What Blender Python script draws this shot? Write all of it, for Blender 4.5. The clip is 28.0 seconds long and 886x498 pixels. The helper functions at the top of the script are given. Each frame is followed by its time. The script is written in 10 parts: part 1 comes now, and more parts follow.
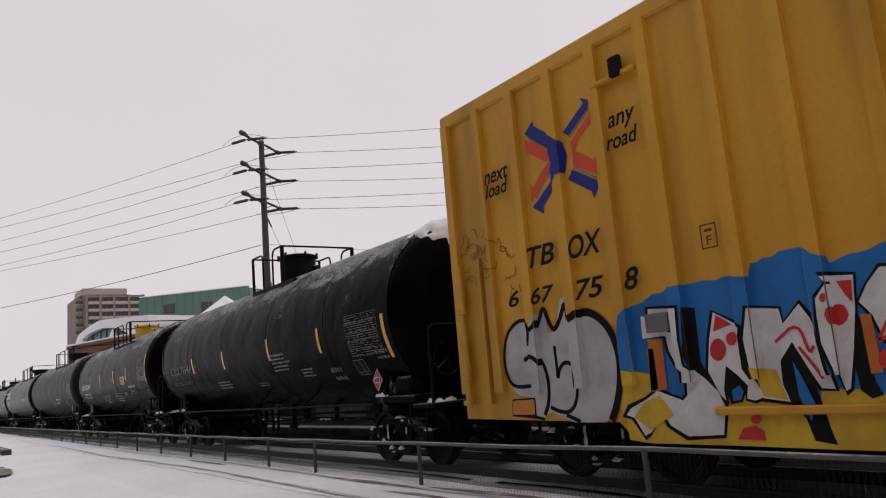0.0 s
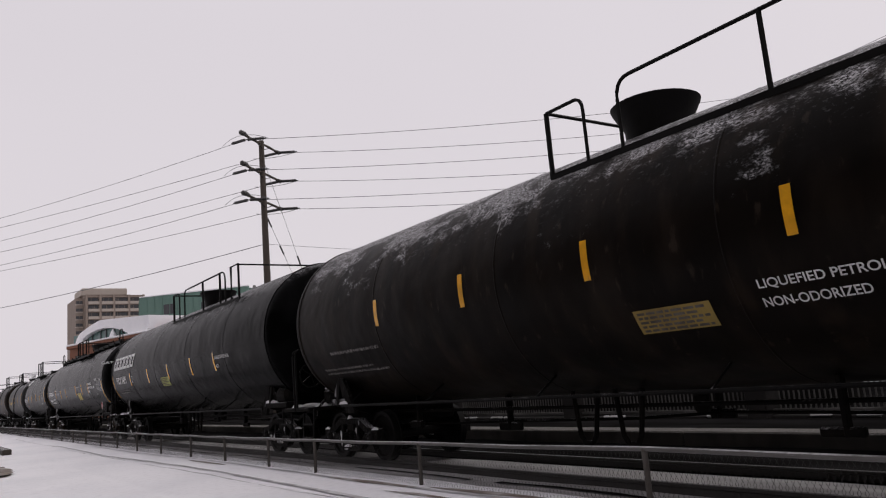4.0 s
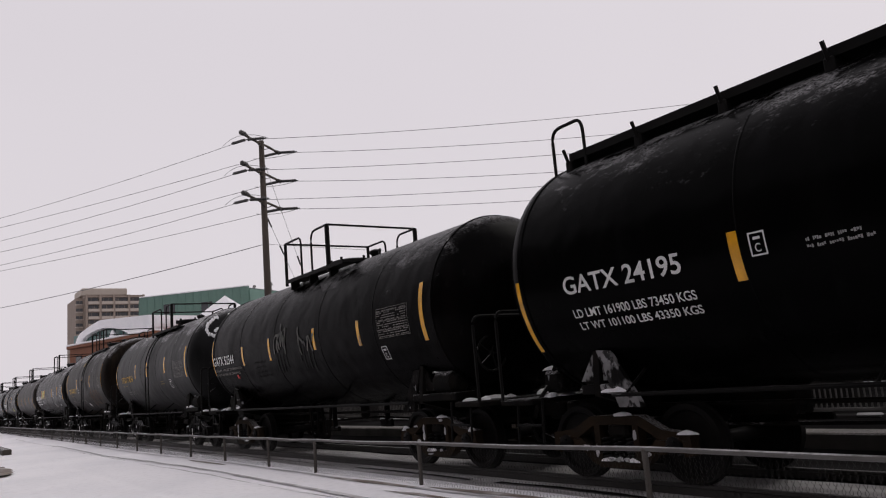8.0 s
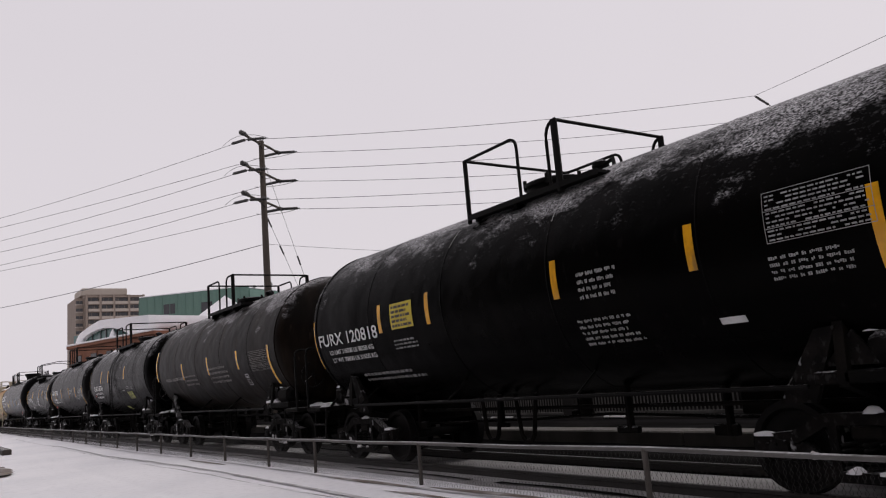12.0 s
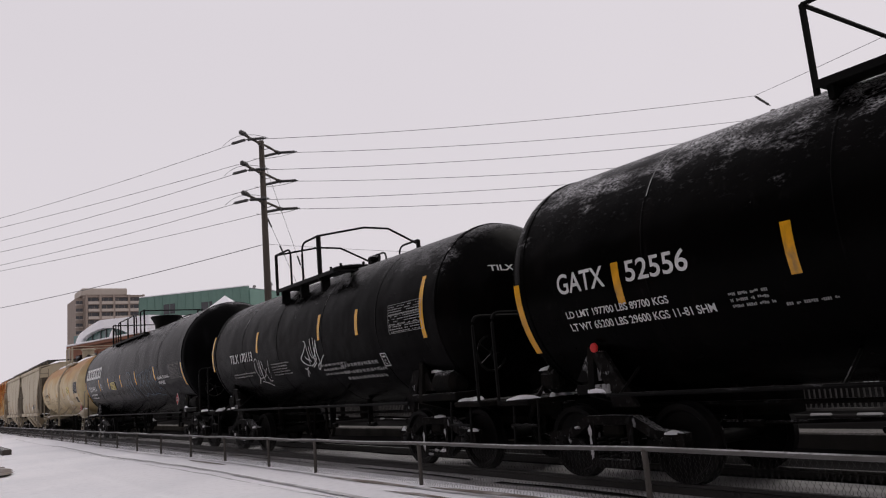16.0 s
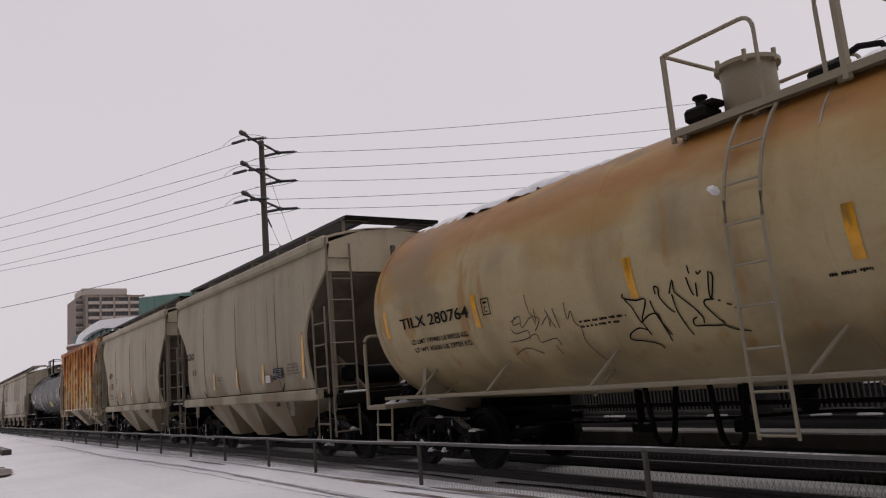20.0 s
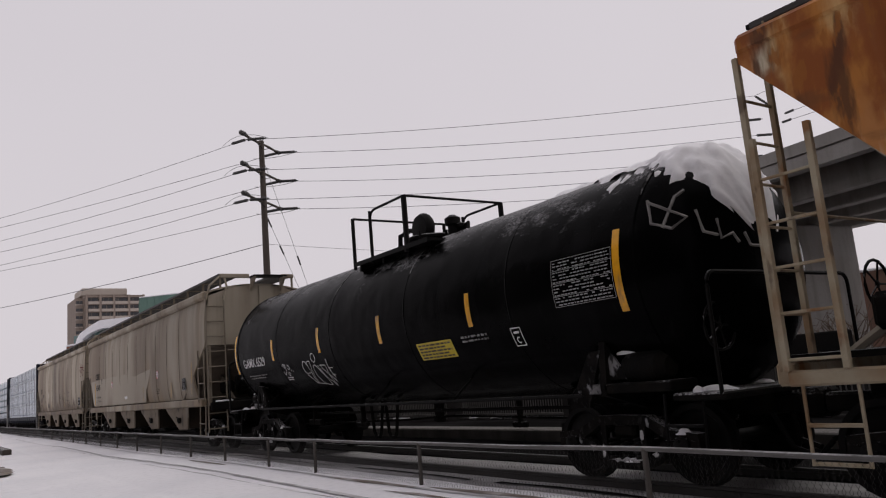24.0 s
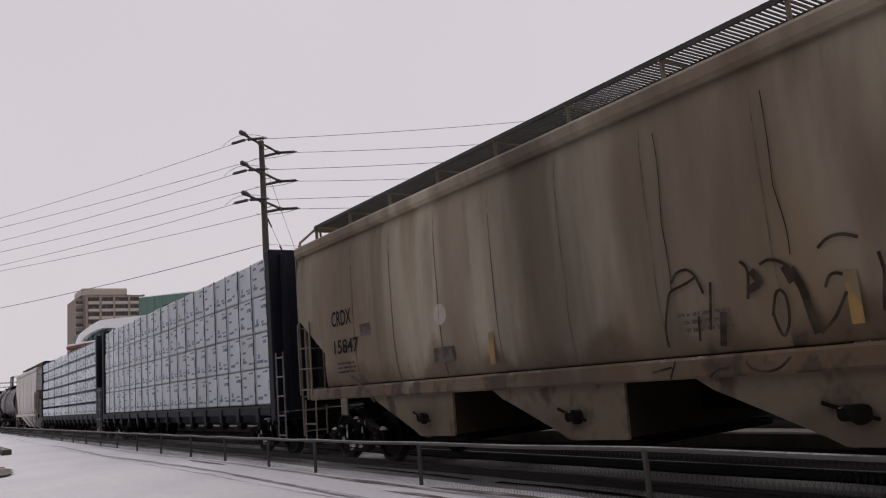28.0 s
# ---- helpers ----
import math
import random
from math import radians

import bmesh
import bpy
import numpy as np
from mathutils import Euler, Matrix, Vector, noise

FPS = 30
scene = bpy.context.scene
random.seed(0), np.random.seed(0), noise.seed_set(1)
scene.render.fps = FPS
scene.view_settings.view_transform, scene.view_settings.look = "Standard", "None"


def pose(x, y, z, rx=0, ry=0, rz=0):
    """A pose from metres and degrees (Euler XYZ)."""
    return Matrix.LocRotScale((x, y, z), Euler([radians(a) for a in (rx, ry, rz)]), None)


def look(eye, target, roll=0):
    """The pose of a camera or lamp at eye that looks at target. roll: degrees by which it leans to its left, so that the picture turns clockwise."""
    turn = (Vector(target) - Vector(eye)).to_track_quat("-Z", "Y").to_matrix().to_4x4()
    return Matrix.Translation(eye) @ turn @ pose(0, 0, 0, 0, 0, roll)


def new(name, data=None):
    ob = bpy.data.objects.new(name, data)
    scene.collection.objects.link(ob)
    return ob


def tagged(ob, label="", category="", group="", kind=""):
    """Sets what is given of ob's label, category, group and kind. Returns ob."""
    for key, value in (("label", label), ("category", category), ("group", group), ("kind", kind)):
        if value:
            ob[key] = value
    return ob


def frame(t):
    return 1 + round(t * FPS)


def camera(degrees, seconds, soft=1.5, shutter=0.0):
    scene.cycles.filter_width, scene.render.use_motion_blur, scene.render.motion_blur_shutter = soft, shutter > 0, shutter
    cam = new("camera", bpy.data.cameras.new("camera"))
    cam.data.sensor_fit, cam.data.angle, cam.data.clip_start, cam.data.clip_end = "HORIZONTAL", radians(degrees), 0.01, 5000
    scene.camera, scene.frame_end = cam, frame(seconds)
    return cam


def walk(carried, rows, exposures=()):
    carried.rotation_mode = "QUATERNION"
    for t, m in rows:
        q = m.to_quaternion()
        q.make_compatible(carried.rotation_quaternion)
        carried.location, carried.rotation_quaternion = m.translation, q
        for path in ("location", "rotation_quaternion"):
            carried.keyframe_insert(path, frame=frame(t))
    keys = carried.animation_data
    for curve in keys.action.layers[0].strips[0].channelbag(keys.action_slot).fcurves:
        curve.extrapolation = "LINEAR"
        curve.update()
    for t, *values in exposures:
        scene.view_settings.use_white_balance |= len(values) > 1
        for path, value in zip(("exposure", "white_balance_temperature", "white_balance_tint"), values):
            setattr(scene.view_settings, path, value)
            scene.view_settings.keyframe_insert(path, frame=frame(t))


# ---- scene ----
from mathutils import geometry

# Metres. X runs along the track (the train moves towards +X), Y points across it, away from the camera. Rail top is z = 0.
EYE_Z = 1.43
TRACK_Y = 8.1
cam = camera(60.68, 28.0, soft=1.15)
STAND = pose(0, 0, EYE_Z, 0, 0, 54.99) @ pose(0, 0, 0, 99.66, 0, 0) @ pose(0, 0, 0, 0, 0, -4.863)
walk(cam, [(0.0, STAND), (28.0, STAND)], exposures=[(0.0, 0.12), (16.0, 0.12), (17.0, 0.01), (28.0, 0.0)])


def travelled(t):
    """Metres that the train has gone after t seconds: it slows a little."""
    return 11.419 * t - 0.01479 * t * t


# ---- light: a snowy, fully overcast day ----
world = bpy.data.worlds.new("overcast_world")
scene.world = world
world.use_nodes = True
wn, wl = world.node_tree.nodes, world.node_tree.links
wn.clear()
sky = wn.new("ShaderNodeTexSky")
sky.sky_type, sky.sun_disc = "NISHITA", False
sky.sun_elevation, sky.sun_rotation = radians(52), radians(11)
sky.air_density, sky.dust_density = 2.0, 6.0
sky_level = wn.new("ShaderNodeMix")
sky_level.data_type = "RGBA"
cloud = wn.new("ShaderNodeTexNoise")
cloud.inputs["Scale"].default_value, cloud.inputs["Detail"].default_value = 1.3, 3
cloud_ramp = wn.new("ShaderNodeValToRGB")
cloud_ramp.color_ramp.elements[0].position, cloud_ramp.color_ramp.elements[1].position = 0.3, 0.75
cloud_ramp.color_ramp.elements[0].color = (6.55, 6.1, 6.5, 1)
cloud_ramp.color_ramp.elements[1].color = (6.95, 6.5, 6.9, 1)
tex = wn.new("ShaderNodeTexCoord")
wl.new(tex.outputs["Generated"], cloud.inputs["Vector"])
wl.new(cloud.outputs["Fac"], cloud_ramp.inputs["Fac"])
sky_level.inputs[0].default_value = 0.96
wl.new(sky.outputs["Color"], sky_level.inputs[6])
wl.new(cloud_ramp.outputs["Color"], sky_level.inputs[7])
back = wn.new("ShaderNodeBackground")
back.inputs["Strength"].default_value = 0.1
wl.new(sky_level.outputs[2], back.inputs["Color"])
wout = wn.new("ShaderNodeOutputWorld")
wl.new(back.outputs["Background"], wout.inputs["Surface"])
sun_data = bpy.data.lights.new("sun", "SUN")
sun_data.energy, sun_data.angle, sun_data.color = 0.6, radians(40), (1.0, 0.97, 0.93)
sun = new("sun", sun_data)
sun.matrix_world = look((12, 60, 80), (0, 0, 0))

# ---- materials ----
MATS = {}


def shade(name, base, rough=0.6, metal=0.0, other=None, amount=0.5, big=0.8, fine=18.0, stretch=(1, 1, 1), bump=0.15, spec=0.4,
          snow=0.0, snow_from=0.5, snow_to=0.85, dirt=None, dirt_scale=(1.2, 1.2, 0.18), dirt_amount=0.5, per_object=0.0, grade=None, cover=0.0, layers=(), dent=0.0, smears=()):
    """A painted, cast, wooden or stony surface: two scales of variation, streaks of dirt, fine relief, and snow lying on what faces up."""
    if name in MATS:
        return MATS[name]
    m = bpy.data.materials.new(name)
    m.use_nodes = True
    n, l = m.node_tree.nodes, m.node_tree.links
    b = n["Principled BSDF"]
    b.inputs["Roughness"].default_value, b.inputs["Metallic"].default_value = rough, metal
    b.inputs["Specular IOR Level"].default_value = spec
    tc = n.new("ShaderNodeTexCoord")
    mp = n.new("ShaderNodeMapping")
    mp.inputs["Scale"].default_value = stretch
    l.new(tc.outputs["Object"], mp.inputs["Vector"])

    def noise_at(scale, detail=4.0, vec=None, rugged=0.5):
        t = n.new("ShaderNodeTexNoise")
        t.inputs["Roughness"].default_value = rugged
        t.inputs["Scale"].default_value, t.inputs["Detail"].default_value = scale, detail
        l.new(vec or mp.outputs["Vector"], t.inputs["Vector"])
        return t.outputs["Fac"]

    def ramp(value, lo, hi):
        r = n.new("ShaderNodeMapRange")
        r.interpolation_type = "SMOOTHSTEP"
        r.inputs["From Min"].default_value, r.inputs["From Max"].default_value = lo, hi
        l.new(value, r.inputs["Value"])
        return r.outputs["Result"]

    def times(a, bb):
        k = n.new("ShaderNodeMath")
        k.operation = "MULTIPLY"
        for i, v in enumerate((a, bb)):
            if isinstance(v, (int, float)):
                k.inputs[i].default_value = v
            else:
                l.new(v, k.inputs[i])
        return k.outputs[0]

    def blend(a, c, f):
        x = n.new("ShaderNodeMix")
        x.data_type = "RGBA"
        for i, v in ((6, a), (7, c)):
            if isinstance(v, tuple):
                x.inputs[i].default_value = (*v, 1)
            else:
                l.new(v, x.inputs[i])
        if isinstance(f, (int, float)):
            x.inputs[0].default_value = f
        else:
            l.new(f, x.inputs[0])
        return x.outputs[2]

    other = other or tuple(c * 0.6 for c in base)
    small = noise_at(fine, 3.0)
    colour = blend(base, other, times(ramp(noise_at(big), 0.38, 0.68), amount))
    colour = blend(colour, tuple(c * 0.72 for c in base), times(ramp(small, 0.45, 0.8), 0.35))
    if per_object:
        info = n.new("ShaderNodeObjectInfo")
        colour = blend(colour, tuple(min(1, c * (1 - per_object)) for c in base), times(info.outputs["Random"], 1.0))
    if dirt:
        mp2 = n.new("ShaderNodeMapping")
        mp2.inputs["Scale"].default_value = dirt_scale
        l.new(tc.outputs["Object"], mp2.inputs["Vector"])
        streak = noise_at(1.6, 5.0, mp2.outputs["Vector"])
        if grade:
            # more of the stain towards one height
            sp = n.new("ShaderNodeSeparateXYZ")
            l.new(tc.outputs["Object"], sp.inputs[0])
            gr = n.new("ShaderNodeMath")
            gr.operation = "MULTIPLY_ADD"
            gr.inputs[1].default_value = grade[2]
            l.new(ramp(sp.outputs["Z"], grade[0], grade[1]), gr.inputs[0])
            l.new(streak, gr.inputs[2])
            streak = gr.outputs[0]
        colour = blend(colour, dirt, times(ramp(streak, 0.42, 0.7), dirt_amount))
    for tone, scale, lo, hi, how, slope in layers:
        mpl = n.new("ShaderNodeMapping")
        mpl.inputs["Scale"].default_value = scale
        mpl.inputs["Location"].default_value = (3.7 * lo, 9.1 * hi, 0)
        l.new(tc.outputs["Object"], mpl.inputs["Vector"])
        value = noise_at(1.0, 6.0, mpl.outputs["Vector"])
        if slope:
            spl = n.new("ShaderNodeSeparateXYZ")
            l.new(tc.outputs["Object"], spl.inputs[0])
            gl = n.new("ShaderNodeMath")
            gl.operation = "MULTIPLY_ADD"
            gl.inputs[1].default_value = slope[2]
            l.new(ramp(spl.outputs["Z"], slope[0], slope[1]), gl.inputs[0])
            l.new(value, gl.inputs[2])
            value = gl.outputs[0]
        colour = blend(colour, tone, times(ramp(value, lo, hi), how))
    for u0, u1, tone, how in smears:
        # a broad stain with ragged sides at one stretch of the car
        sps = n.new("ShaderNodeSeparateXYZ")
        l.new(tc.outputs["Object"], sps.inputs[0])
        mps = n.new("ShaderNodeMapping")
        mps.inputs["Scale"].default_value = (1.6, 1.0, 0.22)
        l.new(tc.outputs["Object"], mps.inputs["Vector"])
        wob = n.new("ShaderNodeMath")
        wob.operation = "MULTIPLY_ADD"
        wob.inputs[1].default_value = 1.6
        l.new(noise_at(1.3, 6.0, mps.outputs["Vector"]), wob.inputs[0])
        l.new(sps.outputs["X"], wob.inputs[2])
        q = (u1 - u0) * 0.4
        band = times(ramp(wob.outputs[0], u0 + 0.8 - q, u0 + 0.8 + q), ramp(wob.outputs[0], u1 + 0.8 + q, u1 + 0.8 - q))
        colour = blend(colour, tone, times(band, how))
    rgh = None
    if snow:
        geo = n.new("ShaderNodeNewGeometry")
        sep = n.new("ShaderNodeSeparateXYZ")
        l.new(geo.outputs["Normal"], sep.inputs[0])
        def plus(a, bb, k=1.0):
            q = n.new("ShaderNodeMath")
            q.operation = "MULTIPLY_ADD"
            q.inputs[1].default_value = k
            l.new(bb, q.inputs[0])
            l.new(a, q.inputs[2])
            return q.outputs[0]

        mp3 = n.new("ShaderNodeMapping")
        mp3.inputs["Scale"].default_value = (0.8, 1.3, 1.3)
        l.new(tc.outputs["Object"], mp3.inputs["Vector"])
        clump = noise_at(1.1, 10.0, mp3.outputs["Vector"], 0.72)
        grain = ramp(noise_at(34.0, 8.0, mp3.outputs["Vector"], 0.65), 0.40 - cover, 0.66 - cover)
        mid = (snow_from + snow_to) / 2
        ragged = plus(sep.outputs["Z"], clump, 2.8)
        crust = ramp(ragged, snow_from + 1.50 - cover, snow_to + 1.56 - cover)
        thin = times(ramp(sep.outputs["Z"], mid - 0.4, snow_to), ramp(noise_at(14.0, 8.0, mp3.outputs["Vector"], 0.7), 0.56, 0.72))
        side = n.new("ShaderNodeMath")
        side.operation = "ABSOLUTE"
        l.new(sep.outputs["X"], side.inputs[0])
        fac = times(times(plus(times(crust, grain), times(thin, 0.16)), snow), ramp(side.outputs[0], 0.75, 0.25))
        lim = n.new("ShaderNodeClamp")
        l.new(fac, lim.inputs[0])
        fac = lim.outputs[0]
        colour = blend(colour, (0.74, 0.73, 0.75), fac)
        rgh = fac
    l.new(colour, b.inputs["Base Color"])
    if rgh is not None:
        add = n.new("ShaderNodeMath")
        add.operation, add.use_clamp = "ADD", True
        add.inputs[1].default_value = rough
        l.new(rgh, add.inputs[0])
        l.new(add.outputs[0], b.inputs["Roughness"])
    if bump or dent:
        bp = n.new("ShaderNodeBump")
        bp.inputs["Strength"].default_value, bp.inputs["Distance"].default_value = bump, 0.02
        l.new(small, bp.inputs["Height"])
        if dent:
            # plates buckled a little between their frames
            bd = n.new("ShaderNodeBump")
            bd.inputs["Strength"].default_value, bd.inputs["Distance"].default_value = 1.0, dent
            l.new(noise_at(1.1, 2.5), bd.inputs["Height"])
            l.new(bd.outputs["Normal"], bp.inputs["Normal"])
        l.new(bp.outputs["Normal"], b.inputs["Normal"])
    MATS[name] = m
    return m


SNOW = shade("snow", (0.84, 0.83, 0.85), 0.75, other=(0.70, 0.70, 0.73), amount=0.5, big=0.35, fine=9, bump=0.25, spec=0.2)
TRACK_SNOW = shade("trodden_track_snow", (0.46, 0.45, 0.45), 0.85, other=(0.26, 0.25, 0.25), amount=0.9, big=1.2, fine=14, stretch=(0.25, 1.4, 1), bump=0.5, spec=0.1)
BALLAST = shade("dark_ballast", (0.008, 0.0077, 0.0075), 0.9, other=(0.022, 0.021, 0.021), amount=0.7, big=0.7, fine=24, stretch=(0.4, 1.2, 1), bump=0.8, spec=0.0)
BLACK = shade("black_tank_paint", (0.0012, 0.0011, 0.0011), 0.27, dent=0.05, other=(0.003, 0.0026, 0.0023), fine=30, bump=0.03, spec=0.02, snow=1.0, snow_from=0.44, snow_to=0.76, dirt=(0.004, 0.0034, 0.0034), dirt_scale=(1.1, 1.1, 0.35), dirt_amount=0.22, layers=(((0.004, 0.003, 0.003), (2.2, 2.2, 0.4), 0.54, 0.72, 0.6, None), ((0.010, 0.009, 0.009), (8.0, 8.0, 3.0), 0.62, 0.74, 0.5, None)))
BLACK_BARE = shade("bare_black_tank_paint", (0.0012, 0.0011, 0.0011), 0.27, dent=0.05, other=(0.003, 0.0026, 0.0023), fine=30, bump=0.03, spec=0.02, snow=0.45, snow_from=0.56, snow_to=0.88, dirt=(0.004, 0.0034, 0.0034), dirt_scale=(1.1, 1.1, 0.35), dirt_amount=0.22, layers=(((0.004, 0.003, 0.003), (2.2, 2.2, 0.4), 0.54, 0.72, 0.6, None), ((0.010, 0.009, 0.009), (8.0, 8.0, 3.0), 0.62, 0.74, 0.5, None)))
BLACK_CLEAN = shade("clean_black_tank_paint", (0.0012, 0.0012, 0.0013), 0.24, dent=0.04, other=(0.0024, 0.0024, 0.0024), fine=30, bump=0.02, spec=0.02, snow=0.5, snow_from=0.60, snow_to=0.9, dirt=(0.004, 0.0037, 0.0036), dirt_scale=(1.1, 1.1, 0.35), dirt_amount=0.2, layers=(((0.005, 0.005, 0.0055), (2.2, 2.2, 0.4), 0.54, 0.72, 0.6, None), ((0.006, 0.006, 0.006), (8.0, 8.0, 3.0), 0.62, 0.74, 0.5, None)))
BLACK_BROWN = shade("weathered_black_tank_paint", (0.0042, 0.0031, 0.0025), 0.38, dent=0.05, other=(0.009, 0.006, 0.0043), fine=24, bump=0.05, spec=0.04, snow=1.0, snow_from=0.44, snow_to=0.76, dirt=(0.026, 0.019, 0.014), dirt_scale=(1.0, 1.0, 0.3), dirt_amount=0.4, layers=(((0.022, 0.015, 0.010), (2.2, 2.2, 0.4), 0.54, 0.72, 0.6, None), ((0.04, 0.03, 0.023), (8.0, 8.0, 3.0), 0.62, 0.74, 0.5, None)))
BLACK_GREY = shade("faded_black_tank_paint", (0.0085, 0.0085, 0.009), 0.42, dent=0.05, other=(0.014, 0.0135, 0.0135), fine=24, bump=0.04, spec=0.09, snow=1.0, snow_from=0.46, snow_to=0.78, dirt=(0.005, 0.005, 0.005), dirt_scale=(3.5, 3.5, 0.3), dirt_amount=0.7, layers=(((0.006, 0.006, 0.006), (2.2, 2.2, 0.4), 0.54, 0.72, 0.6, None), ((0.03, 0.03, 0.03), (8.0, 8.0, 3.0), 0.62, 0.74, 0.5, None)))
CREAM = shade("cream_tank_paint", (0.50, 0.405, 0.225), 0.5, other=(0.42, 0.32, 0.155), big=0.5, fine=20, bump=0.04, dent=0.04, snow=0.7, snow_from=0.9, snow_to=1.0, dirt=(0.30, 0.22, 0.115), dirt_scale=(0.8, 0.8, 0.25), dirt_amount=0.55,
              layers=(((0.40, 0.22, 0.045), (0.35, 0.8, 0.9), 0.55, 0.86, 0.85, (2.3, 3.7, 0.34)), ((0.34, 0.14, 0.018), (0.5, 1.0, 1.2), 0.62, 0.84, 0.85, (2.9, 3.9, 0.3)), ((0.17, 0.085, 0.02), (0.9, 1.4, 1.6), 0.72, 0.92, 0.7, (3.2, 4.1, 0.3)), ((0.22, 0.165, 0.10), (0.5, 0.5, 0.7), 0.50, 0.68, 0.55, (2.2, 1.2, 0.12)), ((0.36, 0.17, 0.03), (2.4, 2.4, 0.6), 0.60, 0.70, 0.6, (1.4, 2.6, 0.03))))
CREAM_FRAME = shade("dull_cream_steel", (0.30, 0.26, 0.185), 0.6, other=(0.26, 0.22, 0.16), amount=0.7, big=2, fine=20, bump=0.1, snow=0.6, snow_from=0.75, snow_to=0.95)
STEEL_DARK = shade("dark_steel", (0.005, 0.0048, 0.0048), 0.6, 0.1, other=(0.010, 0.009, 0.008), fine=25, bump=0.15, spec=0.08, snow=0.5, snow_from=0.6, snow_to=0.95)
BOARD_STEEL = shade("grating_steel", (0.075, 0.072, 0.07), 0.6, 0.2, other=(0.045, 0.042, 0.04), big=3, fine=25, bump=0.1, spec=0.2)
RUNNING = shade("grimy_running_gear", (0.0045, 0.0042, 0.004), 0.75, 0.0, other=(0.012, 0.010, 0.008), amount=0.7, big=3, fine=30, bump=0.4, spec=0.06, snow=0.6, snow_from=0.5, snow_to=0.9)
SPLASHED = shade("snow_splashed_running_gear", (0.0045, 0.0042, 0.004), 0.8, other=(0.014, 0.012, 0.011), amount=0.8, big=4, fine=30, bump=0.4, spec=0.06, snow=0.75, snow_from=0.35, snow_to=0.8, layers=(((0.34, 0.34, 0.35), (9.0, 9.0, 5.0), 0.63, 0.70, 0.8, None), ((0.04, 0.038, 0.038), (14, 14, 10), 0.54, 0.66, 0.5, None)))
FROSTED = shade("frosted_saddle_steel", (0.26, 0.255, 0.26), 0.85, other=(0.10, 0.095, 0.095), amount=0.9, big=3.5, fine=26, bump=0.3, spec=0.1, layers=(((0.006, 0.0055, 0.0055), (4.2, 4.2, 3.4), 0.46, 0.54, 1.0, None), ((0.006, 0.0055, 0.0055), (14.0, 14.0, 10.0), 0.5, 0.6, 0.9, None)))
TRUCK_RUST = shade("rusty_truck_casting", (0.026, 0.017, 0.010), 0.8, other=(0.016, 0.012, 0.009), amount=0.8, big=3, fine=30, bump=0.4, spec=0.08, snow=0.6, snow_from=0.4, snow_to=0.95)
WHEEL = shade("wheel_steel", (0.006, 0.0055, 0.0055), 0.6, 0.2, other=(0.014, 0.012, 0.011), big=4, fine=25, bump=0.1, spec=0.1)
RAIL_TOP = shade("rail_steel", (0.05, 0.047, 0.045), 0.5, 0.4, other=(0.03, 0.025, 0.022), big=2, fine=18, bump=0.1)
TIE = shade("sleeper_wood", (0.06, 0.05, 0.042), 0.9, other=(0.03, 0.025, 0.02), fine=22, stretch=(1, 0.2, 1), bump=0.5, snow=0.8, snow_from=0.5, snow_to=0.9)
GALV = shade("galvanised_steel", (0.20, 0.197, 0.19), 0.5, 0.5, other=(0.12, 0.115, 0.11), big=3, fine=30, bump=0.1)
FENCE_RAIL = shade("snow_dusted_fence_rail", (0.13, 0.125, 0.12), 0.55, 0.4, other=(0.08, 0.075, 0.07), big=3, fine=30, bump=0.15, snow=0.7, snow_from=0.55, snow_to=0.95, cover=0.12)
FENCE_POST = shade("weathered_fence_post", (0.075, 0.066, 0.058), 0.6, 0.3, other=(0.11, 0.10, 0.09), big=4, fine=30, bump=0.2)
MESH_WIRE = shade("fence_wire", (0.05, 0.048, 0.046), 0.6, 0.3, other=(0.03, 0.028, 0.027), big=4, fine=30, bump=0.0, spec=0.2)
WHITE = shade("white_stencil_paint", (0.72, 0.72, 0.72), 0.6, other=(0.5, 0.5, 0.5), amount=0.6, big=4, fine=40, bump=0.0)
FADED_WHITE = shade("dirty_white_paint", (0.52, 0.48, 0.41), 0.65, other=(0.4, 0.36, 0.29), amount=0.7, big=4, fine=30, bump=0.0)
GREY_INK = shade("faded_stencil_paint", (0.22, 0.21, 0.20), 0.7, other=(0.11, 0.10, 0.10), amount=0.8, big=4, fine=40, bump=0.0)
DIM_INK = shade("worn_spray_paint", (0.11, 0.11, 0.10), 0.7, other=(0.03, 0.03, 0.03), amount=1.0, big=5, fine=40, bump=0.0)
FAINT_INK = shade("rubbed_spray_paint", (0.022, 0.022, 0.021), 0.7, other=(0.008, 0.008, 0.008), amount=1.0, big=5, fine=40, bump=0.0, spec=0.1)
INK = shade("black_stencil_paint", (0.008, 0.007, 0.007), 0.7, other=(0.02, 0.016, 0.014), big=4, fine=40, bump=0.0, spec=0.12)
SOOT = shade("dark_spray_paint", (0.07, 0.06, 0.052), 0.8, other=(0.16, 0.14, 0.12), amount=0.8, big=5, fine=40, bump=0.0)
YELLOW = shade("yellow_reflective_sheet", (0.80, 0.38, 0.012), 0.25, other=(0.58, 0.28, 0.012), amount=0.8, big=5, fine=30, bump=0.0, spec=0.5, layers=(((0.12, 0.09, 0.05), (6.0, 6.0, 2.0), 0.56, 0.70, 0.6, None),))
SIGN_YELLOW = shade("lemon_sign_sheet", (0.66, 0.52, 0.03), 0.35, other=(0.5, 0.38, 0.03), amount=0.7, big=4, fine=30, bump=0.0, layers=(((0.2, 0.16, 0.06), (6.0, 6.0, 3.0), 0.58, 0.72, 0.5, None),))
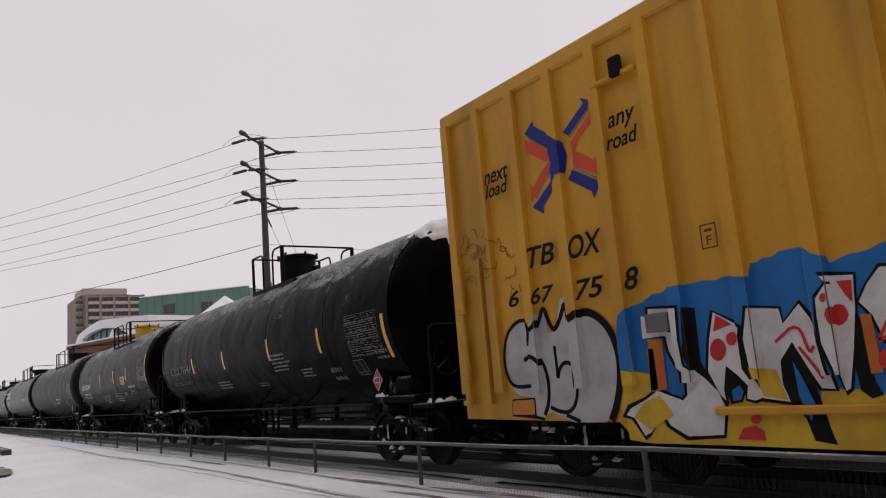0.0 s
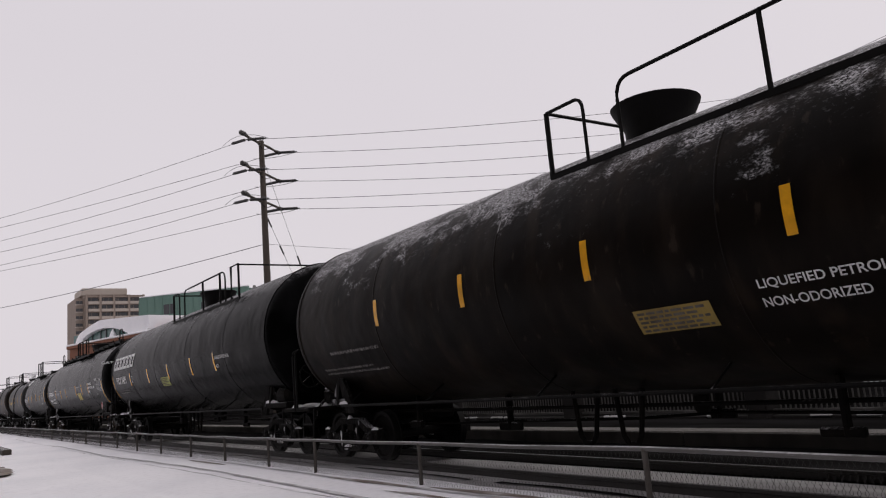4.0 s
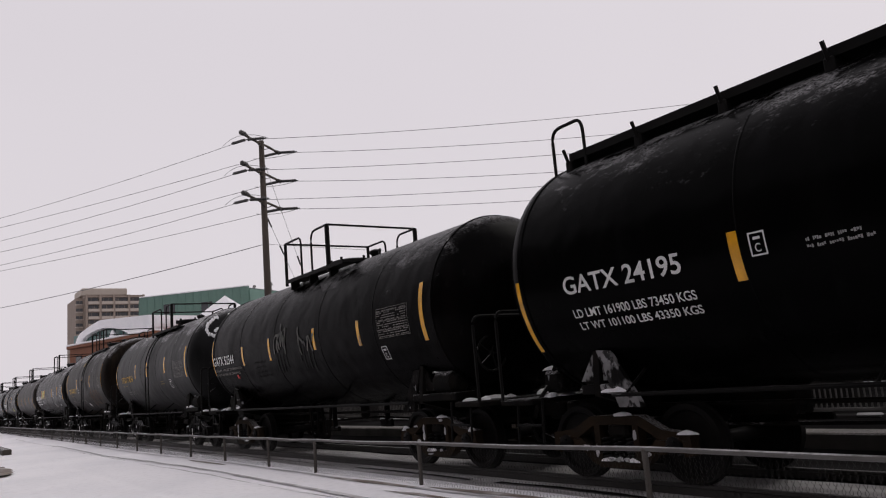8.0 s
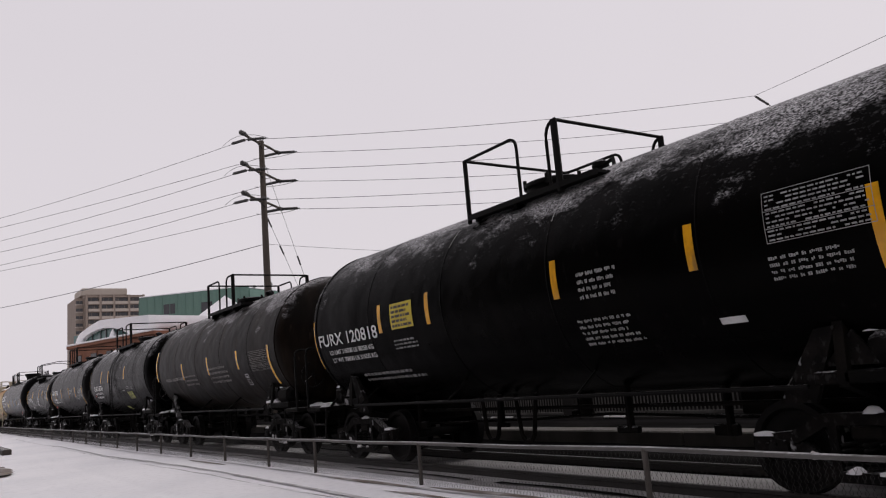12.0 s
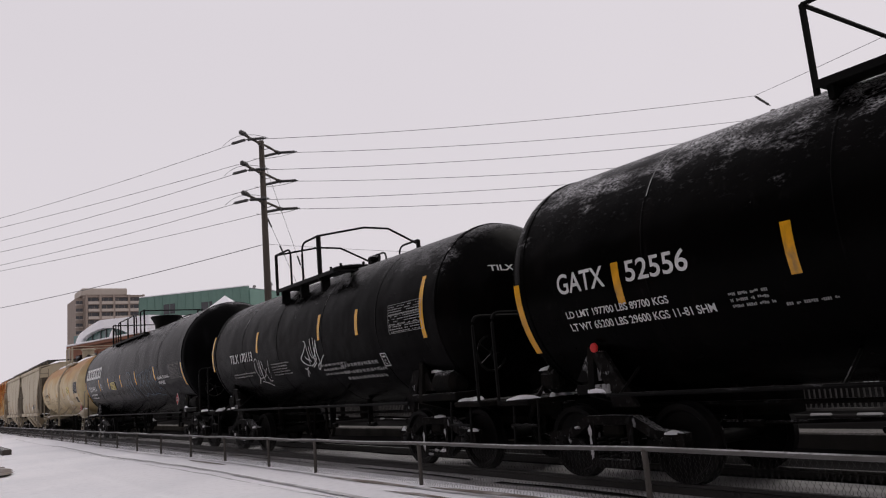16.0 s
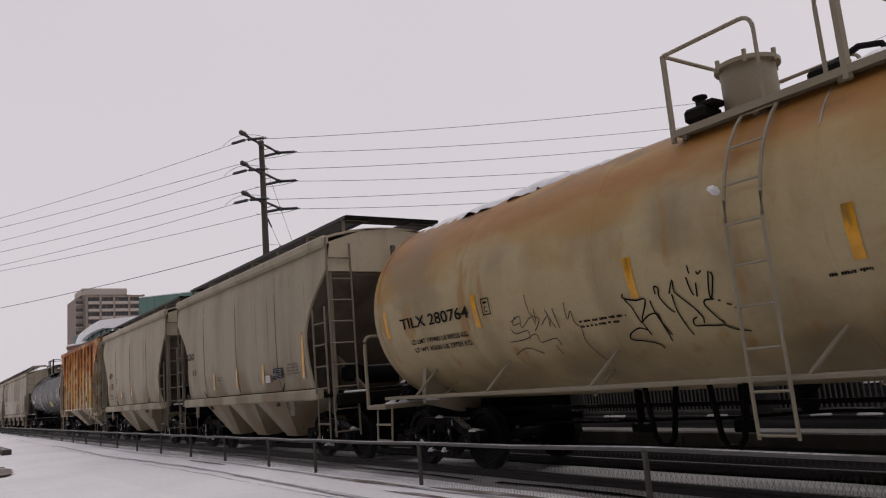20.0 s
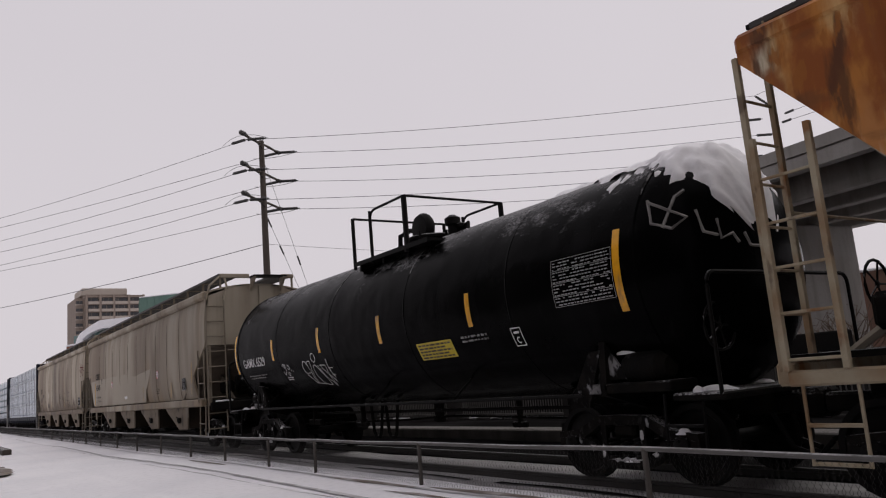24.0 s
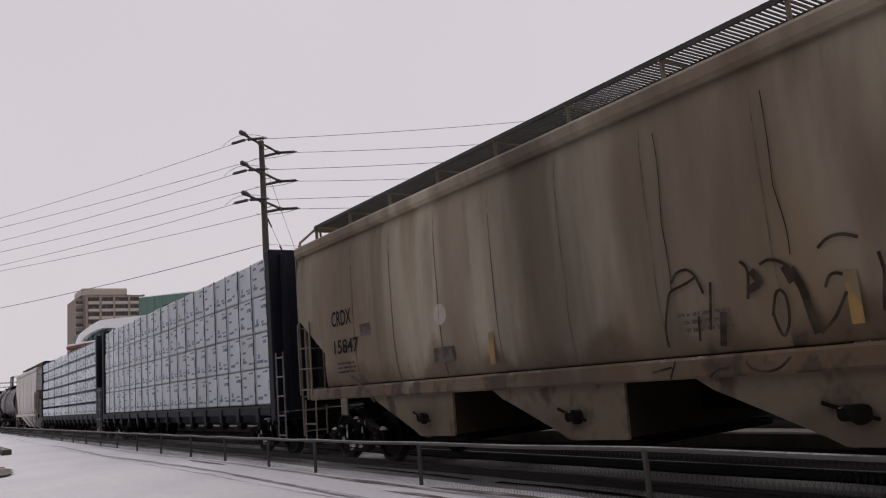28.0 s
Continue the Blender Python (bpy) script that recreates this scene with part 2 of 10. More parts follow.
YELLOW_INK = shade("yellow_stencil_paint", (0.60, 0.36, 0.03), 0.6, other=(0.38, 0.22, 0.02), amount=0.7, big=4, fine=40, bump=0.0)
PEN = shade("faint_marker_ink", (0.20, 0.10, 0.02), 0.7, other=(0.34, 0.17, 0.03), amount=0.9, big=4, fine=40, bump=0.0)
TAR = shade("dark_brown_spray_paint", (0.035, 0.027, 0.021), 0.8, other=(0.09, 0.072, 0.055), amount=0.8, big=5, fine=40, bump=0.0, spec=0.1)
MAROON = shade("maroon_spray_paint", (0.13, 0.022, 0.02), 0.75, other=(0.05, 0.025, 0.02), amount=0.9, big=4, fine=40, bump=0.0, spec=0.1)
UMBER = shade("brown_stencil_paint", (0.10, 0.045, 0.012), 0.7, other=(0.16, 0.08, 0.02), amount=0.8, big=4, fine=40, bump=0.0)
FADED_YELLOW = shade("faded_reflective_sheet", (0.40, 0.25, 0.07), 0.5, other=(0.28, 0.19, 0.08), amount=0.9, big=4, fine=30, bump=0.0, layers=(((0.20, 0.16, 0.11), (5.0, 5.0, 2.5), 0.5, 0.62, 0.8, None),))
OCHRE = shade("worn_ochre_paint", (0.30, 0.21, 0.05), 0.7, other=(0.16, 0.11, 0.04), amount=0.7, big=4, fine=40, bump=0.0)
LIME = shade("pale_lime_sign", (0.40, 0.42, 0.10), 0.6, other=(0.3, 0.31, 0.09), big=4, fine=40, bump=0.0)
RED = shade("red_paint", (0.60, 0.03, 0.028), 0.5, other=(0.38, 0.02, 0.03), big=4, fine=40, bump=0.0)
RUSTLINE = shade("orange_spray_paint", (0.17, 0.07, 0.02), 0.7, other=(0.09, 0.045, 0.02), amount=0.8, big=4, fine=40, bump=0.0)
BLUELINE = shade("blue_spray_paint", (0.10, 0.16, 0.22), 0.7, other=(0.05, 0.08, 0.12), amount=0.8, big=4, fine=40, bump=0.0)
HOPPER = shade("grey_beige_hopper_paint", (0.365, 0.318, 0.245), 0.62, other=(0.265, 0.228, 0.172), amount=0.7, big=0.35, fine=16, stretch=(1, 1, 0.35), bump=0.1, snow=0.7, snow_from=0.75, snow_to=0.97, dirt=(0.13, 0.088, 0.054), dirt_scale=(0.42, 0.42, 0.09), dirt_amount=0.8,
               layers=(((0.20, 0.145, 0.09), (0.3, 0.3, 0.12), 0.50, 0.74, 0.7, (3.6, 1.5, 0.06)), ((0.12, 0.084, 0.052), (1.5, 1.5, 0.09), 0.54, 0.74, 0.7, (2.0, 4.2, 0.05)), ((0.27, 0.20, 0.12), (0.9, 0.9, 0.25), 0.54, 0.74, 0.6, (2.6, 1.4, 0.10)), ((0.08, 0.06, 0.045), (6.0, 6.0, 0.3), 0.64, 0.78, 0.5, None), ((0.14, 0.10, 0.065), (1.3, 1.3, 0.3), 0.54, 0.74, 0.6, (2.0, 1.35, 0.10))))
HOPPER_FRESH = shade("repainted_tan_hopper_paint", (0.36, 0.315, 0.245), 0.62, other=(0.28, 0.24, 0.18), amount=0.7, big=0.35, fine=16, stretch=(1, 1, 0.35), bump=0.1, layers=(((0.20, 0.15, 0.10), (0.5, 0.5, 0.2), 0.54, 0.74, 0.6, (2.0, 1.4, 0.08)), ((0.14, 0.10, 0.065), (4.0, 4.0, 0.3), 0.62, 0.78, 0.4, None)))
HOPPER_B = shade("brown_smeared_hopper_paint", (0.445, 0.39, 0.30), 0.62, other=(0.30, 0.255, 0.19), amount=0.7, big=0.35, fine=16, stretch=(1, 1, 0.35), bump=0.1, snow=0.7, snow_from=0.75, snow_to=0.97, dirt=(0.13, 0.088, 0.054), dirt_scale=(0.42, 0.42, 0.09), dirt_amount=0.8,
               smears=((-1.9, -0.3, (0.085, 0.06, 0.04), 0.8), (-3.4, -2.6, (0.20, 0.15, 0.10), 0.5), (0.4, 1.0, (0.16, 0.12, 0.085), 0.6)), layers=(((0.20, 0.145, 0.09), (0.3, 0.3, 0.12), 0.50, 0.74, 0.7, (3.6, 1.5, 0.06)), ((0.12, 0.084, 0.052), (1.5, 1.5, 0.09), 0.54, 0.74, 0.7, (2.0, 4.2, 0.05)), ((0.27, 0.20, 0.12), (0.9, 0.9, 0.25), 0.54, 0.74, 0.6, (2.6, 1.4, 0.10)), ((0.08, 0.06, 0.045), (6.0, 6.0, 0.3), 0.64, 0.78, 0.5, None), ((0.14, 0.10, 0.065), (1.3, 1.3, 0.3), 0.54, 0.74, 0.6, (2.0, 1.35, 0.10)), ((0.12, 0.075, 0.042), (1.1, 1.1, 0.6), 0.66, 0.86, 0.8, (2.3, 1.3, 0.36)), ((0.045, 0.03, 0.02), (3.0, 3.0, 2.4), 0.80, 0.92, 0.8, (2.0, 1.3, 0.32))))
HOPPER_TAN = shade("tan_hopper_paint", (0.42, 0.365, 0.26), 0.62, other=(0.34, 0.29, 0.20), amount=0.6, big=0.5, fine=16, bump=0.08, snow=0.7, snow_from=0.75, snow_to=0.97, dirt=(0.24, 0.19, 0.125), dirt_scale=(0.7, 0.7, 0.09), dirt_amount=0.55,
                   layers=(((0.22, 0.15, 0.08), (0.9, 0.9, 0.4), 0.55, 0.72, 0.6, (2.4, 1.4, 0.12)), ((0.13, 0.09, 0.055), (7.0, 7.0, 0.25), 0.62, 0.74, 0.6, None)))
HOPPER_PALE = shade("pale_grey_hopper_paint", (0.50, 0.48, 0.455), 0.62, other=(0.40, 0.38, 0.36), amount=0.6, big=0.5, fine=16, bump=0.08, dirt=(0.26, 0.24, 0.22), dirt_scale=(0.7, 0.7, 0.09), dirt_amount=0.5)
# grimy hopper paint, darkened further for the shadow in the end recesses
HOPPER_DARK = shade("shaded_grimy_end_paint", (0.15, 0.12, 0.09), 0.75, other=(0.06, 0.048, 0.037), amount=0.7, big=0.7, fine=16, bump=0.1, dirt=(0.03, 0.022, 0.016), dirt_scale=(0.9, 0.9, 0.1), dirt_amount=0.6)
# stains, plus the shade below the sill painted in, deeper towards the bottom
HOPPER_BAY = shade("shaded_stained_bay_paint", (0.165, 0.127, 0.085), 0.7, other=(0.19, 0.15, 0.105), amount=0.8, big=0.8, fine=14, bump=0.15, layers=(((0.09, 0.065, 0.043), (0.9, 0.9, 0.9), 0.50, 0.72, 0.7, (1.2, 0.6, 0.10)), ((0.04, 0.028, 0.019), (2.6, 2.6, 2.0), 0.54, 0.68, 0.75, None)))
HOPPER_FRAME = shade("dirty_tan_steel", (0.20, 0.17, 0.13), 0.7, other=(0.15, 0.12, 0.085), amount=0.8, big=2.2, fine=18, bump=0.12, snow=0.5, snow_from=0.75, snow_to=0.97)
HOPPER_SEAM = shade("grimy_seam", (0.14, 0.11, 0.08), 0.75, other=(0.24, 0.20, 0.15), amount=0.8, big=1.5, fine=18, bump=0.1)
# hopper paint darkened to hold the shade between the discharge bays
BAY_SHADE = shade("shaded_bay_recess_paint", (0.035, 0.027, 0.02), 0.8, other=(0.018, 0.014, 0.011), amount=0.8, big=0.9, fine=14, bump=0.12, spec=0.1)
RUSTS = (((0.56, 0.30, 0.07), (1.6, 1.6, 0.9), 0.50, 0.64, 0.75, (1.6, 3.4, 0.14)), ((0.43, 0.15, 0.016), (2.6, 2.6, 0.5), 0.57, 0.68, 0.9, (2.0, 3.6, 0.17)), ((0.24, 0.062, 0.008), (1.8, 1.8, 1.0), 0.64, 0.76, 0.92, (2.4, 3.9, 0.22)),
         ((0.075, 0.026, 0.008), (4.0, 4.0, 0.8), 0.64, 0.74, 0.85, (1.8, 4.3, 0.13)), ((0.30, 0.10, 0.012), (9.0, 9.0, 3.0), 0.60, 0.68, 0.8, (1.4, 2.6, 0.05)), ((0.16, 0.06, 0.016), (1.2, 1.2, 4.0), 0.58, 0.72, 0.6, (1.7, 1.4, 0.10)))
# rusty like the sheets, but darker: the shadow lines at the ribs, as colour
RUST_RIB = shade("shaded_rusty_rib_paint", (0.48, 0.36, 0.20), 0.75, other=(0.26, 0.10, 0.025), amount=0.9, big=1.8, fine=14, stretch=(1, 1, 0.5), bump=0.2, layers=RUSTS)
RUSTY = shade("rust_streaked_beige_paint", (0.66, 0.58, 0.43), 0.7, other=(0.46, 0.37, 0.24), amount=0.8, big=1.2, fine=12, stretch=(1.4, 1.4, 0.5), bump=0.15, snow=0.6, snow_from=0.8, snow_to=0.97, layers=RUSTS)
RUST_FRAME = shade("rust_stained_cream_steel", (0.36, 0.31, 0.22), 0.7, other=(0.2, 0.11, 0.045), amount=0.8, big=1.8, fine=15, bump=0.15, layers=(((0.20, 0.075, 0.014), (3.0, 3.0, 1.6), 0.56, 0.68, 0.85, None), ((0.07, 0.045, 0.03), (6.0, 6.0, 3.0), 0.58, 0.7, 0.7, None)))
BOX_YELLOW = shade("yellow_box_car_paint", (0.68, 0.352, 0.032), 0.5, other=(0.58, 0.29, 0.028), amount=0.6, big=0.5, fine=18, bump=0.06, dirt=(0.33, 0.16, 0.02), dirt_scale=(1.2, 1.2, 0.1), dirt_amount=0.6)
SPRAY_BLUE = shade("blue_graffiti_paint", (0.012, 0.165, 0.46), 0.6, other=(0.010, 0.11, 0.34), amount=0.8, big=1.5, fine=20, bump=0.0)
SPRAY_SILVER = shade("silver_graffiti_paint", (0.52, 0.51, 0.52), 0.5, other=(0.36, 0.35, 0.36), amount=0.8, big=2.5, fine=20, bump=0.0)
SPRAY_WHITE = shade("white_graffiti_paint", (0.74, 0.72, 0.70), 0.6, other=(0.55, 0.53, 0.51), amount=0.8, big=2.5, fine=20, bump=0.0)
SPRAY_YELLOW = shade("lemon_graffiti_paint", (0.70, 0.46, 0.03), 0.6, other=(0.5, 0.30, 0.03), amount=0.8, big=2.5, fine=20, bump=0.0)
ORANGE_LABEL = shade("orange_sticker_film", (0.62, 0.24, 0.02), 0.4, other=(0.5, 0.19, 0.02), amount=0.6, big=4, fine=30, bump=0.0)
SPRAY_ORANGE = shade("orange_graffiti_paint", (0.55, 0.16, 0.02), 0.6, other=(0.45, 0.09, 0.02), amount=0.8, big=2.5, fine=20, bump=0.0)
NAVY = shade("navy_logo_paint", (0.012, 0.026, 0.24), 0.55, other=(0.01, 0.025, 0.15), big=3, fine=30, bump=0.0)
ORANGE_RED = shade("orange_red_logo_paint", (0.70, 0.085, 0.03), 0.55, other=(0.58, 0.07, 0.03), big=3, fine=30, bump=0.0)
WRAP = shade("white_lumber_wrap", (0.70, 0.74, 0.78), 0.5, other=(0.52, 0.58, 0.65), amount=0.7, big=1.6, fine=10, bump=0.3, per_object=0.25)
WRAP_PRINT = shade("blue_wrap_print", (0.10, 0.15, 0.20), 0.6, other=(0.30, 0.37, 0.43), amount=0.9, big=6, fine=20, bump=0.0)
CAR_BLUE = shade("dark_blue_car_steel", (0.005, 0.007, 0.016), 0.6, spec=0.2, other=(0.009, 0.009, 0.014), big=1, fine=20, bump=0.1)
POLE_WOOD = shade("brown_pole_wood", (0.075, 0.06, 0.05), 0.85, other=(0.035, 0.027, 0.022), fine=20, stretch=(2, 2, 0.15), bump=0.4)
INSULATOR = shade("dark_insulator", (0.03, 0.028, 0.028), 0.4, other=(0.05, 0.045, 0.04), bump=0.0)
WIRE = shade("weathered_wire", (0.17, 0.17, 0.175), 0.6, 0.3, other=(0.09, 0.09, 0.09), bump=0.0)
CONCRETE = shade("grey_concrete", (0.30, 0.285, 0.27), 0.85, other=(0.22, 0.205, 0.19), amount=0.6, big=0.5, fine=10, bump=0.3, dirt=(0.14, 0.13, 0.12), dirt_amount=0.5)
TOWER_CONCRETE = shade("beige_tower_concrete", (0.23, 0.185, 0.155), 0.85, other=(0.19, 0.15, 0.125), big=0.2, fine=2, bump=0.1, dirt=(0.17, 0.135, 0.11), dirt_amount=0.4)
TOWER_LIGHT = shade("pale_penthouse_concrete", (0.37, 0.32, 0.28), 0.85, other=(0.3, 0.26, 0.22), big=0.2, fine=2, bump=0.1)
DARK_GLASS = shade("dark_window_glass", (0.03, 0.03, 0.035), 0.15, other=(0.05, 0.05, 0.055), big=0.6, fine=3, bump=0.0, spec=0.5)
GREEN_PANEL = shade("green_metal_cladding", (0.115, 0.20, 0.165), 0.6, other=(0.095, 0.17, 0.14), big=0.3, fine=3, bump=0.05, dirt=(0.08, 0.14, 0.12), dirt_amount=0.3)
GREEN_GLASS = shade("green_arched_glass", (0.05, 0.11, 0.10), 0.2, other=(0.04, 0.08, 0.075), big=0.6, fine=3, bump=0.0, spec=0.5)
# for the added wall out of view, dark so that it dims reflections
UNSEEN_WALL_DARK = shade("dark_unseen_wall", (0.045, 0.035, 0.03), 0.85, other=(0.03, 0.024, 0.021), amount=0.7, big=0.4, fine=8, bump=0.3, spec=0.1)
BRICK = shade("red_brown_brick", (0.20, 0.085, 0.05), 0.85, other=(0.14, 0.06, 0.038), amount=0.7, big=0.8, fine=14, bump=0.3)
TERRACOTTA = shade("terracotta_wall", (0.20, 0.115, 0.085), 0.85, other=(0.15, 0.09, 0.07), big=0.5, fine=10, bump=0.2)
PARAPET = shade("painted_picket_steel", (0.10, 0.095, 0.09), 0.7, other=(0.03, 0.028, 0.026), amount=0.95, big=0.8, fine=20, bump=0.1, spec=0.1)
# kerb concrete toned down to include the shade behind the train
KERB_STONE = shade("shaded_kerb_concrete", (0.12, 0.112, 0.10), 0.9, other=(0.08, 0.075, 0.07), amount=0.8, big=0.9, fine=12, bump=0.3, spec=0.1, snow=0.14, snow_from=0.5, snow_to=0.8, dirt=(0.06, 0.055, 0.05), dirt_amount=0.6)
DARK_STONE = shade("plain_dark_concrete", (0.022, 0.02, 0.019), 0.85, other=(0.04, 0.037, 0.035), amount=0.7, big=1.2, fine=14, bump=0.3, spec=0.15)
HEDGE_DARK = shade("dark_retaining_wall", (0.007, 0.0065, 0.006), 0.9, other=(0.014, 0.012, 0.011), big=0.8, fine=12, bump=0.4, spec=0.1)
RUT = shade("dirty_rut_snow", (0.42, 0.41, 0.415), 0.85, other=(0.62, 0.61, 0.62), amount=0.9, big=3, fine=12, bump=0.3, spec=0.1)
TABLE_INK = shade("thin_white_stencil", (0.34, 0.34, 0.34), 0.6, other=(0.2, 0.2, 0.2), amount=0.8, big=4, fine=40, bump=0.0)
BRUSH = shade("dry_brown_brush", (0.11, 0.075, 0.05), 0.9, other=(0.2, 0.16, 0.13), big=3, fine=15, bump=0.0)
EARTH = shade("bare_brown_earth", (0.17, 0.14, 0.12), 0.95, other=(0.45, 0.43, 0.42), amount=0.8, big=2.5, fine=14, bump=0.5)
PALE_BAY = shade("dusty_grey_bay_paint", (0.48, 0.42, 0.33), 0.75, other=(0.34, 0.285, 0.21), amount=0.7, big=1.2, fine=14, bump=0.1, layers=(((0.10, 0.08, 0.06), (2.5, 2.5, 1.2), 0.58, 0.70, 0.8, (1.3, 0.6, 0.06)), ((0.24, 0.12, 0.04), (3.0, 3.0, 2.0), 0.6, 0.7, 0.6, None), ((0.05, 0.04, 0.03), (7.0, 7.0, 3.0), 0.66, 0.74, 0.7, None)))
PALE_GREY = shade("dull_grey_recess_paint", (0.36, 0.32, 0.255), 0.7, other=(0.26, 0.225, 0.175), amount=0.7, big=0.8, fine=14, bump=0.1, dirt=(0.08, 0.06, 0.045), dirt_scale=(1.4, 1.4, 0.15), dirt_amount=0.5, layers=(((0.20, 0.085, 0.02), (2.0, 2.0, 0.6), 0.62, 0.74, 0.8, (2.6, 4.2, 0.06)),))
CREAM_INK = shade("faded_cream_paint", (0.34, 0.22, 0.12), 0.7, other=(0.26, 0.13, 0.06), amount=0.8, big=4, fine=30, bump=0.0)
GREY_RUST = shade("worn_brown_stencil", (0.22, 0.16, 0.11), 0.7, other=(0.13, 0.09, 0.06), amount=0.9, big=4, fine=30, bump=0.0)
INKS = {"white": WHITE, "gray": GREY_INK, "dim": DIM_INK, "black": INK, "soot": SOOT, "yellow": YELLOW_INK, "ochre": OCHRE, "lime": LIME, "red": RED, "rustline": RUSTLINE, "blue": BLUELINE, "umber": UMBER, "tar": TAR, "maroon": MAROON, "faint": FAINT_INK, "disc": WHITE}

# ---- mesh building ----
class Shape:
    """Gathers vertices and faces of one part."""

    def __init__(self):
        self.v, self.f = [], []

    def add(self, verts, faces):
        k = len(self.v)
        self.v.extend(verts)
        self.f.extend([tuple(i + k for i in q) for q in faces])
        return self

    def box(self, x0, x1, y0, y1, z0, z1, c=0.0):
        """A box with edges bevelled by c."""
        if c <= 0:
            v = [(x, y, z) for x in (x0, x1) for y in (y0, y1) for z in (z0, z1)]
            return self.add(v, [(0, 1, 3, 2), (4, 6, 7, 5), (0, 4, 5, 1), (2, 3, 7, 6), (0, 2, 6, 4), (1, 5, 7, 3)])
        c = min(c, (x1 - x0) * 0.45, (y1 - y0) * 0.45, (z1 - z0) * 0.45)
        bm = bmesh.new()
        pts = []
        for x, sx in ((x0, 1), (x1, -1)):
            for y, sy in ((y0, 1), (y1, -1)):
                for z, sz in ((z0, 1), (z1, -1)):
                    pts += [(x, y + sy * c, z + sz * c), (x + sx * c, y, z + sz * c), (x + sx * c, y + sy * c, z)]
        for p in pts:
            bm.verts.new(p)
        bmesh.ops.convex_hull(bm, input=bm.verts)
        bm.verts.index_update()
        self.add([tuple(q.co) for q in bm.verts], [tuple(q.index for q in fc.verts) for fc in bm.faces])
        bm.free()
        return self

    def tube(self, pts, r, n=6, closed=False):
        """A round bar along a line of points."""
        pts = [Vector(p) for p in pts]
        rings = []
        for i, p in enumerate(pts):
            a = pts[i - 1] if i or closed else p
            b = pts[(i + 1) % len(pts)] if i < len(pts) - 1 or closed else p
            d = (b - a).normalized()
            side = d.cross(Vector((0, 0, 1)))
            if side.length < 0.1:
                side = d.cross(Vector((0, 1, 0)))
            side.normalize()
            up = side.cross(d)
            rings.append([tuple(p + r * (math.cos(k * math.tau / n) * side + math.sin(k * math.tau / n) * up)) for k in range(n)])
        faces = []
        m = len(rings)
        for i in range(m if closed else m - 1):
            j = (i + 1) % m
            for k in range(n):
                faces.append((i * n + k, i * n + (k + 1) % n, j * n + (k + 1) % n, j * n + k))
        if not closed:
            faces += [tuple(range(n))[::-1], tuple((m - 1) * n + k for k in range(n))]
        return self.add([q for ring in rings for q in ring], faces)

    def lathe(self, profile, n=24, axis="z", at=(0, 0, 0)):
        """A turned form: profile is rows of (radius, height along the axis)."""
        v = []
        for r, h in profile:
            for k in range(n):
                c, s = r * math.cos(k * math.tau / n), r * math.sin(k * math.tau / n)
                p = {"z": (c, s, h), "y": (c, h, s), "x": (h, c, s)}[axis]
                v.append((p[0] + at[0], p[1] + at[1], p[2] + at[2]))
        f = [(i * n + k, i * n + (k + 1) % n, (i + 1) * n + (k + 1) % n, (i + 1) * n + k) for i in range(len(profile) - 1) for k in range(n)]
        f += [tuple(range(n))[::-1], tuple((len(profile) - 1) * n + k for k in range(n))]
        return self.add(v, f)

    def plate(self, poly, y0, y1):
        """A flat outline of (x, z) points with a thickness from y0 to y1."""
        m = len(poly)
        v = [(x, y0, z) for x, z in poly] + [(x, y1, z) for x, z in poly]
        f = [tuple(range(m)), tuple(range(2 * m - 1, m - 1, -1))] + [(i, (i + 1) % m + 0, (i + 1) % m + m, i + m)[::-1] for i in range(m)]
        return self.add(v, f)

    def extrude_x(self, poly, x0, x1):
        """A cross-section of (y, z) points drawn out from x0 to x1."""
        m = len(poly)
        v = [(x0, y, z) for y, z in poly] + [(x1, y, z) for y, z in poly]
        f = [tuple(range(m))[::-1], tuple(range(m, 2 * m))] + [(i, (i + 1) % m, (i + 1) % m + m, i + m) for i in range(m)]
        return self.add(v, f)

    def mesh(self, name, material, smooth=35):
        me = bpy.data.meshes.new(name)
        me.from_pydata(self.v, [], self.f)
        me.materials.append(material)
        if smooth:
            me.polygons.foreach_set("use_smooth", [True] * len(me.polygons))
            me.set_sharp_from_angle(angle=radians(smooth))
        me.update()
        return me


def place(name, me, parent=None, m=None, label=""):
    """One mesh object, as a part of parent where one is given."""
    ob = new(name, me)
    if parent:
        ob.parent = parent
    if m is not None:
        ob.matrix_basis = m
    return tagged(ob, label)


def part(name, shape, material, parent=None, label="", smooth=35, m=None):
    return place(name, shape.mesh(name, material, smooth), parent, m, label)


def thing(name, label, category, group="", m=None):
    """The base of a thing, which carries its parts."""
    ob = new(name)
    ob.empty_display_size = 0.3
    if m is not None:
        ob.matrix_basis = m
    return tagged(ob, label, category, group)


def arc(p, q, bend, n=5):
    """Points from p to q round a corner point bend."""
    p, q, bend = Vector(p), Vector(q), Vector(bend)
    return [tuple((1 - t) ** 2 * p + 2 * t * (1 - t) * bend + t * t * q) for t in (i / n for i in range(n + 1))]


def sagging(p, q, sag, n=14):
    p, q = Vector(p), Vector(q)
    return [tuple(p.lerp(q, i / n) - Vector((0, 0, 4 * sag * (i / n) * (1 - i / n)))) for i in range(n + 1)]

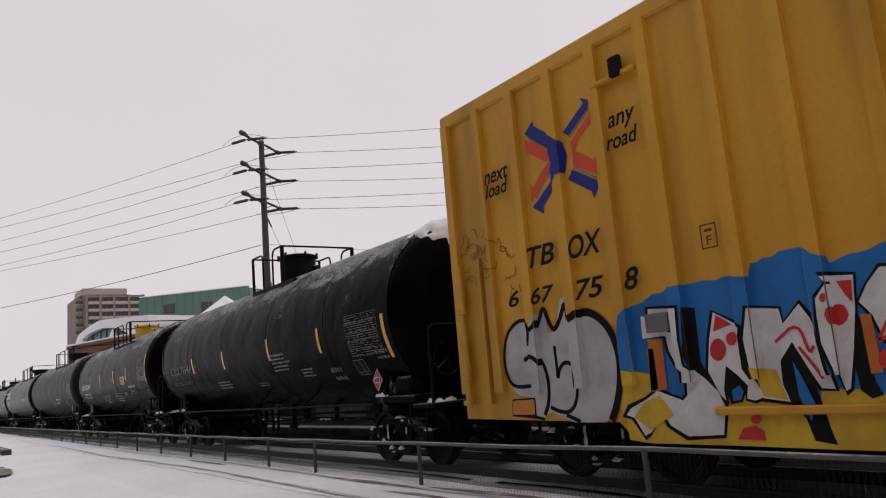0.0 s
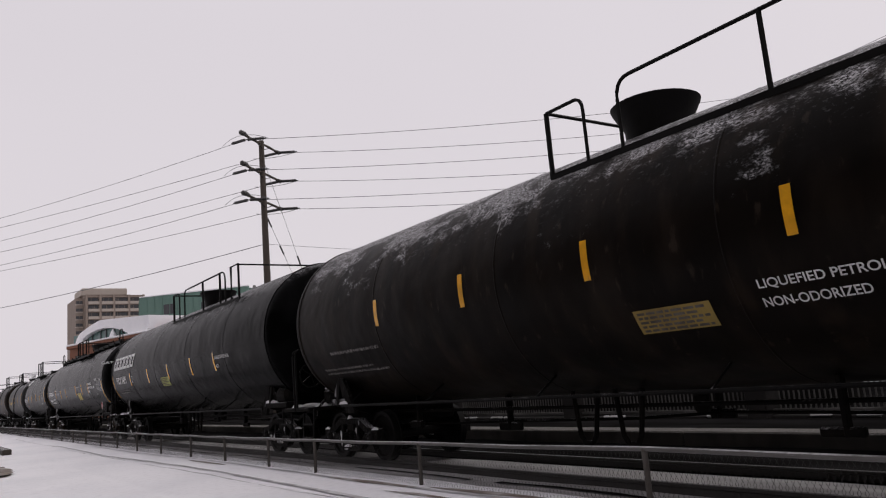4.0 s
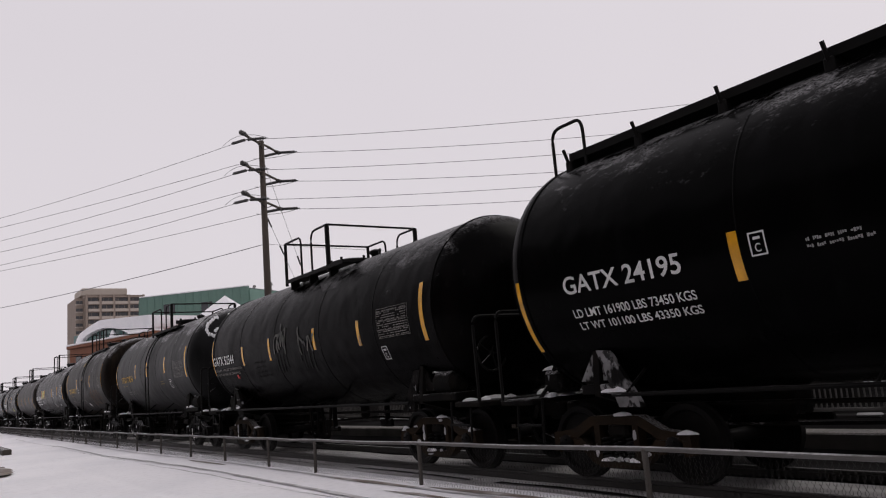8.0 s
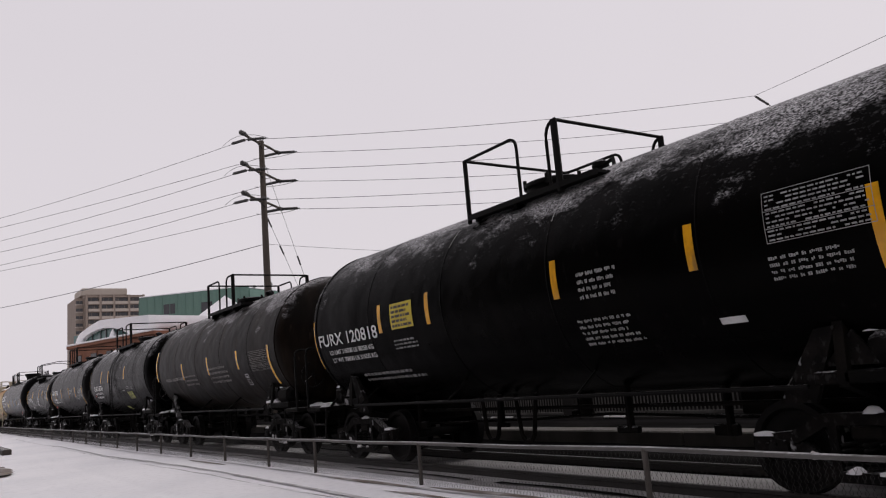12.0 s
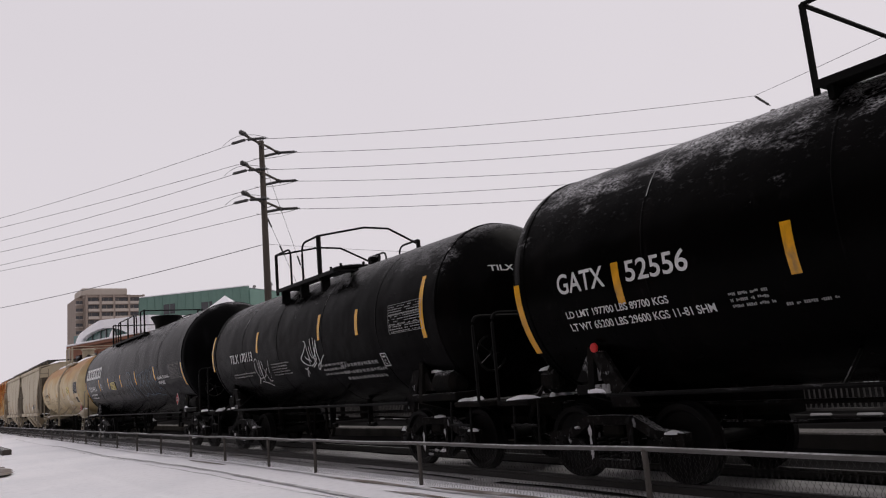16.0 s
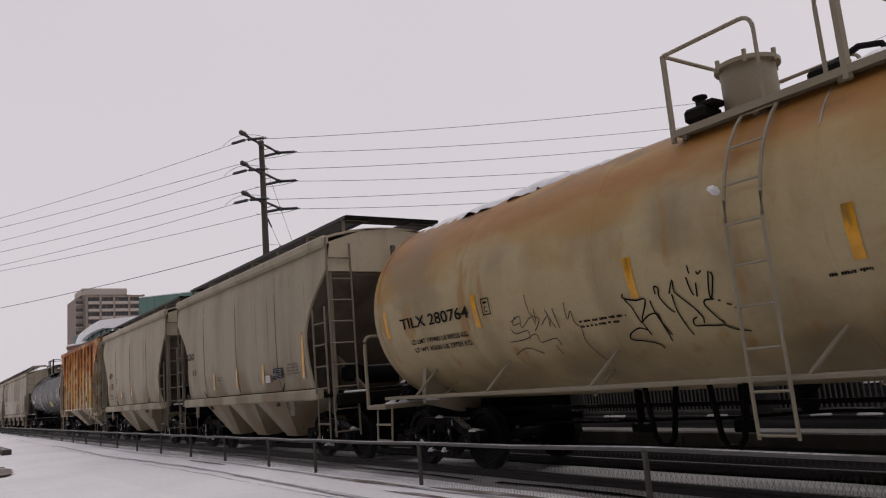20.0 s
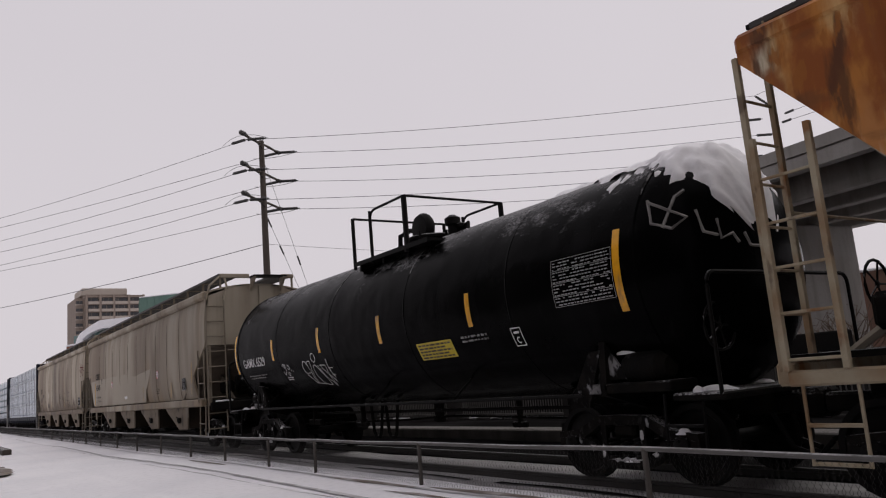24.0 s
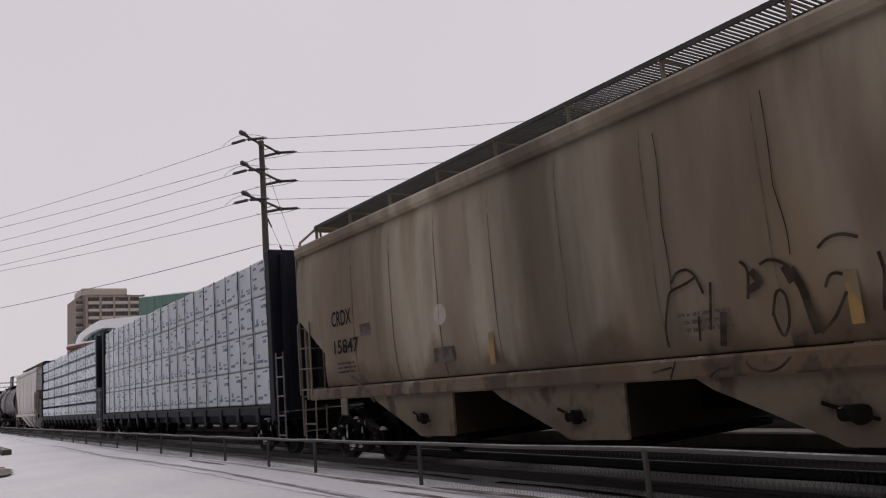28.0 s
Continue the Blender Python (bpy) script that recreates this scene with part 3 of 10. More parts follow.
# ---- ground, track, fence ----
def ground_height(x, y):
    """Snow bank before the fence, the track bed behind it, then a raised walk."""
    lift = 0.07 * math.exp(min(0.0, x + 3) / 5.0) if x < 20 else 0.07
    bank = 0.125 + lift + 0.035 * noise.noise(Vector((x * 0.11, y * 0.35, 0))) + 0.012 * noise.noise(Vector((x * 0.7, y * 1.9, 3)))
    for rut, depth in ((4.35, 0.05), (3.1, 0.03), (1.2, 0.025)):
        bank -= depth * math.exp(-((y - rut - 0.12 * math.sin(x * 0.09)) / 0.09) ** 2)
    bed = -0.13 + 0.03 * noise.noise(Vector((x * 0.5, y * 1.5, 7)))
    if y < 5.35:
        return bank
    if y < 6.3:
        k = (y - 5.35) / 0.95
        return bank * (1 - k) + bed * k
    if y < 11.0:
        return bed
    return 0.1 + 0.02 * noise.noise(Vector((x * 0.3, y * 0.4, 5)))


def build_ground():
    xs = [-900, -500, -300, -200] + [-150 + 3 * i for i in range(30)] + [-60 + 0.5 * i for i in range(150)] + [16 + 4 * i for i in range(12)] + [80, 150, 300, 900]
    ys = [-900, -400, -150, -60, -25, -12, -6] + [-3 + 0.5 * i for i in range(8)] + [1 + 0.1 * i for i in range(56)] + [6.7 + 0.4 * i for i in range(18)] + [14, 16, 20, 26, 40, 70, 150, 400, 900]
    v = [(x, y, ground_height(x, y)) for x in xs for y in ys]
    m = len(ys)
    f = [(i * m + j, (i + 1) * m + j, (i + 1) * m + j + 1, i * m + j + 1) for i in range(len(xs) - 1) for j in range(m - 1)]
    me = bpy.data.meshes.new("ground")
    me.from_pydata(v, [], f)
    for mt in (SNOW, TRACK_SNOW, BALLAST):
        me.materials.append(mt)
    for p in me.polygons:
        y = p.center.y
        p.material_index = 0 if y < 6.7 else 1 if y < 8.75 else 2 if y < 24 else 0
        p.use_smooth = True
    tagged(new("ground", me), "snow-covered ground with wheel ruts and a grey trodden track bed", "ground", kind="structure")


def build_track():
    track = thing("track", "two dark steel rails on half-buried wooden sleepers in grey snow", "railway track")
    tagged(track, kind="structure")
    head = [(-0.037, -0.005), (-0.03, 0.0), (0.03, 0.0), (0.037, -0.005), (0.037, -0.035), (0.01, -0.05), (0.01, -0.15), (0.07, -0.165), (0.07, -0.18), (-0.07, -0.18), (-0.07, -0.165), (-0.01, -0.15), (-0.01, -0.05), (-0.037, -0.035)]
    for side in (-1, 1):
        part("rail", Shape().extrude_x([(TRACK_Y + side * 0.755 + y, z) for y, z in head], -320, 120), RAIL_TOP, track)
    me = Shape().box(-0.11, 0.11, -1.3, 1.3, -0.19, 0.0, 0.015).mesh("sleeper", TIE)
    rng = random.Random(5)
    for i in range(150):
        place("sleeper", me, track, pose(-72 + i * 0.54 + rng.uniform(-0.03, 0.03), TRACK_Y + rng.uniform(-0.04, 0.04), -0.165 + rng.uniform(-0.015, 0.008), 0, 0, rng.uniform(-1, 1)))


FENCE_Y = 5.2
POSTS = [-4.65, -8.32, -11.43, -13.4, -15.8, -18.2, -20.85, -23.5, -26.2, -28.9, -31.7, -34.6, -37.6, -40.6, -43.7, -47, -50.5, -54, -58, -62, -66, -70]


def fence_top(x):
    return EYE_Z - FENCE_Y * (0.1435 + 0.0165 * (1 - math.exp(min(0, x + 4.6) / 8)))


def build_fence():
    fence = thing("chain_link_fence", "low galvanised chain-link fence with a steel top rail in snow", "fence")
    xs = [-0.6] + POSTS
    post = Shape().lathe([(0.026, -0.25), (0.026, 0.0), (0.029, 0.005), (0.024, 0.025), (0.01, 0.036)], 10).mesh("post", FENCE_POST)
    for x in xs:
        h = fence_top(x)
        ob = place("post", post, fence, pose(x, FENCE_Y, h - 0.02, random.Random(x).uniform(-2, 2), random.Random(x + 1).uniform(-1.5, 1.5), 0))
        ob.scale.z = 1.0
        part("post_shaft", Shape().tube([(x, FENCE_Y, h - 0.24), (x - 0.005, FENCE_Y, h - 0.72)], 0.026, 10), FENCE_POST, fence)
    for a, b in zip(xs, xs[1:]):
        za, zb = fence_top(a), fence_top(b)
        mid = ((a + b) / 2, FENCE_Y, (za + zb) / 2 - 0.012)
        part("top_rail", Shape().tube([(a, FENCE_Y, za), mid, (b, FENCE_Y, zb)], 0.022, 10), FENCE_RAIL, fence)
    for a, b in zip(xs[:9], xs[1:10]):
        s = Shape()
        pitch = 0.052
        n = int((a - b) / pitch)
        rows = 10
        for k in range(n + 1):
            x = b + k * pitch
            for flip in (0, 1):
                pts = []
                for j in range(rows + 1):
                    top = fence_top(x) - 0.03
                    pts.append((x + (pitch / 2 if (j + flip) % 2 else 0) - pitch / 4, FENCE_Y + (0.004 if (j + flip) % 2 else -0.004), top - j * 0.053))
                s.tube(pts, 0.0015, 3)
        part("wire_mesh", s, MESH_WIRE, fence, smooth=0)
    for x0, x1 in ((POSTS[8], POSTS[-1]),):
        s = Shape()
        k = x1
        while k < x0:
            t = fence_top(k) - 0.03
            s.tube([(k, FENCE_Y, t), (k + 0.3, FENCE_Y, t - 0.5)], 0.005, 3)
            s.tube([(k + 0.3, FENCE_Y, t), (k, FENCE_Y, t - 0.5)], 0.005, 3)
            k += 0.15
        tagged(part("wire_mesh", s, MESH_WIRE, fence, smooth=0), kind="stuff")


def build_kerb_bits():
    stub = thing("timber_kerb", "short dark weathered timber kerb lying on the snow", "kerb")
    part("timber", Shape().box(-34.6, -29.9, 2.35, 2.62, 0.08, 0.30, 0.03), TIE, stub)
    s = Shape()
    rng = random.Random(3)
    ring = [(-20.8 + 2.0 * math.cos(a) * rng.uniform(0.75, 1.15), 1.45 + 0.42 * math.sin(a) * rng.uniform(0.7, 1.15)) for a in (i * math.tau / 22 for i in range(22))]
    s.add([(x, y, 0.185) for x, y in ring] + [(-20.8, 1.45, 0.215)], [(i, (i + 1) % 22, 22) for i in range(22)])
    tagged(part("bare_patch", s, EARTH), "bare brown earth patch showing through the snow", "earth patch", kind="structure")
    for x, y, w, h in ((-16.0, 4.87, 1.3, 0.05), (-9.2, 5.02, 1.5, 0.06), (-6.6, 5.12, 1.6, 0.05), (-7.6, 4.7, 0.8, 0.03)):
        s = Shape()
        ring = [(x + w * math.cos(a) * rng.uniform(0.8, 1.1), y + h * math.sin(a) * rng.uniform(0.6, 1.2)) for a in (i * math.tau / 18 for i in range(18))]
        z = ground_height(x, y) + 0.03
        s.add([(px, py, ground_height(px, py) + 0.008) for px, py in ring] + [(x, y, z)], [(i, (i + 1) % 18, 18) for i in range(18)])
        tagged(part("bare_strip", s, EARTH), "thin strip of dark earth along the fence foot", "earth strip", kind="structure")


def build_ruts():
    for y0, x0, x1, w in ((4.36, -48, -7.0, 0.025), (4.22, -46, -8.0, 0.015), (5.02, -30, -3.0, 0.03), (7.0, -9.1, 1.5, 0.085), (6.93, -13.5, -9.7, 0.05), (6.97, -40, -14.5, 0.03)):
        s, n = Shape(), 120
        v = []
        for i in range(n + 1):
            x = x0 + (x1 - x0) * i / n
            y = y0 + 0.05 * math.sin(x * 0.35) + 0.03 * noise.noise(Vector((x * 0.8, y0, 0)))
            k = w * (0.6 + 0.7 * abs(noise.noise(Vector((x * 1.7, y0, 4)))))
            v += [(x, y - k, ground_height(x, y - k) + 0.012), (x, y + k, ground_height(x, y + k) + 0.012)]
        s.add(v, [(2 * i, 2 * i + 2, 2 * i + 3, 2 * i + 1) for i in range(n)])
        tagged(part("wheel_rut", s, RUT if y0 < 5.5 else BALLAST), "narrow dirty wheel rut in the snow", "rut", kind="structure")


# ---- beyond the track ----
def build_parapet():
    edge = Shape()
    for k in range(24):
        edge.box(-76 + 4.2 * k, -71.81 + 4.2 * k, 10.85, 11.4, -0.35, 0.19, 0.025)
    tagged(part("kerb_edge", edge, KERB_STONE), "low snow-dusted concrete kerb wall behind the track", "kerb", kind="structure")
    railing = thing("picket_railing", "painted steel picket railing between square concrete pillars", "railing")
    y = 14.1
    tagged(part("wall_north", Shape().box(-90, -9, 17.0, 17.4, 0, 1.75, 0.03), HEDGE_DARK), "low dark retaining wall behind the railing", "wall", kind="structure")
    pick = Shape().box(-0.013, 0.013, -0.015, 0.015, 0.0, 0.92, 0.005).mesh("picket", PARAPET)
    pill = Shape().box(-0.24, 0.24, -0.24, 0.24, 0.0, 1.25, 0.03).box(-0.29, 0.29, -0.29, 0.29, 1.25, 1.35, 0.03).mesh("pillar", DARK_STONE)
    rng = random.Random(8)
    xs = [-36.3, -30.9, -25.5, -20.1, -14.75, -9.35, -3.95]
    for x in xs:
        place("pillar", pill, railing, pose(x, y, 0.02))
    for a, b in zip(xs, xs[1:]):
        part("bottom_rail", Shape().box(a + 0.24, b - 0.24, y - 0.03, y + 0.03, 0.22, 0.28, 0.008), PARAPET, railing)
        part("top_rail", Shape().box(a + 0.24, b - 0.24, y - 0.04, y + 0.04, 1.14, 1.2, 0.01), PARAPET, railing)
        part("base_wall", Shape().box(a + 0.24, b - 0.24, y - 0.1, y + 0.1, 0.0, 0.16, 0.02), DARK_STONE, railing)
        for _ in range(4):
            u = rng.uniform(a + 0.5, b - 0.9)
            part("snow_bank", Shape().box(u, u + rng.uniform(0.15, 0.5), y - 0.14, y - 0.02, 0.12, 0.19, 0.03), TRACK_SNOW, railing, "broken snow along the railing foot")
    for i in range(255):
        x = -31 + i * 0.105
        if min(abs(x - q) for q in xs) > 0.3:
            place("picket", pick, railing, pose(x, y, 0.25))


def build_overpass():
    deck = thing("concrete_overpass", "grey concrete overpass deck with stepped fascia on square piers", "overpass", m=pose(-14.08, 24.95, 0, 0, 0, -7.37) @ pose(14.08, -26.4, 0))
    z = EYE_Z + 7.0
    part("fascia", Shape().extrude_x([(26.4, z), (26.4, z - 0.42), (26.5, z - 0.42), (26.5, z - 0.5), (26.4, z - 0.5), (26.4, z - 0.98), (26.9, z - 0.98), (26.9, z)], -27.5, 24), CONCRETE, deck)
    part("slab", Shape().box(-27.5, 24, 26.9, 37.5, z - 0.62, z - 0.15), CONCRETE, deck)
    for y in (28.2, 31.0, 33.8, 36.6):
        part("girder", Shape().box(-27.4, 24, y - 0.3, y + 0.3, z - 1.7, z - 0.62, 0.05), CONCRETE, deck)
    for x in (-26.5, -19.0, -6.0, 8.0):
        part("pier", Shape().box(x - 0.45, x + 0.45, 30, 36, 0, z - 1.7, 0.08), CONCRETE, deck)
    wall = thing("terracotta_wall", "snow-capped terracotta rendered wall under the overpass", "wall")
    part("wall_body", Shape().box(-30, 24, 40, 40.4, 0, 5.0, 0.02), TERRACOTTA, wall)
    part("coping", Shape().box(-30, 24, 39.9, 40.5, 5.0, 5.12, 0.03), SNOW, wall)
    rng = random.Random(11)
    for cx, cy in ((-13.2, 25.5), (-10.6, 24.6), (-16.5, 24.0)):
        s = Shape()
        for i in range(46):
            a, t = rng.uniform(0, math.tau), rng.uniform(0.1, 0.9)
            p = Vector((cx, cy, 0.05))
            pts = [tuple(p)]
            d = Vector((math.cos(a) * t * 0.6, math.sin(a) * t * 0.6, 1)).normalized()
            for k in range(5):
                p = p + d * rng.uniform(0.3, 0.62)
                d = (d + Vector((rng.uniform(-0.4, 0.4), rng.uniform(-0.4, 0.4), rng.uniform(-0.2, 0.1)))).normalized()
                pts.append(tuple(p))
            s.tube(pts, 0.014, 3)
            for q in pts[2:]:
                e = Vector(q) + Vector((rng.uniform(-0.4, 0.4), rng.uniform(-0.4, 0.4), rng.uniform(0.05, 0.4)))
                s.tube([q, tuple(e)], 0.008, 3)
        tagged(part("dry_shrub", s, BRUSH), "leafless brown shrub below the overpass", "shrub", "shrubs under the overpass")


# ---- poles and wires ----
ARM_Z = (15.61, 13.85, 12.16)


def power_pole(x, y, turn, label, arms=True):
    pole = thing("power_pole", label, "power pole", "power poles", pose(x, y, 0, 0, 0, turn))
    part("shaft", Shape().lathe([(0.24, -0.4), (0.235, 0), (0.19, 8), (0.15, 15.75), (0.05, 15.78)], 14), POLE_WOOD, pole)
    for z in ARM_Z if arms else ():
        # the arm runs along the pole's own y, cranked a little upwards at its near end
        part("cross_arm", Shape().tube([(0, -1.62, z + 0.06), (0, -0.5, z - 0.02), (0, 0.5, z - 0.02), (0, 1.75, z - 0.12)], 0.07, 8), POLE_WOOD, pole)
        part("arm_brace", Shape().tube([(0.1, -0.9, z - 0.02), (0.12, 0, z - 0.4), (0.1, 0.9, z - 0.06)], 0.022, 6), STEEL_DARK, pole)
        part("post_insulator", Shape().lathe([(0.06, -2.1), (0.14, -2.05), (0.12, -1.95), (0.15, -1.88), (0.12, -1.8), (0.14, -1.72), (0.09, -1.6), (0.07, -1.5)], 10, "y", (0, 0.1, z + 0.12)), INSULATOR, pole)
        part("post_insulator", Shape().lathe([(0.07, 1.5), (0.13, 1.58), (0.11, 1.7), (0.13, 1.8), (0.05, 1.9)], 10, "y", (0, 0, z - 0.12)), INSULATOR, pole)
    return pole


def insulator_string(pole, p, d, n=6, r=0.075):
    s = Shape()
    d = Vector(d).normalized()
    for i in range(n):
        c = Vector(p) + d * (0.15 + i * 0.13)
        s.tube([tuple(c - d * 0.06), tuple(c - d * 0.02), tuple(c + d * 0.05)], r, 8)
    s.tube([tuple(Vector(p)), tuple(Vector(p) + d * (0.2 + n * 0.13))], 0.03, 6)
    part("insulator_string", s, INSULATOR, pole, m=pole.matrix_basis.inverted())


def build_lines():
    turn = math.degrees(math.atan2(0.57, 0.82))
    pole_a = power_pole(-39.97, 15.88, turn, "tall brown wooden power pole with three double cross-arms")
    pole_b = power_pole(-24.28, 42.21, 42, "tall brown power pole behind the overpass", False)
    near = [(-39.03, 14.62), (-40.95, 17.3)]
    ends_right = [(-24.81, 41.35, 16.7), (-25.24, 40.62, 15.17), (-24.96, 41.1, 14.21), (-25.35, 40.45, 12.95), (-25.2, 40.8, 12.3), (-25.5, 40.2, 11.35)]
    ends_left = [15.63, 14.65, 14.04, 12.9, 12.31, 11.71]
    wires = []
    k = 0
    for z in ARM_Z:
        for i, (ax, ay) in enumerate(near):
            start = Vector((ax, ay, z - (0.22 if i == 0 else 0.13)))
            right = Vector(ends_right[k])
            left = start.lerp(Vector((-59.93, 4.38, ends_left[k])), 1.9)
            left.z = start.z + (ends_left[k] - start.z) * 1.35
            for goal, sag in ((right, 0.35), (left, 0.5)):
                insulator_string(pole_a, start, goal - start, 7, 0.085)
                wires.append(Shape().tube(sagging(start, goal, sag), 0.015, 4))
            # the slack loop from one side of the pole to the other
            mid = start + Vector((-0.4 if i == 0 else 0.3, -0.25, 0.75 if i == 0 else -0.5))
            wires.append(Shape().tube(arc(start.lerp(left, 0.04), start.lerp(right, 0.04), mid, 8), 0.014, 4))
            k += 1
    for r in ends_right[:4]:
        insulator_string(pole_b, r, Vector(r) - Vector((-40, 16, 14)) if r[2] < 16 else Vector((0.75, 0.85, -1.0)), 7, 0.08)
    out = [((-24.81, 41.35, 16.7), (-15.28, 37.26, 15.74)), ((-23.3, 41.7, 15.1), (-15.7, 37.49, 13.97)), ((-23.5, 41.6, 14.6), (-15.84, 37.56, 13.4)), ((-24.0, 42.0, 13.0), (-15.9, 37.6, 11.9))]
    for p, q in out:
        goal = Vector(p).lerp(Vector(q), 3.2)
        if p[2] < 16:
            insulator_string(pole_b, p, goal - Vector(p), 6, 0.075)
        wires.append(Shape().tube(sagging(p, goal, 0.15), 0.015, 4))
    # a lower telephone line and the guy wires of the near pole
    low = Vector((-40.0, 15.85, 9.7))
    wires.append(Shape().tube(sagging(low, low.lerp(Vector((-59.86, 4.43, 9.21)), 1.8), 0.5), 0.02, 4))
    wires.append(Shape().tube(sagging(low, low + Vector((-2.2, 28.0, 0.5)), 0.25), 0.011, 4))
    for dz, q in ((14.85, (-37.72, 19.53, 0)), (11.6, (-37.6, 19.6, 0))):
        guy = [Vector((-40, 15.9, dz)), Vector(q)]
        wires.append(Shape().tube(guy, 0.012, 4))
        for f in (0.42, 0.56) if dz > 13 else (0.06, 0.20):
            c, d = guy[0].lerp(guy[1], f), (guy[1] - guy[0]).normalized()
            part("guy_strain_insulator", Shape().tube([c - d * 0.28, c - d * 0.1, c + d * 0.1, c + d * 0.28], 0.05, 6), INSULATOR, pole_a, m=pole_a.matrix_basis.inverted())
    for w in wires:
        tagged(part("overhead_wire", w, WIRE), "thin grey overhead wire strung between poles", "wire", "overhead wires")


# ---- distant buildings ----
def bearing(az, dist, z=0.0):
    return Vector((-dist * math.sin(radians(az)), dist * math.cos(radians(az)), z))


def build_tower():
    a, b, c = bearing(80.72, 288), bearing(76.92, 292), bearing(81.55, 296)
    main, side = (b - a), (c - a)
    w, d = main.length, 26.0
    turn = math.degrees(math.atan2(main.y, main.x))
    tower = thing("apartment_tower", "beige concrete apartment tower with rows of dark recessed balconies", "tower", m=pose(a.x, a.y, 0, 0, 0, turn))
    # local: x along the main front, y away from the viewer
    front = 1 if (Matrix.Rotation(radians(turn), 3, "Z") @ Vector((0, 1, 0))).dot(a) > 0 else -1
    h = 40.2
    part("body", Shape().box(0, w, min(0.9 * front, d * front), max(0.9 * front, d * front), 0, h), TOWER_CONCRETE, tower)
    part("penthouse", Shape().box(-0.7, w * 0.73, min(2 * front, 16 * front), max(2 * front, 16 * front), h, h + 2.6, 0.3), TOWER_LIGHT, tower)
    bays = ((1.2, 4.5), (5.5, 9.1), (9.9, 14.1), (14.9, 19.1))
    pitch, rng = 2.62, random.Random(8)
    lip = Shape().box(0, w, -0.5, 0.5, -0.16, 0.16, 0.04).mesh("floor_band", TOWER_CONCRETE)
    fin = Shape().box(-0.36, 0.36, -0.5, 0.5, 0, h).mesh("pier", TOWER_CONCRETE)
    kinds = []
    for x0, x1 in bays:
        half = (x1 - x0) / 2
        kinds.append((Shape().box(-half, half, -0.05, 0.05, -0.85, 0.8).mesh("balcony_opening", DARK_GLASS),
                      Shape().box(-half - 0.1, half + 0.1, -0.16, 0.16, -0.48, 0.48, 0.04).mesh("balcony_parapet", TOWER_LIGHT),
                      Shape().box(-0.05, 0.05, -0.05, 0.05, -0.85, 0.8).mesh("window_post", TOWER_CONCRETE)))
    for lv in range(14):
        z = h - 0.75 - lv * pitch
        place("floor_band", lip, tower, pose(0, 0.42 * front, z))
        for (x0, x1), (win, rail, post) in zip(bays, kinds):
            x = (x0 + x1) / 2
            place("balcony_opening", win, tower, pose(x, 0.87 * front, z - 1.0))
            place("balcony_parapet", rail, tower, pose(x, -0.25 * front, z - 2.05))
            for _ in range(2):
                place("window_post", post, tower, pose(x + rng.uniform(-0.4, 0.4) * (x1 - x0), 0.8 * front, z - 1.0))
    for x in (0.6, 5.0, 9.5, 14.5, w - 0.2):
        place("pier", fin, tower, pose(x, 0.3 * front, 0))
    wing = Shape().box(-2.4, 0, min(3 * front, 20 * front), max(3 * front, 20 * front), 0, h - 0.8)
    part("side_wing", wing, TOWER_CONCRETE, tower)
    small = Shape().box(-0.5, 0.5, -0.1, 0.1, -0.5, 0.5).mesh("window", DARK_GLASS)
    sill = Shape().box(-0.8, 0.8, -0.14, 0.14, -0.2, 0.2, 0.03).mesh("window_sill", TOWER_LIGHT)
    for lv in range(14):
        for x in (-1.8, -0.7):
            place("window", small, tower, pose(x, 2.96 * front, h - 2.3 - lv * pitch))
            place("window_sill", sill, tower, pose(x, 2.9 * front, h - 3.1 - lv * pitch))


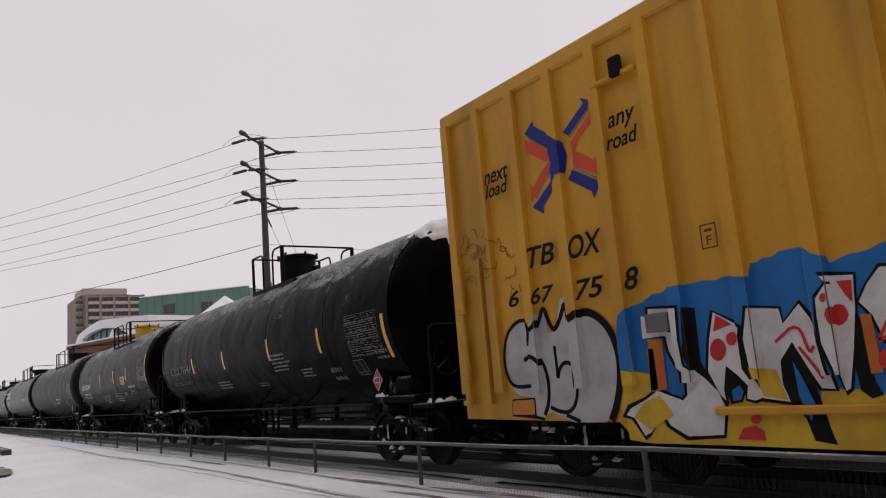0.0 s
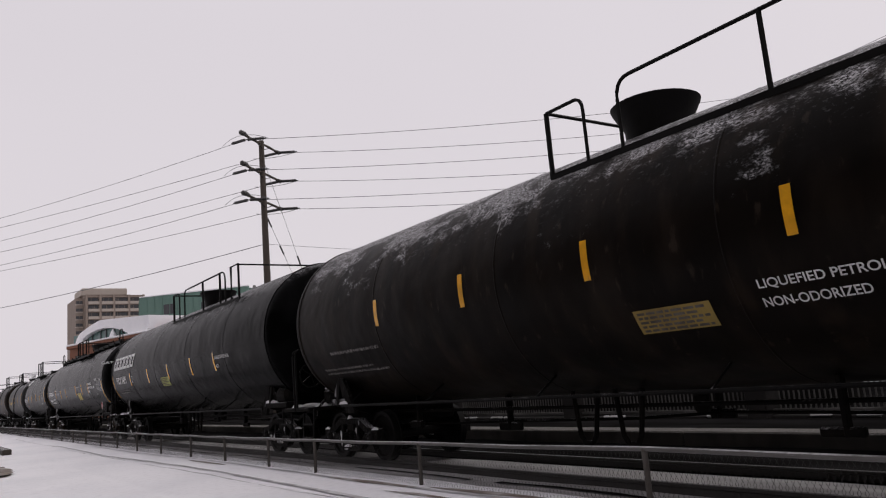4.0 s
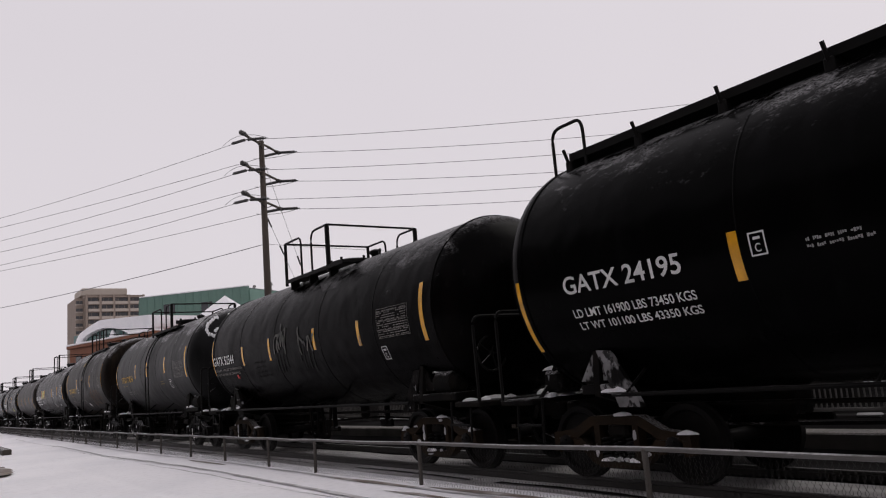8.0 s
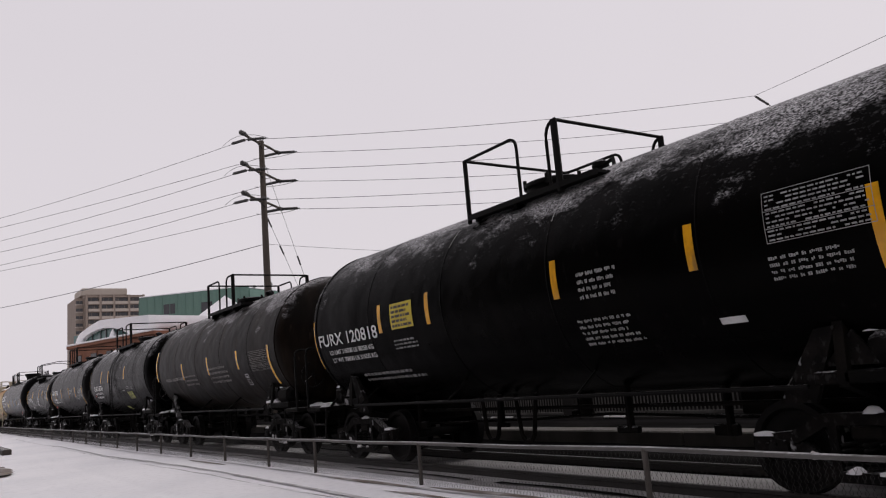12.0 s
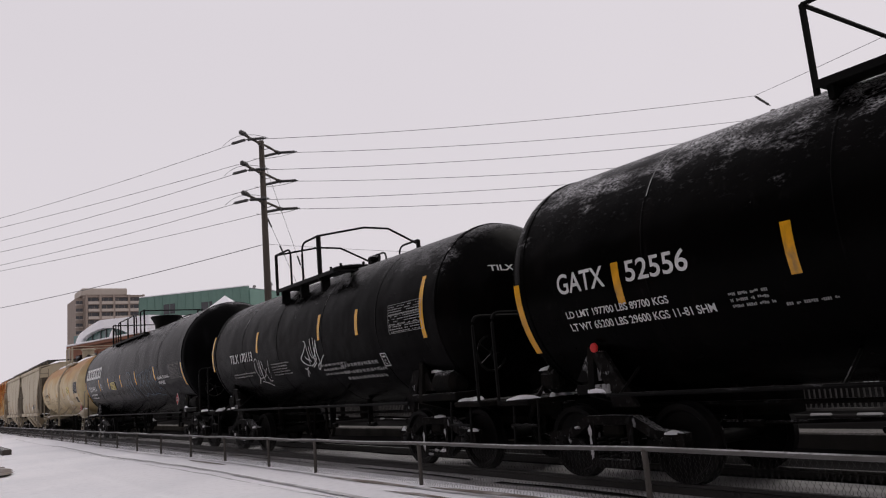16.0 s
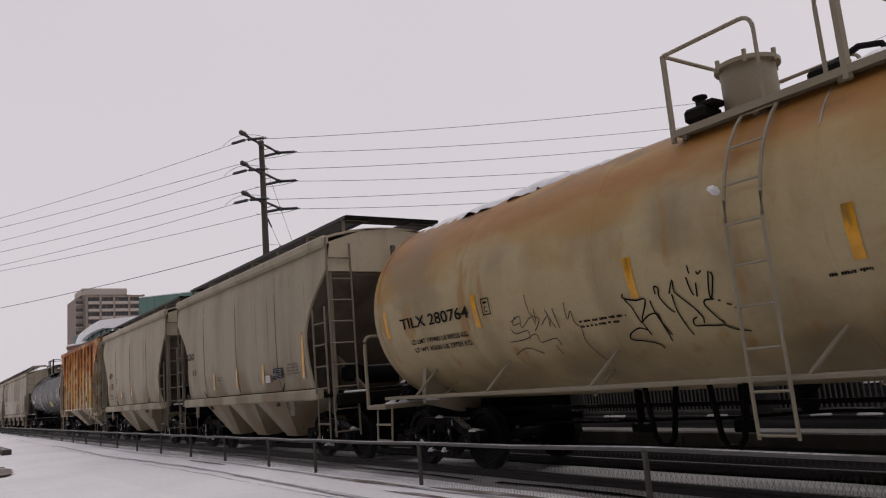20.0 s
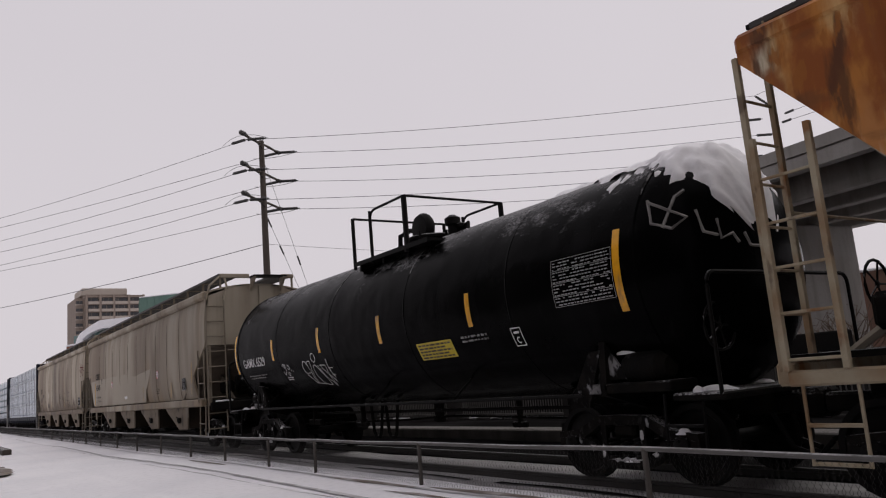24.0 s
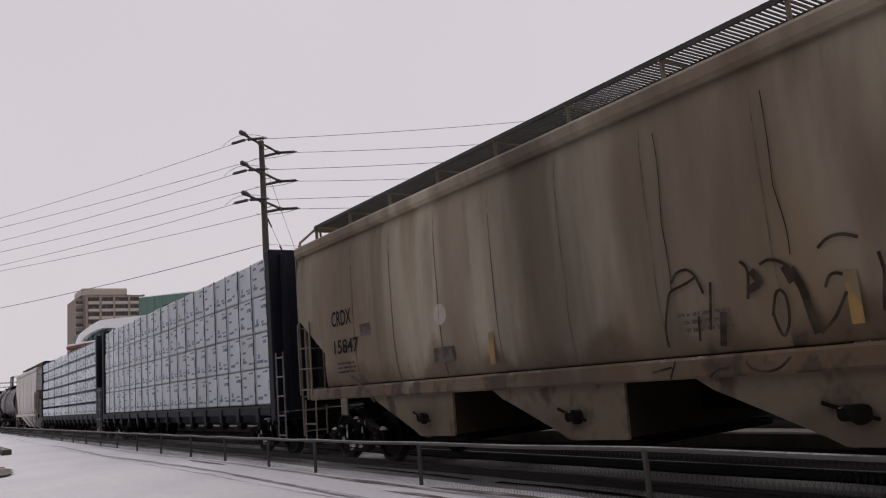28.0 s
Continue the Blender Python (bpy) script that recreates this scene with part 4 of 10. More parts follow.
def build_green_hall():
    a, b, c = bearing(77.2, 131), bearing(69.7, 122), bearing(67.2, 129)
    hall = thing("green_clad_building", "large green metal-clad building with a flat roof", "building")
    z = 18.25

    def wall_between(p, q, z0, z1, thick, mat, name):
        d = (q - p)
        o = pose(p.x, p.y, 0, 0, 0, math.degrees(math.atan2(d.y, d.x)))
        return part(name, Shape().box(0, d.length, -thick / 2, thick / 2, z0, z1, 0.03), mat, hall, m=o)

    wall_between(a, b, 0, z, 0.4, GREEN_PANEL, "front_wall")
    wall_between(b, c, 0, z - 0.4, 0.4, GREEN_PANEL, "side_wall")
    back = [a + (a.normalized() * 30), c + (c.normalized() * 20)]
    wall_between(back[0], back[1], 0, z - 0.5, 0.4, GREEN_PANEL, "back_wall")
    wall_between(a, back[0], 0, z - 0.5, 0.4, GREEN_PANEL, "end_wall")
    s = Shape().add([(q.x, q.y, z - 0.25) for q in (a, b, c, back[1], back[0])], [(0, 1, 2, 3, 4)])
    s.add([(q.x, q.y, z - 0.6) for q in (a, b, c, back[1], back[0])], [(4, 3, 2, 1, 0)])
    part("roof", s, SNOW, hall, smooth=0)
    d = (b - a).normalized()
    turn = math.degrees(math.atan2(d.y, d.x))
    for k in range(1, 14):
        p = a + (b - a) * (k / 14)
        part("panel_seam", Shape().box(-0.05, 0.05, -0.26, 0.26, 0, z - 0.02), GREEN_PANEL, hall, m=pose(p.x, p.y, 0, 0, 0, turn))
    for f, zz in ((0.28, z - 2.3), (0.62, z - 2.6), (0.62, z - 6), (0.28, z - 6)):
        p = a + (b - a) * f
        w = part("window", Shape().box(-1.0, 1.0, -0.24, 0.24, -0.8, 0.8, 0.03), DARK_GLASS, hall, m=pose(p.x, p.y, zz, 0, 0, turn))
        part("window_frame", Shape().box(-1.15, 1.15, -0.22, 0.22, -0.95, -0.8).box(-1.15, 1.15, -0.22, 0.22, 0.8, 0.95).box(-1.15, -1.0, -0.22, 0.22, -0.8, 0.8).box(1.0, 1.15, -0.22, 0.22, -0.8, 0.8), GREEN_PANEL, w)
    part("roof_edge", Shape().box(0, (b - a).length, -0.3, 0.3, z, z + 0.18, 0.04), SNOW, hall, m=pose(a.x, a.y, 0, 0, 0, turn))
    e = bearing(67.9, 136)
    part("plant_room", Shape().box(-2, 2, -2, 2, z - 3, z + 0.1, 0.1), TOWER_LIGHT, hall, m=pose(e.x, e.y, 0, 0, 0, turn))
    for az, hh in ((69.3, 0.9), (68.4, 1.5), (68.1, 1.2)):
        p = bearing(az, 128)
        part("roof_vent", Shape().lathe([(0.14, z - 0.6), (0.14, z + hh * 0.6), (0.3, z + hh * 0.62), (0.24, z + hh)], 10, at=(p.x, p.y, 0)), GALV, hall)


def build_pavilion():
    """Brick hall with a snow-covered barrel roof over arched green glass."""
    a, b = bearing(81.8, 100), bearing(76.4, 84)
    d = b - a
    turn = math.degrees(math.atan2(d.y, d.x))
    inv = 1 if (Matrix.Rotation(radians(turn), 3, "Z") @ Vector((0, 1, 0))).dot(a) > 0 else -1
    hall = thing("brick_pavilion", "red-brown brick hall with a snow-covered barrel roof and arched green glazing", "building", m=pose(a.x, a.y, 0, 0, 0, turn))
    w, ze, depth = d.length, EYE_Z + 7.6, 16.0

    def bx(x0, x1, y0, y1, z0, z1, c=0.03):
        y0, y1 = sorted((y0 * inv, y1 * inv))
        return Shape().box(x0, x1, y0, y1, z0, z1, c)

    part("brick_wall", bx(0, w, 0.3, depth, 0, ze - 0.6), BRICK, hall)
    part("cornice", bx(-0.25, w + 0.2, 0.0, depth, ze - 0.6, ze - 0.25), BRICK, hall)
    part("snow_ledge", bx(-0.2, w + 0.15, -0.05, 1.2, ze - 0.25, ze - 0.05, 0.06), SNOW, hall)
    for k in range(5):
        x = w * (0.12 + 0.19 * k)
        g = part("window", bx(x - 0.65, x + 0.65, 0.22, 0.5, ze - 4.2, ze - 1.5), DARK_GLASS, hall)
        part("window_head", bx(x - 0.8, x + 0.8, 0.2, 0.4, ze - 1.5, ze - 1.2), BRICK, g)
    # arched glass front under a snow-laden roof that sweeps up and then falls gently along its length
    n = 20
    x0, x1 = 2.4, 14.6
    arch = []
    for i in range(n + 1):
        t = i / n
        arch.append((x0 + (x1 - x0) * t, 9.0 - 0.95 * t + 1.55 * math.sin(math.pi * t) ** 0.7))
    y0, y1 = sorted((0.9 * inv, 1.2 * inv))
    part("arched_glass", Shape().plate(arch + [(x1, 7.9), (x0, 8.8)], y0, y1), GREEN_GLASS, hall)
    for i in (3, 6, 8, 11, 14, 17):
        part("mullion", bx(arch[i][0] - 0.07, arch[i][0] + 0.07, 0.8, 0.95, 7.9, arch[i][1]), DARK_GLASS, hall)
    top = []
    for i in range(n + 1):
        t = i / n
        top.append((1.9 + 15.1 * t, 9.75 + 1.42 * min(1.0, t / 0.34) ** 0.65 - 0.85 * max(0.0, t - 0.3)))
    end = [(17.0, 9.7), (16.6, 9.1), (15.9, 8.8), (15.0, 9.0)]
    y0, y1 = sorted((0.3 * inv, depth * inv))
    part("snow_roof", Shape().plate([(x, z + 0.03) for x, z in arch[:-2]] + end[::-1] + top[::-1], y0, y1), SNOW, hall)
    part("corner_glass", bx(0.3, 2.3, 0.6, 4.5, ze - 0.1, ze + 0.95), GREEN_GLASS, hall)
    for x, k in ((2.4, 0.75), (9.6, 0.55)):
        part("snow_heap", Shape().lathe([(0.75 * k, ze - 0.12), (0.6 * k, ze + 0.4 * k), (0.3 * k, ze + 1.1 * k), (0.05, ze + 1.5 * k)], 10, at=(x, 0.4 * inv, 0)), SNOW, hall, "heap of snow on the ledge")
    # the gable roof beyond it
    g0, g1, g2 = bearing(74.7, 104), bearing(71.93, 105), bearing(70.2, 106)
    gd = g2 - g0
    gt = math.degrees(math.atan2(gd.y, gd.x))
    gable = thing("snowy_gable_roof", "steep snow-covered gable roof on a brick block", "building", m=pose(g0.x, g0.y, 0, 0, 0, gt))
    gl, ga = gd.length, (g1 - g0).length
    zl, za, zr = EYE_Z + 9.2, EYE_Z + 13.25, EYE_Z + 10.9
    zf = zl - 2.4
    front, ridge = [(-0.5, -6.5, zf), (gl, -6.5, zf)], [(gl, -3.8, zr - 0.1), (ga, -3.8, za - 0.35), (0, -3.8, zl - 0.1)]
    v = front + ridge
    v += [(x, y, z - 0.4) for x, y, z in v]
    part("snow_roof", Shape().add(v, [(0, 1, 2, 3, 4), (9, 8, 7, 6, 5)] + [(k, k + 5, (k + 1) % 5 + 5, (k + 1) % 5) for k in range(5)]), SNOW, gable, smooth=0)
    part("block", Shape().box(0.2, gl - 0.3, -6.1, -3.9, 0, zf - 0.35), BRICK, gable, smooth=0)


def build_rear_wall():
    """An unseen wall added behind the camera, so that near tanks reflect something dark."""
    wall = tagged(thing("unseen_rear_wall", "unseen dark wall added behind the camera to darken reflections", "wall"), kind="structure")
    part("brick_face", Shape().box(-34, 70, -11, -10, 0, 15), UNSEEN_WALL_DARK, wall)


build_ground()
build_rear_wall()
build_track()
build_fence()
build_kerb_bits()
build_ruts()
build_parapet()
build_overpass()
build_lines()
build_tower()
build_green_hall()
build_pavilion()

# ---- railway cars: shared running gear ----
def truck_meshes():
    s = Shape()
    for sx in (-1, 1):
        s.plate([(sx * 1.1, 0.60), (sx * 0.72, 0.64), (sx * 0.40, 0.80), (0, 0.81), (0, 0.70), (sx * 0.36, 0.69), (sx * 0.66, 0.53), (sx * 1.1, 0.52)], -0.075, 0.075)
        s.plate([(sx * 1.1, 0.52), (sx * 1.12, 0.36), (sx * 1.0, 0.34), (sx * 0.98, 0.52)], -0.07, 0.07).plate([(sx * 0.76, 0.52), (sx * 0.74, 0.36), (sx * 0.62, 0.36), (sx * 0.64, 0.52)], -0.07, 0.07)
        s.plate([(sx * 0.70, 0.46), (sx * 0.44, 0.24), (sx * 0.30, 0.18), (0, 0.18), (0, 0.27), (sx * 0.28, 0.28), (sx * 0.40, 0.34), (sx * 0.62, 0.54)], -0.07, 0.07)
        s.box(min(sx * 0.27, sx * 0.36), max(sx * 0.27, sx * 0.36), -0.07, 0.07, 0.26, 0.71)
        s.box(sx * 0.87 - 0.10, sx * 0.87 + 0.10, -0.09, 0.08, 0.38, 0.56, 0.02)
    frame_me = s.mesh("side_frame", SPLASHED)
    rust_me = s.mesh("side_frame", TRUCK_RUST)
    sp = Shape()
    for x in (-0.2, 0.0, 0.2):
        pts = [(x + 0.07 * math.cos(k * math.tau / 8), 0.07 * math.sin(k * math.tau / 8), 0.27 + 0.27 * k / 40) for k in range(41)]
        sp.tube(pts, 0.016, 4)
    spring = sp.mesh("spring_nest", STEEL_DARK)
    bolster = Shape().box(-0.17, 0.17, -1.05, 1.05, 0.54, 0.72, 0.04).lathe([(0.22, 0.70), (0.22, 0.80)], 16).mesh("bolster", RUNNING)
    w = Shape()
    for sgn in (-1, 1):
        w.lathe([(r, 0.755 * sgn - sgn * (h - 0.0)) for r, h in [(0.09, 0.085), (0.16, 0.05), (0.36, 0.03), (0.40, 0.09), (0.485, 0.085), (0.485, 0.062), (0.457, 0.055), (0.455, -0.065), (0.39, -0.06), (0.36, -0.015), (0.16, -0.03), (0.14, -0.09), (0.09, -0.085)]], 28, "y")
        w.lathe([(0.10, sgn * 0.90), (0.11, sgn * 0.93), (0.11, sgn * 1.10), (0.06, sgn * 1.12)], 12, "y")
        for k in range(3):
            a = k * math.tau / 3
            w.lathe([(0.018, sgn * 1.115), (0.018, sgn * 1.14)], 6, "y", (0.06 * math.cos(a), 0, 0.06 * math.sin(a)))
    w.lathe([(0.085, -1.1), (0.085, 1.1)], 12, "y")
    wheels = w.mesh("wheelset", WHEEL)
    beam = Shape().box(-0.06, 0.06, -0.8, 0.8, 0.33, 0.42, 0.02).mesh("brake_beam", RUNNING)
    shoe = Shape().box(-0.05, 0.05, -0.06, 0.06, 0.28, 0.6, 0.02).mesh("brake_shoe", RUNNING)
    return frame_me, rust_me, spring, bolster, wheels, beam, shoe


SIDE_FRAME, SIDE_RUST, SPRING, BOLSTER, WHEELS, BRAKE_BEAM, BRAKE_SHOE = truck_meshes()
COUPLER = (Shape().box(-0.6, 0.35, -0.11, 0.11, 0.72, 0.92, 0.03).box(0.30, 0.52, -0.17, 0.05, 0.66, 0.98, 0.04).box(0.34, 0.60, 0.05, 0.19, 0.68, 0.96, 0.05)
           .tube([(0.2, -0.18, 0.7), (0.32, -0.3, 0.45), (0.55, -0.32, 0.38)], 0.03, 6).mesh("coupler", RUNNING))
BRAKE_DISC = Shape().lathe([(0.02, -0.02), (0.05, 0.0), (0.02, 0.02)], 10, "x").tube([(0, 0.27 * math.cos(k * math.tau / 16), 0.27 * math.sin(k * math.tau / 16)) for k in range(16)], 0.018, 6, True)
for _k in range(5):
    BRAKE_DISC.tube([(0, 0, 0), (0.0, 0.27 * math.cos(_k * math.tau / 5), 0.27 * math.sin(_k * math.tau / 5))], 0.012, 5)
BRAKE_DISC_ME = BRAKE_DISC.mesh("brake_wheel", STEEL_DARK)
def snow_lump_mesh(seed, lx, ly, h):
    """A small irregular lump of snow, flat below."""
    rng = random.Random(seed)
    v, n = [(0, 0, h)], 9
    for ring, up in ((0.5, 0.8), (0.85, 0.45), (1.0, -0.02)):
        for k in range(n):
            a = k * math.tau / n
            g = ring * rng.uniform(0.7, 1.15)
            v.append((lx * g * math.cos(a), ly * g * math.sin(a), h * up * (rng.uniform(0.7, 1.2) if up > 0 else 1)))
    f = [(0, 1 + k, 1 + (k + 1) % n) for k in range(n)]
    for r in range(2):
        f += [(1 + r * n + k, 1 + (r + 1) * n + k, 1 + (r + 1) * n + (k + 1) % n, 1 + r * n + (k + 1) % n) for k in range(n)]
    return Shape().add(v, f).mesh("snow_lump", SNOW, 60)


def fleck_mesh(seed):
    """Ragged flakes of frost and packed snow on the outer face of a side frame."""
    rng, s = random.Random(seed), Shape()
    spots = [(x, 0.285, 0.07, 0.03) for x in (-0.2, -0.08, 0.05, 0.17)] + [(-0.32, z, 0.035, 0.09) for z in (0.36, 0.5, 0.62)] + [(0.32, 0.58, 0.03, 0.07), (-0.5, 0.42, 0.07, 0.045), (0.5, 0.36, 0.06, 0.03), (-0.87, 0.47, 0.07, 0.05), (0.87, 0.46, 0.06, 0.06), (-0.15, 0.22, 0.1, 0.025), (0.2, 0.76, 0.1, 0.02), (-0.55, 0.66, 0.08, 0.02)]
    for x, z, a, b in spots:
        if rng.random() < 0.62:
            n = 9
            ring = [(x + a * rng.uniform(0.45, 1.2) * math.cos(k * math.tau / n), -0.094, z + b * rng.uniform(0.45, 1.3) * math.sin(k * math.tau / n)) for k in range(n)]
            s.add(ring + [(x, -0.115, z)], [(k, (k + 1) % n, n) for k in range(n)])
    return s.mesh("packed_snow", RUT, 60)


FLECKS = [fleck_mesh(i + 20) for i in range(5)]
LUMPS = [snow_lump_mesh(i, (0.14, 0.24, 0.1, 0.3)[i % 4], (0.06, 0.08, 0.05, 0.1)[i % 4], (0.05, 0.06, 0.07, 0.08)[i % 4]) for i in range(8)]
TRAIN = []      # (car, place of its centre at the start)
SPIN = []       # (wheelset, height in its truck, place of the truck along the train)


def add_truck(car, x, start, rusty=False):
    truck = place("truck", BOLSTER, car["ob"], pose(x, 0, 0))
    for y in (-1.0, 1.0):
        place("side_frame", SIDE_RUST if rusty else SIDE_FRAME, truck, pose(0, y, 0))
        place("spring_nest", SPRING, truck, pose(0, y, 0))
    for dx in (-0.87, 0.87):
        ws = place("wheelset", WHEELS, truck, pose(dx, 0, 0.457))
        SPIN.append((ws, dx, start + x))
        for sgn in (-1, 1):
            place("brake_shoe", BRAKE_SHOE, truck, pose(dx * 0.42, sgn * 0.755, 0))
        place("brake_beam", BRAKE_BEAM, truck, pose(dx * 0.36, 0, 0))
    rng = car["rng"]
    tagged(place("packed_snow", FLECKS[int(abs(start + x)) % 5], truck, pose(0, -1.0, 0), "flakes of packed snow on the truck"), kind="stuff")
    for dx, z in ((-0.95, 0.59), (0.1, 0.80), (0.95, 0.59), (-0.2, 0.26), (0.15, 0.26)):
        if rng.random() < 0.55:
            place("snow_lump", rng.choice((LUMPS[0], LUMPS[2], LUMPS[4], LUMPS[6])), truck, pose(dx + rng.uniform(-0.1, 0.1), -1.05, z, 0, 0, rng.uniform(-20, 20)), "lump of snow on the truck")
    return truck


def new_car(name, label, category, start, half, **kw):
    ob = thing(name, label, category, "cars of the passing freight train")
    car = {"ob": ob, "half": half, "start": start, "rng": random.Random(int(-start * 10) + 7), **kw}
    TRAIN.append((ob, start))
    return car


# ---- marks on the sides of the cars ----
def skin(car, u, s, off):
    """The point of a car's near side at u along it and s up it (from the tank's middle line, or from the rail)."""
    if "r" in car:
        a = s / car["r"]
        return (u, -(car["r"] + off) * math.cos(a), car["zc"] + (car["r"] + off) * math.sin(a))
    return (u, -(car["w"] + off + car.get("proud", 0.0)), s)


def sheet(car, u0, s0, u1, s1, off, shape=None, nu=1):
    """A curved rectangle lying on the side."""
    shape = shape or Shape()
    ns = max(1, int(abs(s1 - s0) / 0.12) + 1) if "r" in car else 1
    v = [skin(car, u0 + (u1 - u0) * i / nu, s0 + (s1 - s0) * j / ns, off) for i in range(nu + 1) for j in range(ns + 1)]
    f = [(i * (ns + 1) + j, (i + 1) * (ns + 1) + j, (i + 1) * (ns + 1) + j + 1, i * (ns + 1) + j + 1) for i in range(nu) for j in range(ns)]
    return shape.add(v, f)


def strip(car, u, s0, s1, faded=False):
    s1 = max(s1, s0 + 0.44)
    part("reflective_strip", sheet(car, u - 0.055, s0, u + 0.055, s1, 0.006), FADED_YELLOW if faded else YELLOW, car["ob"], "faded yellow reflective strip" if faded else "yellow reflective strip")


def text_shape(body, width, height, slant=0.0, bold=0.014):
    cu = bpy.data.curves.new("lettering", "FONT")
    cu.body, cu.offset, cu.shear = body, bold, slant
    ob = bpy.data.objects.new("lettering", cu)
    me = bpy.data.meshes.new_from_object(ob)
    bpy.data.objects.remove(ob)
    bpy.data.curves.remove(cu)
    v = [p.co.copy() for p in me.vertices]
    f = [tuple(p.vertices) for p in me.polygons]
    bpy.data.meshes.remove(me)
    x0, x1 = min(p.x for p in v), max(p.x for p in v)
    y0, y1 = min(p.y for p in v), max(p.y for p in v)
    return [((p.x - x0) / (x1 - x0) * width, (p.y - y0) / (y1 - y0) * height) for p in v], f


def letter(car, body, u0, u1, s, h, ink, slant=0.0, bold=0.014):
    v, f = text_shape(body, u1 - u0, h, slant, bold)
    off = 0.014 if "r" in car else 0.008
    if h < 0.15:
        part("stencil_line", Shape().add([skin(car, u0 + x, s + y, off) for x, y in v], f), INKS[ink], car["ob"], "line of small stencilled lettering", smooth=0)["kind"] = "stuff"
        return
    # every large letter is a piece of its own
    home = list(range(len(v)))

    def root(i):
        while home[i] != i:
            home[i] = home[home[i]]
            i = home[i]
        return i

    for q in f:
        for i in q[1:]:
            home[root(i)] = root(q[0])
    glyphs = {}
    for q in f:
        glyphs.setdefault(root(q[0]), []).append(q)
    for faces in glyphs.values():
        used = sorted({i for q in faces for i in q})
        at = {i: k for k, i in enumerate(used)}
        part("letter", Shape().add([skin(car, u0 + v[i][0], s + v[i][1], off) for i in used], [tuple(at[i] for i in q) for q in faces]), INKS[ink], car["ob"], "stencilled letter", smooth=0)


def head_letter(car, body, y0, y1, z, h):
    """Lettering on the leading tank head."""
    v, f = text_shape(body, y1 - y0, h)
    pts = []
    for x, y in v:
        yy, zz = y0 + x - 0.34, z + y - 0.08
        rho = min(0.98, math.hypot(yy, zz - car["zc"]) / car["r"])
        pts.append((car["half"] + 0.1 + car["head"] * math.sqrt(1 - rho * rho) + 0.015, yy, zz))
    part("lettering", Shape().add(pts, f), WHITE, car["ob"], "stencilled lettering", smooth=0)


def blocks(car, count, u0, u1, s, h, ink):
    """A word mark drawn as slanted hollow blocks."""
    n = int(count)
    w = (u1 - u0) / n
    for i in range(n):
        a, b = u0 + i * w, u0 + (i + 0.86) * w
        sh, t = 0.16 * h, 0.2 * h
        shape = Shape()
        for (p0, q0, p1, q1) in ((a, 0, a + t * 1.25, h), (b - t * 1.25, 0, b, h), (a + t, 0, b - t, t), (a + t, h - t, b - t, h)):
            ns = 4
            v = []
            for j in range(ns + 1):
                q = q0 + (q1 - q0) * j / ns
                v += [skin(car, p0 + sh * q / h, s + q, 0.012), skin(car, p1 + sh * q / h, s + q, 0.012)]
            shape.add(v, [(2 * j, 2 * j + 1, 2 * j + 3, 2 * j + 2) for j in range(ns)])
        part("word_mark_block", shape, INKS[ink], car["ob"], "white painted block of a word mark", smooth=0)


def lines(car, u0, s0, u1, s1, n, ink):
    """Small stencilled lines that cannot be read: rows of word-long bars."""
    rng = car["rng"]
    pitch = max(0.065, (s1 - s0) / n)
    shape = Shape()
    for i in range(n):
        z = s0 + i * pitch
        u, end = u0, u0 + (u1 - u0) * rng.uniform(0.75, 1.0)
        while u < end:
            for _ in range(rng.randint(2, 6)):
                w = rng.uniform(0.012, 0.022)
                if u + w < end:
                    low = pitch * rng.choice((0, 0, 0, 0.14))
                    sheet(car, u, z + low, u + w, z + pitch * rng.choice((0.5, 0.5, 0.38)), 0.008, shape)
                u += w + 0.0045
            u += 0.03
    tagged(part("stencil_text", shape, TABLE_INK if ink == "white" else INKS[ink], car["ob"], "rows of small stencilled marks", smooth=0), kind="stuff")


def table(car, u0, s0, u1, s1, ink):
    """A stencilled data table: outline, rows of short bars."""
    rng = car["rng"]
    s0 = min(s0, s1 - 0.42) if "r" in car else s0
    mat = INKS.get(ink, WHITE)
    if ink == "inverse":
        part("stencil_panel", sheet(car, u0, s0, u1, s1, 0.006, nu=1), INK, car["ob"], "black stencil panel", smooth=0)
        mat = WHITE
    shape = Shape()
    t = 0.007
    for (a, b, c, d) in ((u0, s0, u1, s0 + t), (u0, s1 - t, u1, s1), (u0, s0, u0 + t, s1), (u1 - t, s0, u1, s1)):
        sheet(car, a, b, c, d, 0.010, shape)
    n = max(6, int((s1 - s0) / 0.042))
    for i in range(n):
        z = s0 + 0.02 + (s1 - s0 - 0.03) * i / n
        u = u0 + 0.03
        while u < u1 - 0.06:
            w = rng.uniform(0.02, 0.07)
            if rng.random() < 0.8:
                sheet(car, u, z, min(u + w, u1 - 0.03), z + (s1 - s0) / n * 0.36, 0.010, shape)
            u += w + 0.016
        if i % 4 == 3:
            sheet(car, u0, z - 0.012, u1, z - 0.006, 0.010, shape)
    tagged(part("stencil_table", shape, TABLE_INK if mat is WHITE else mat, car["ob"], "table of small stencilled marks", smooth=0), kind="stuff")


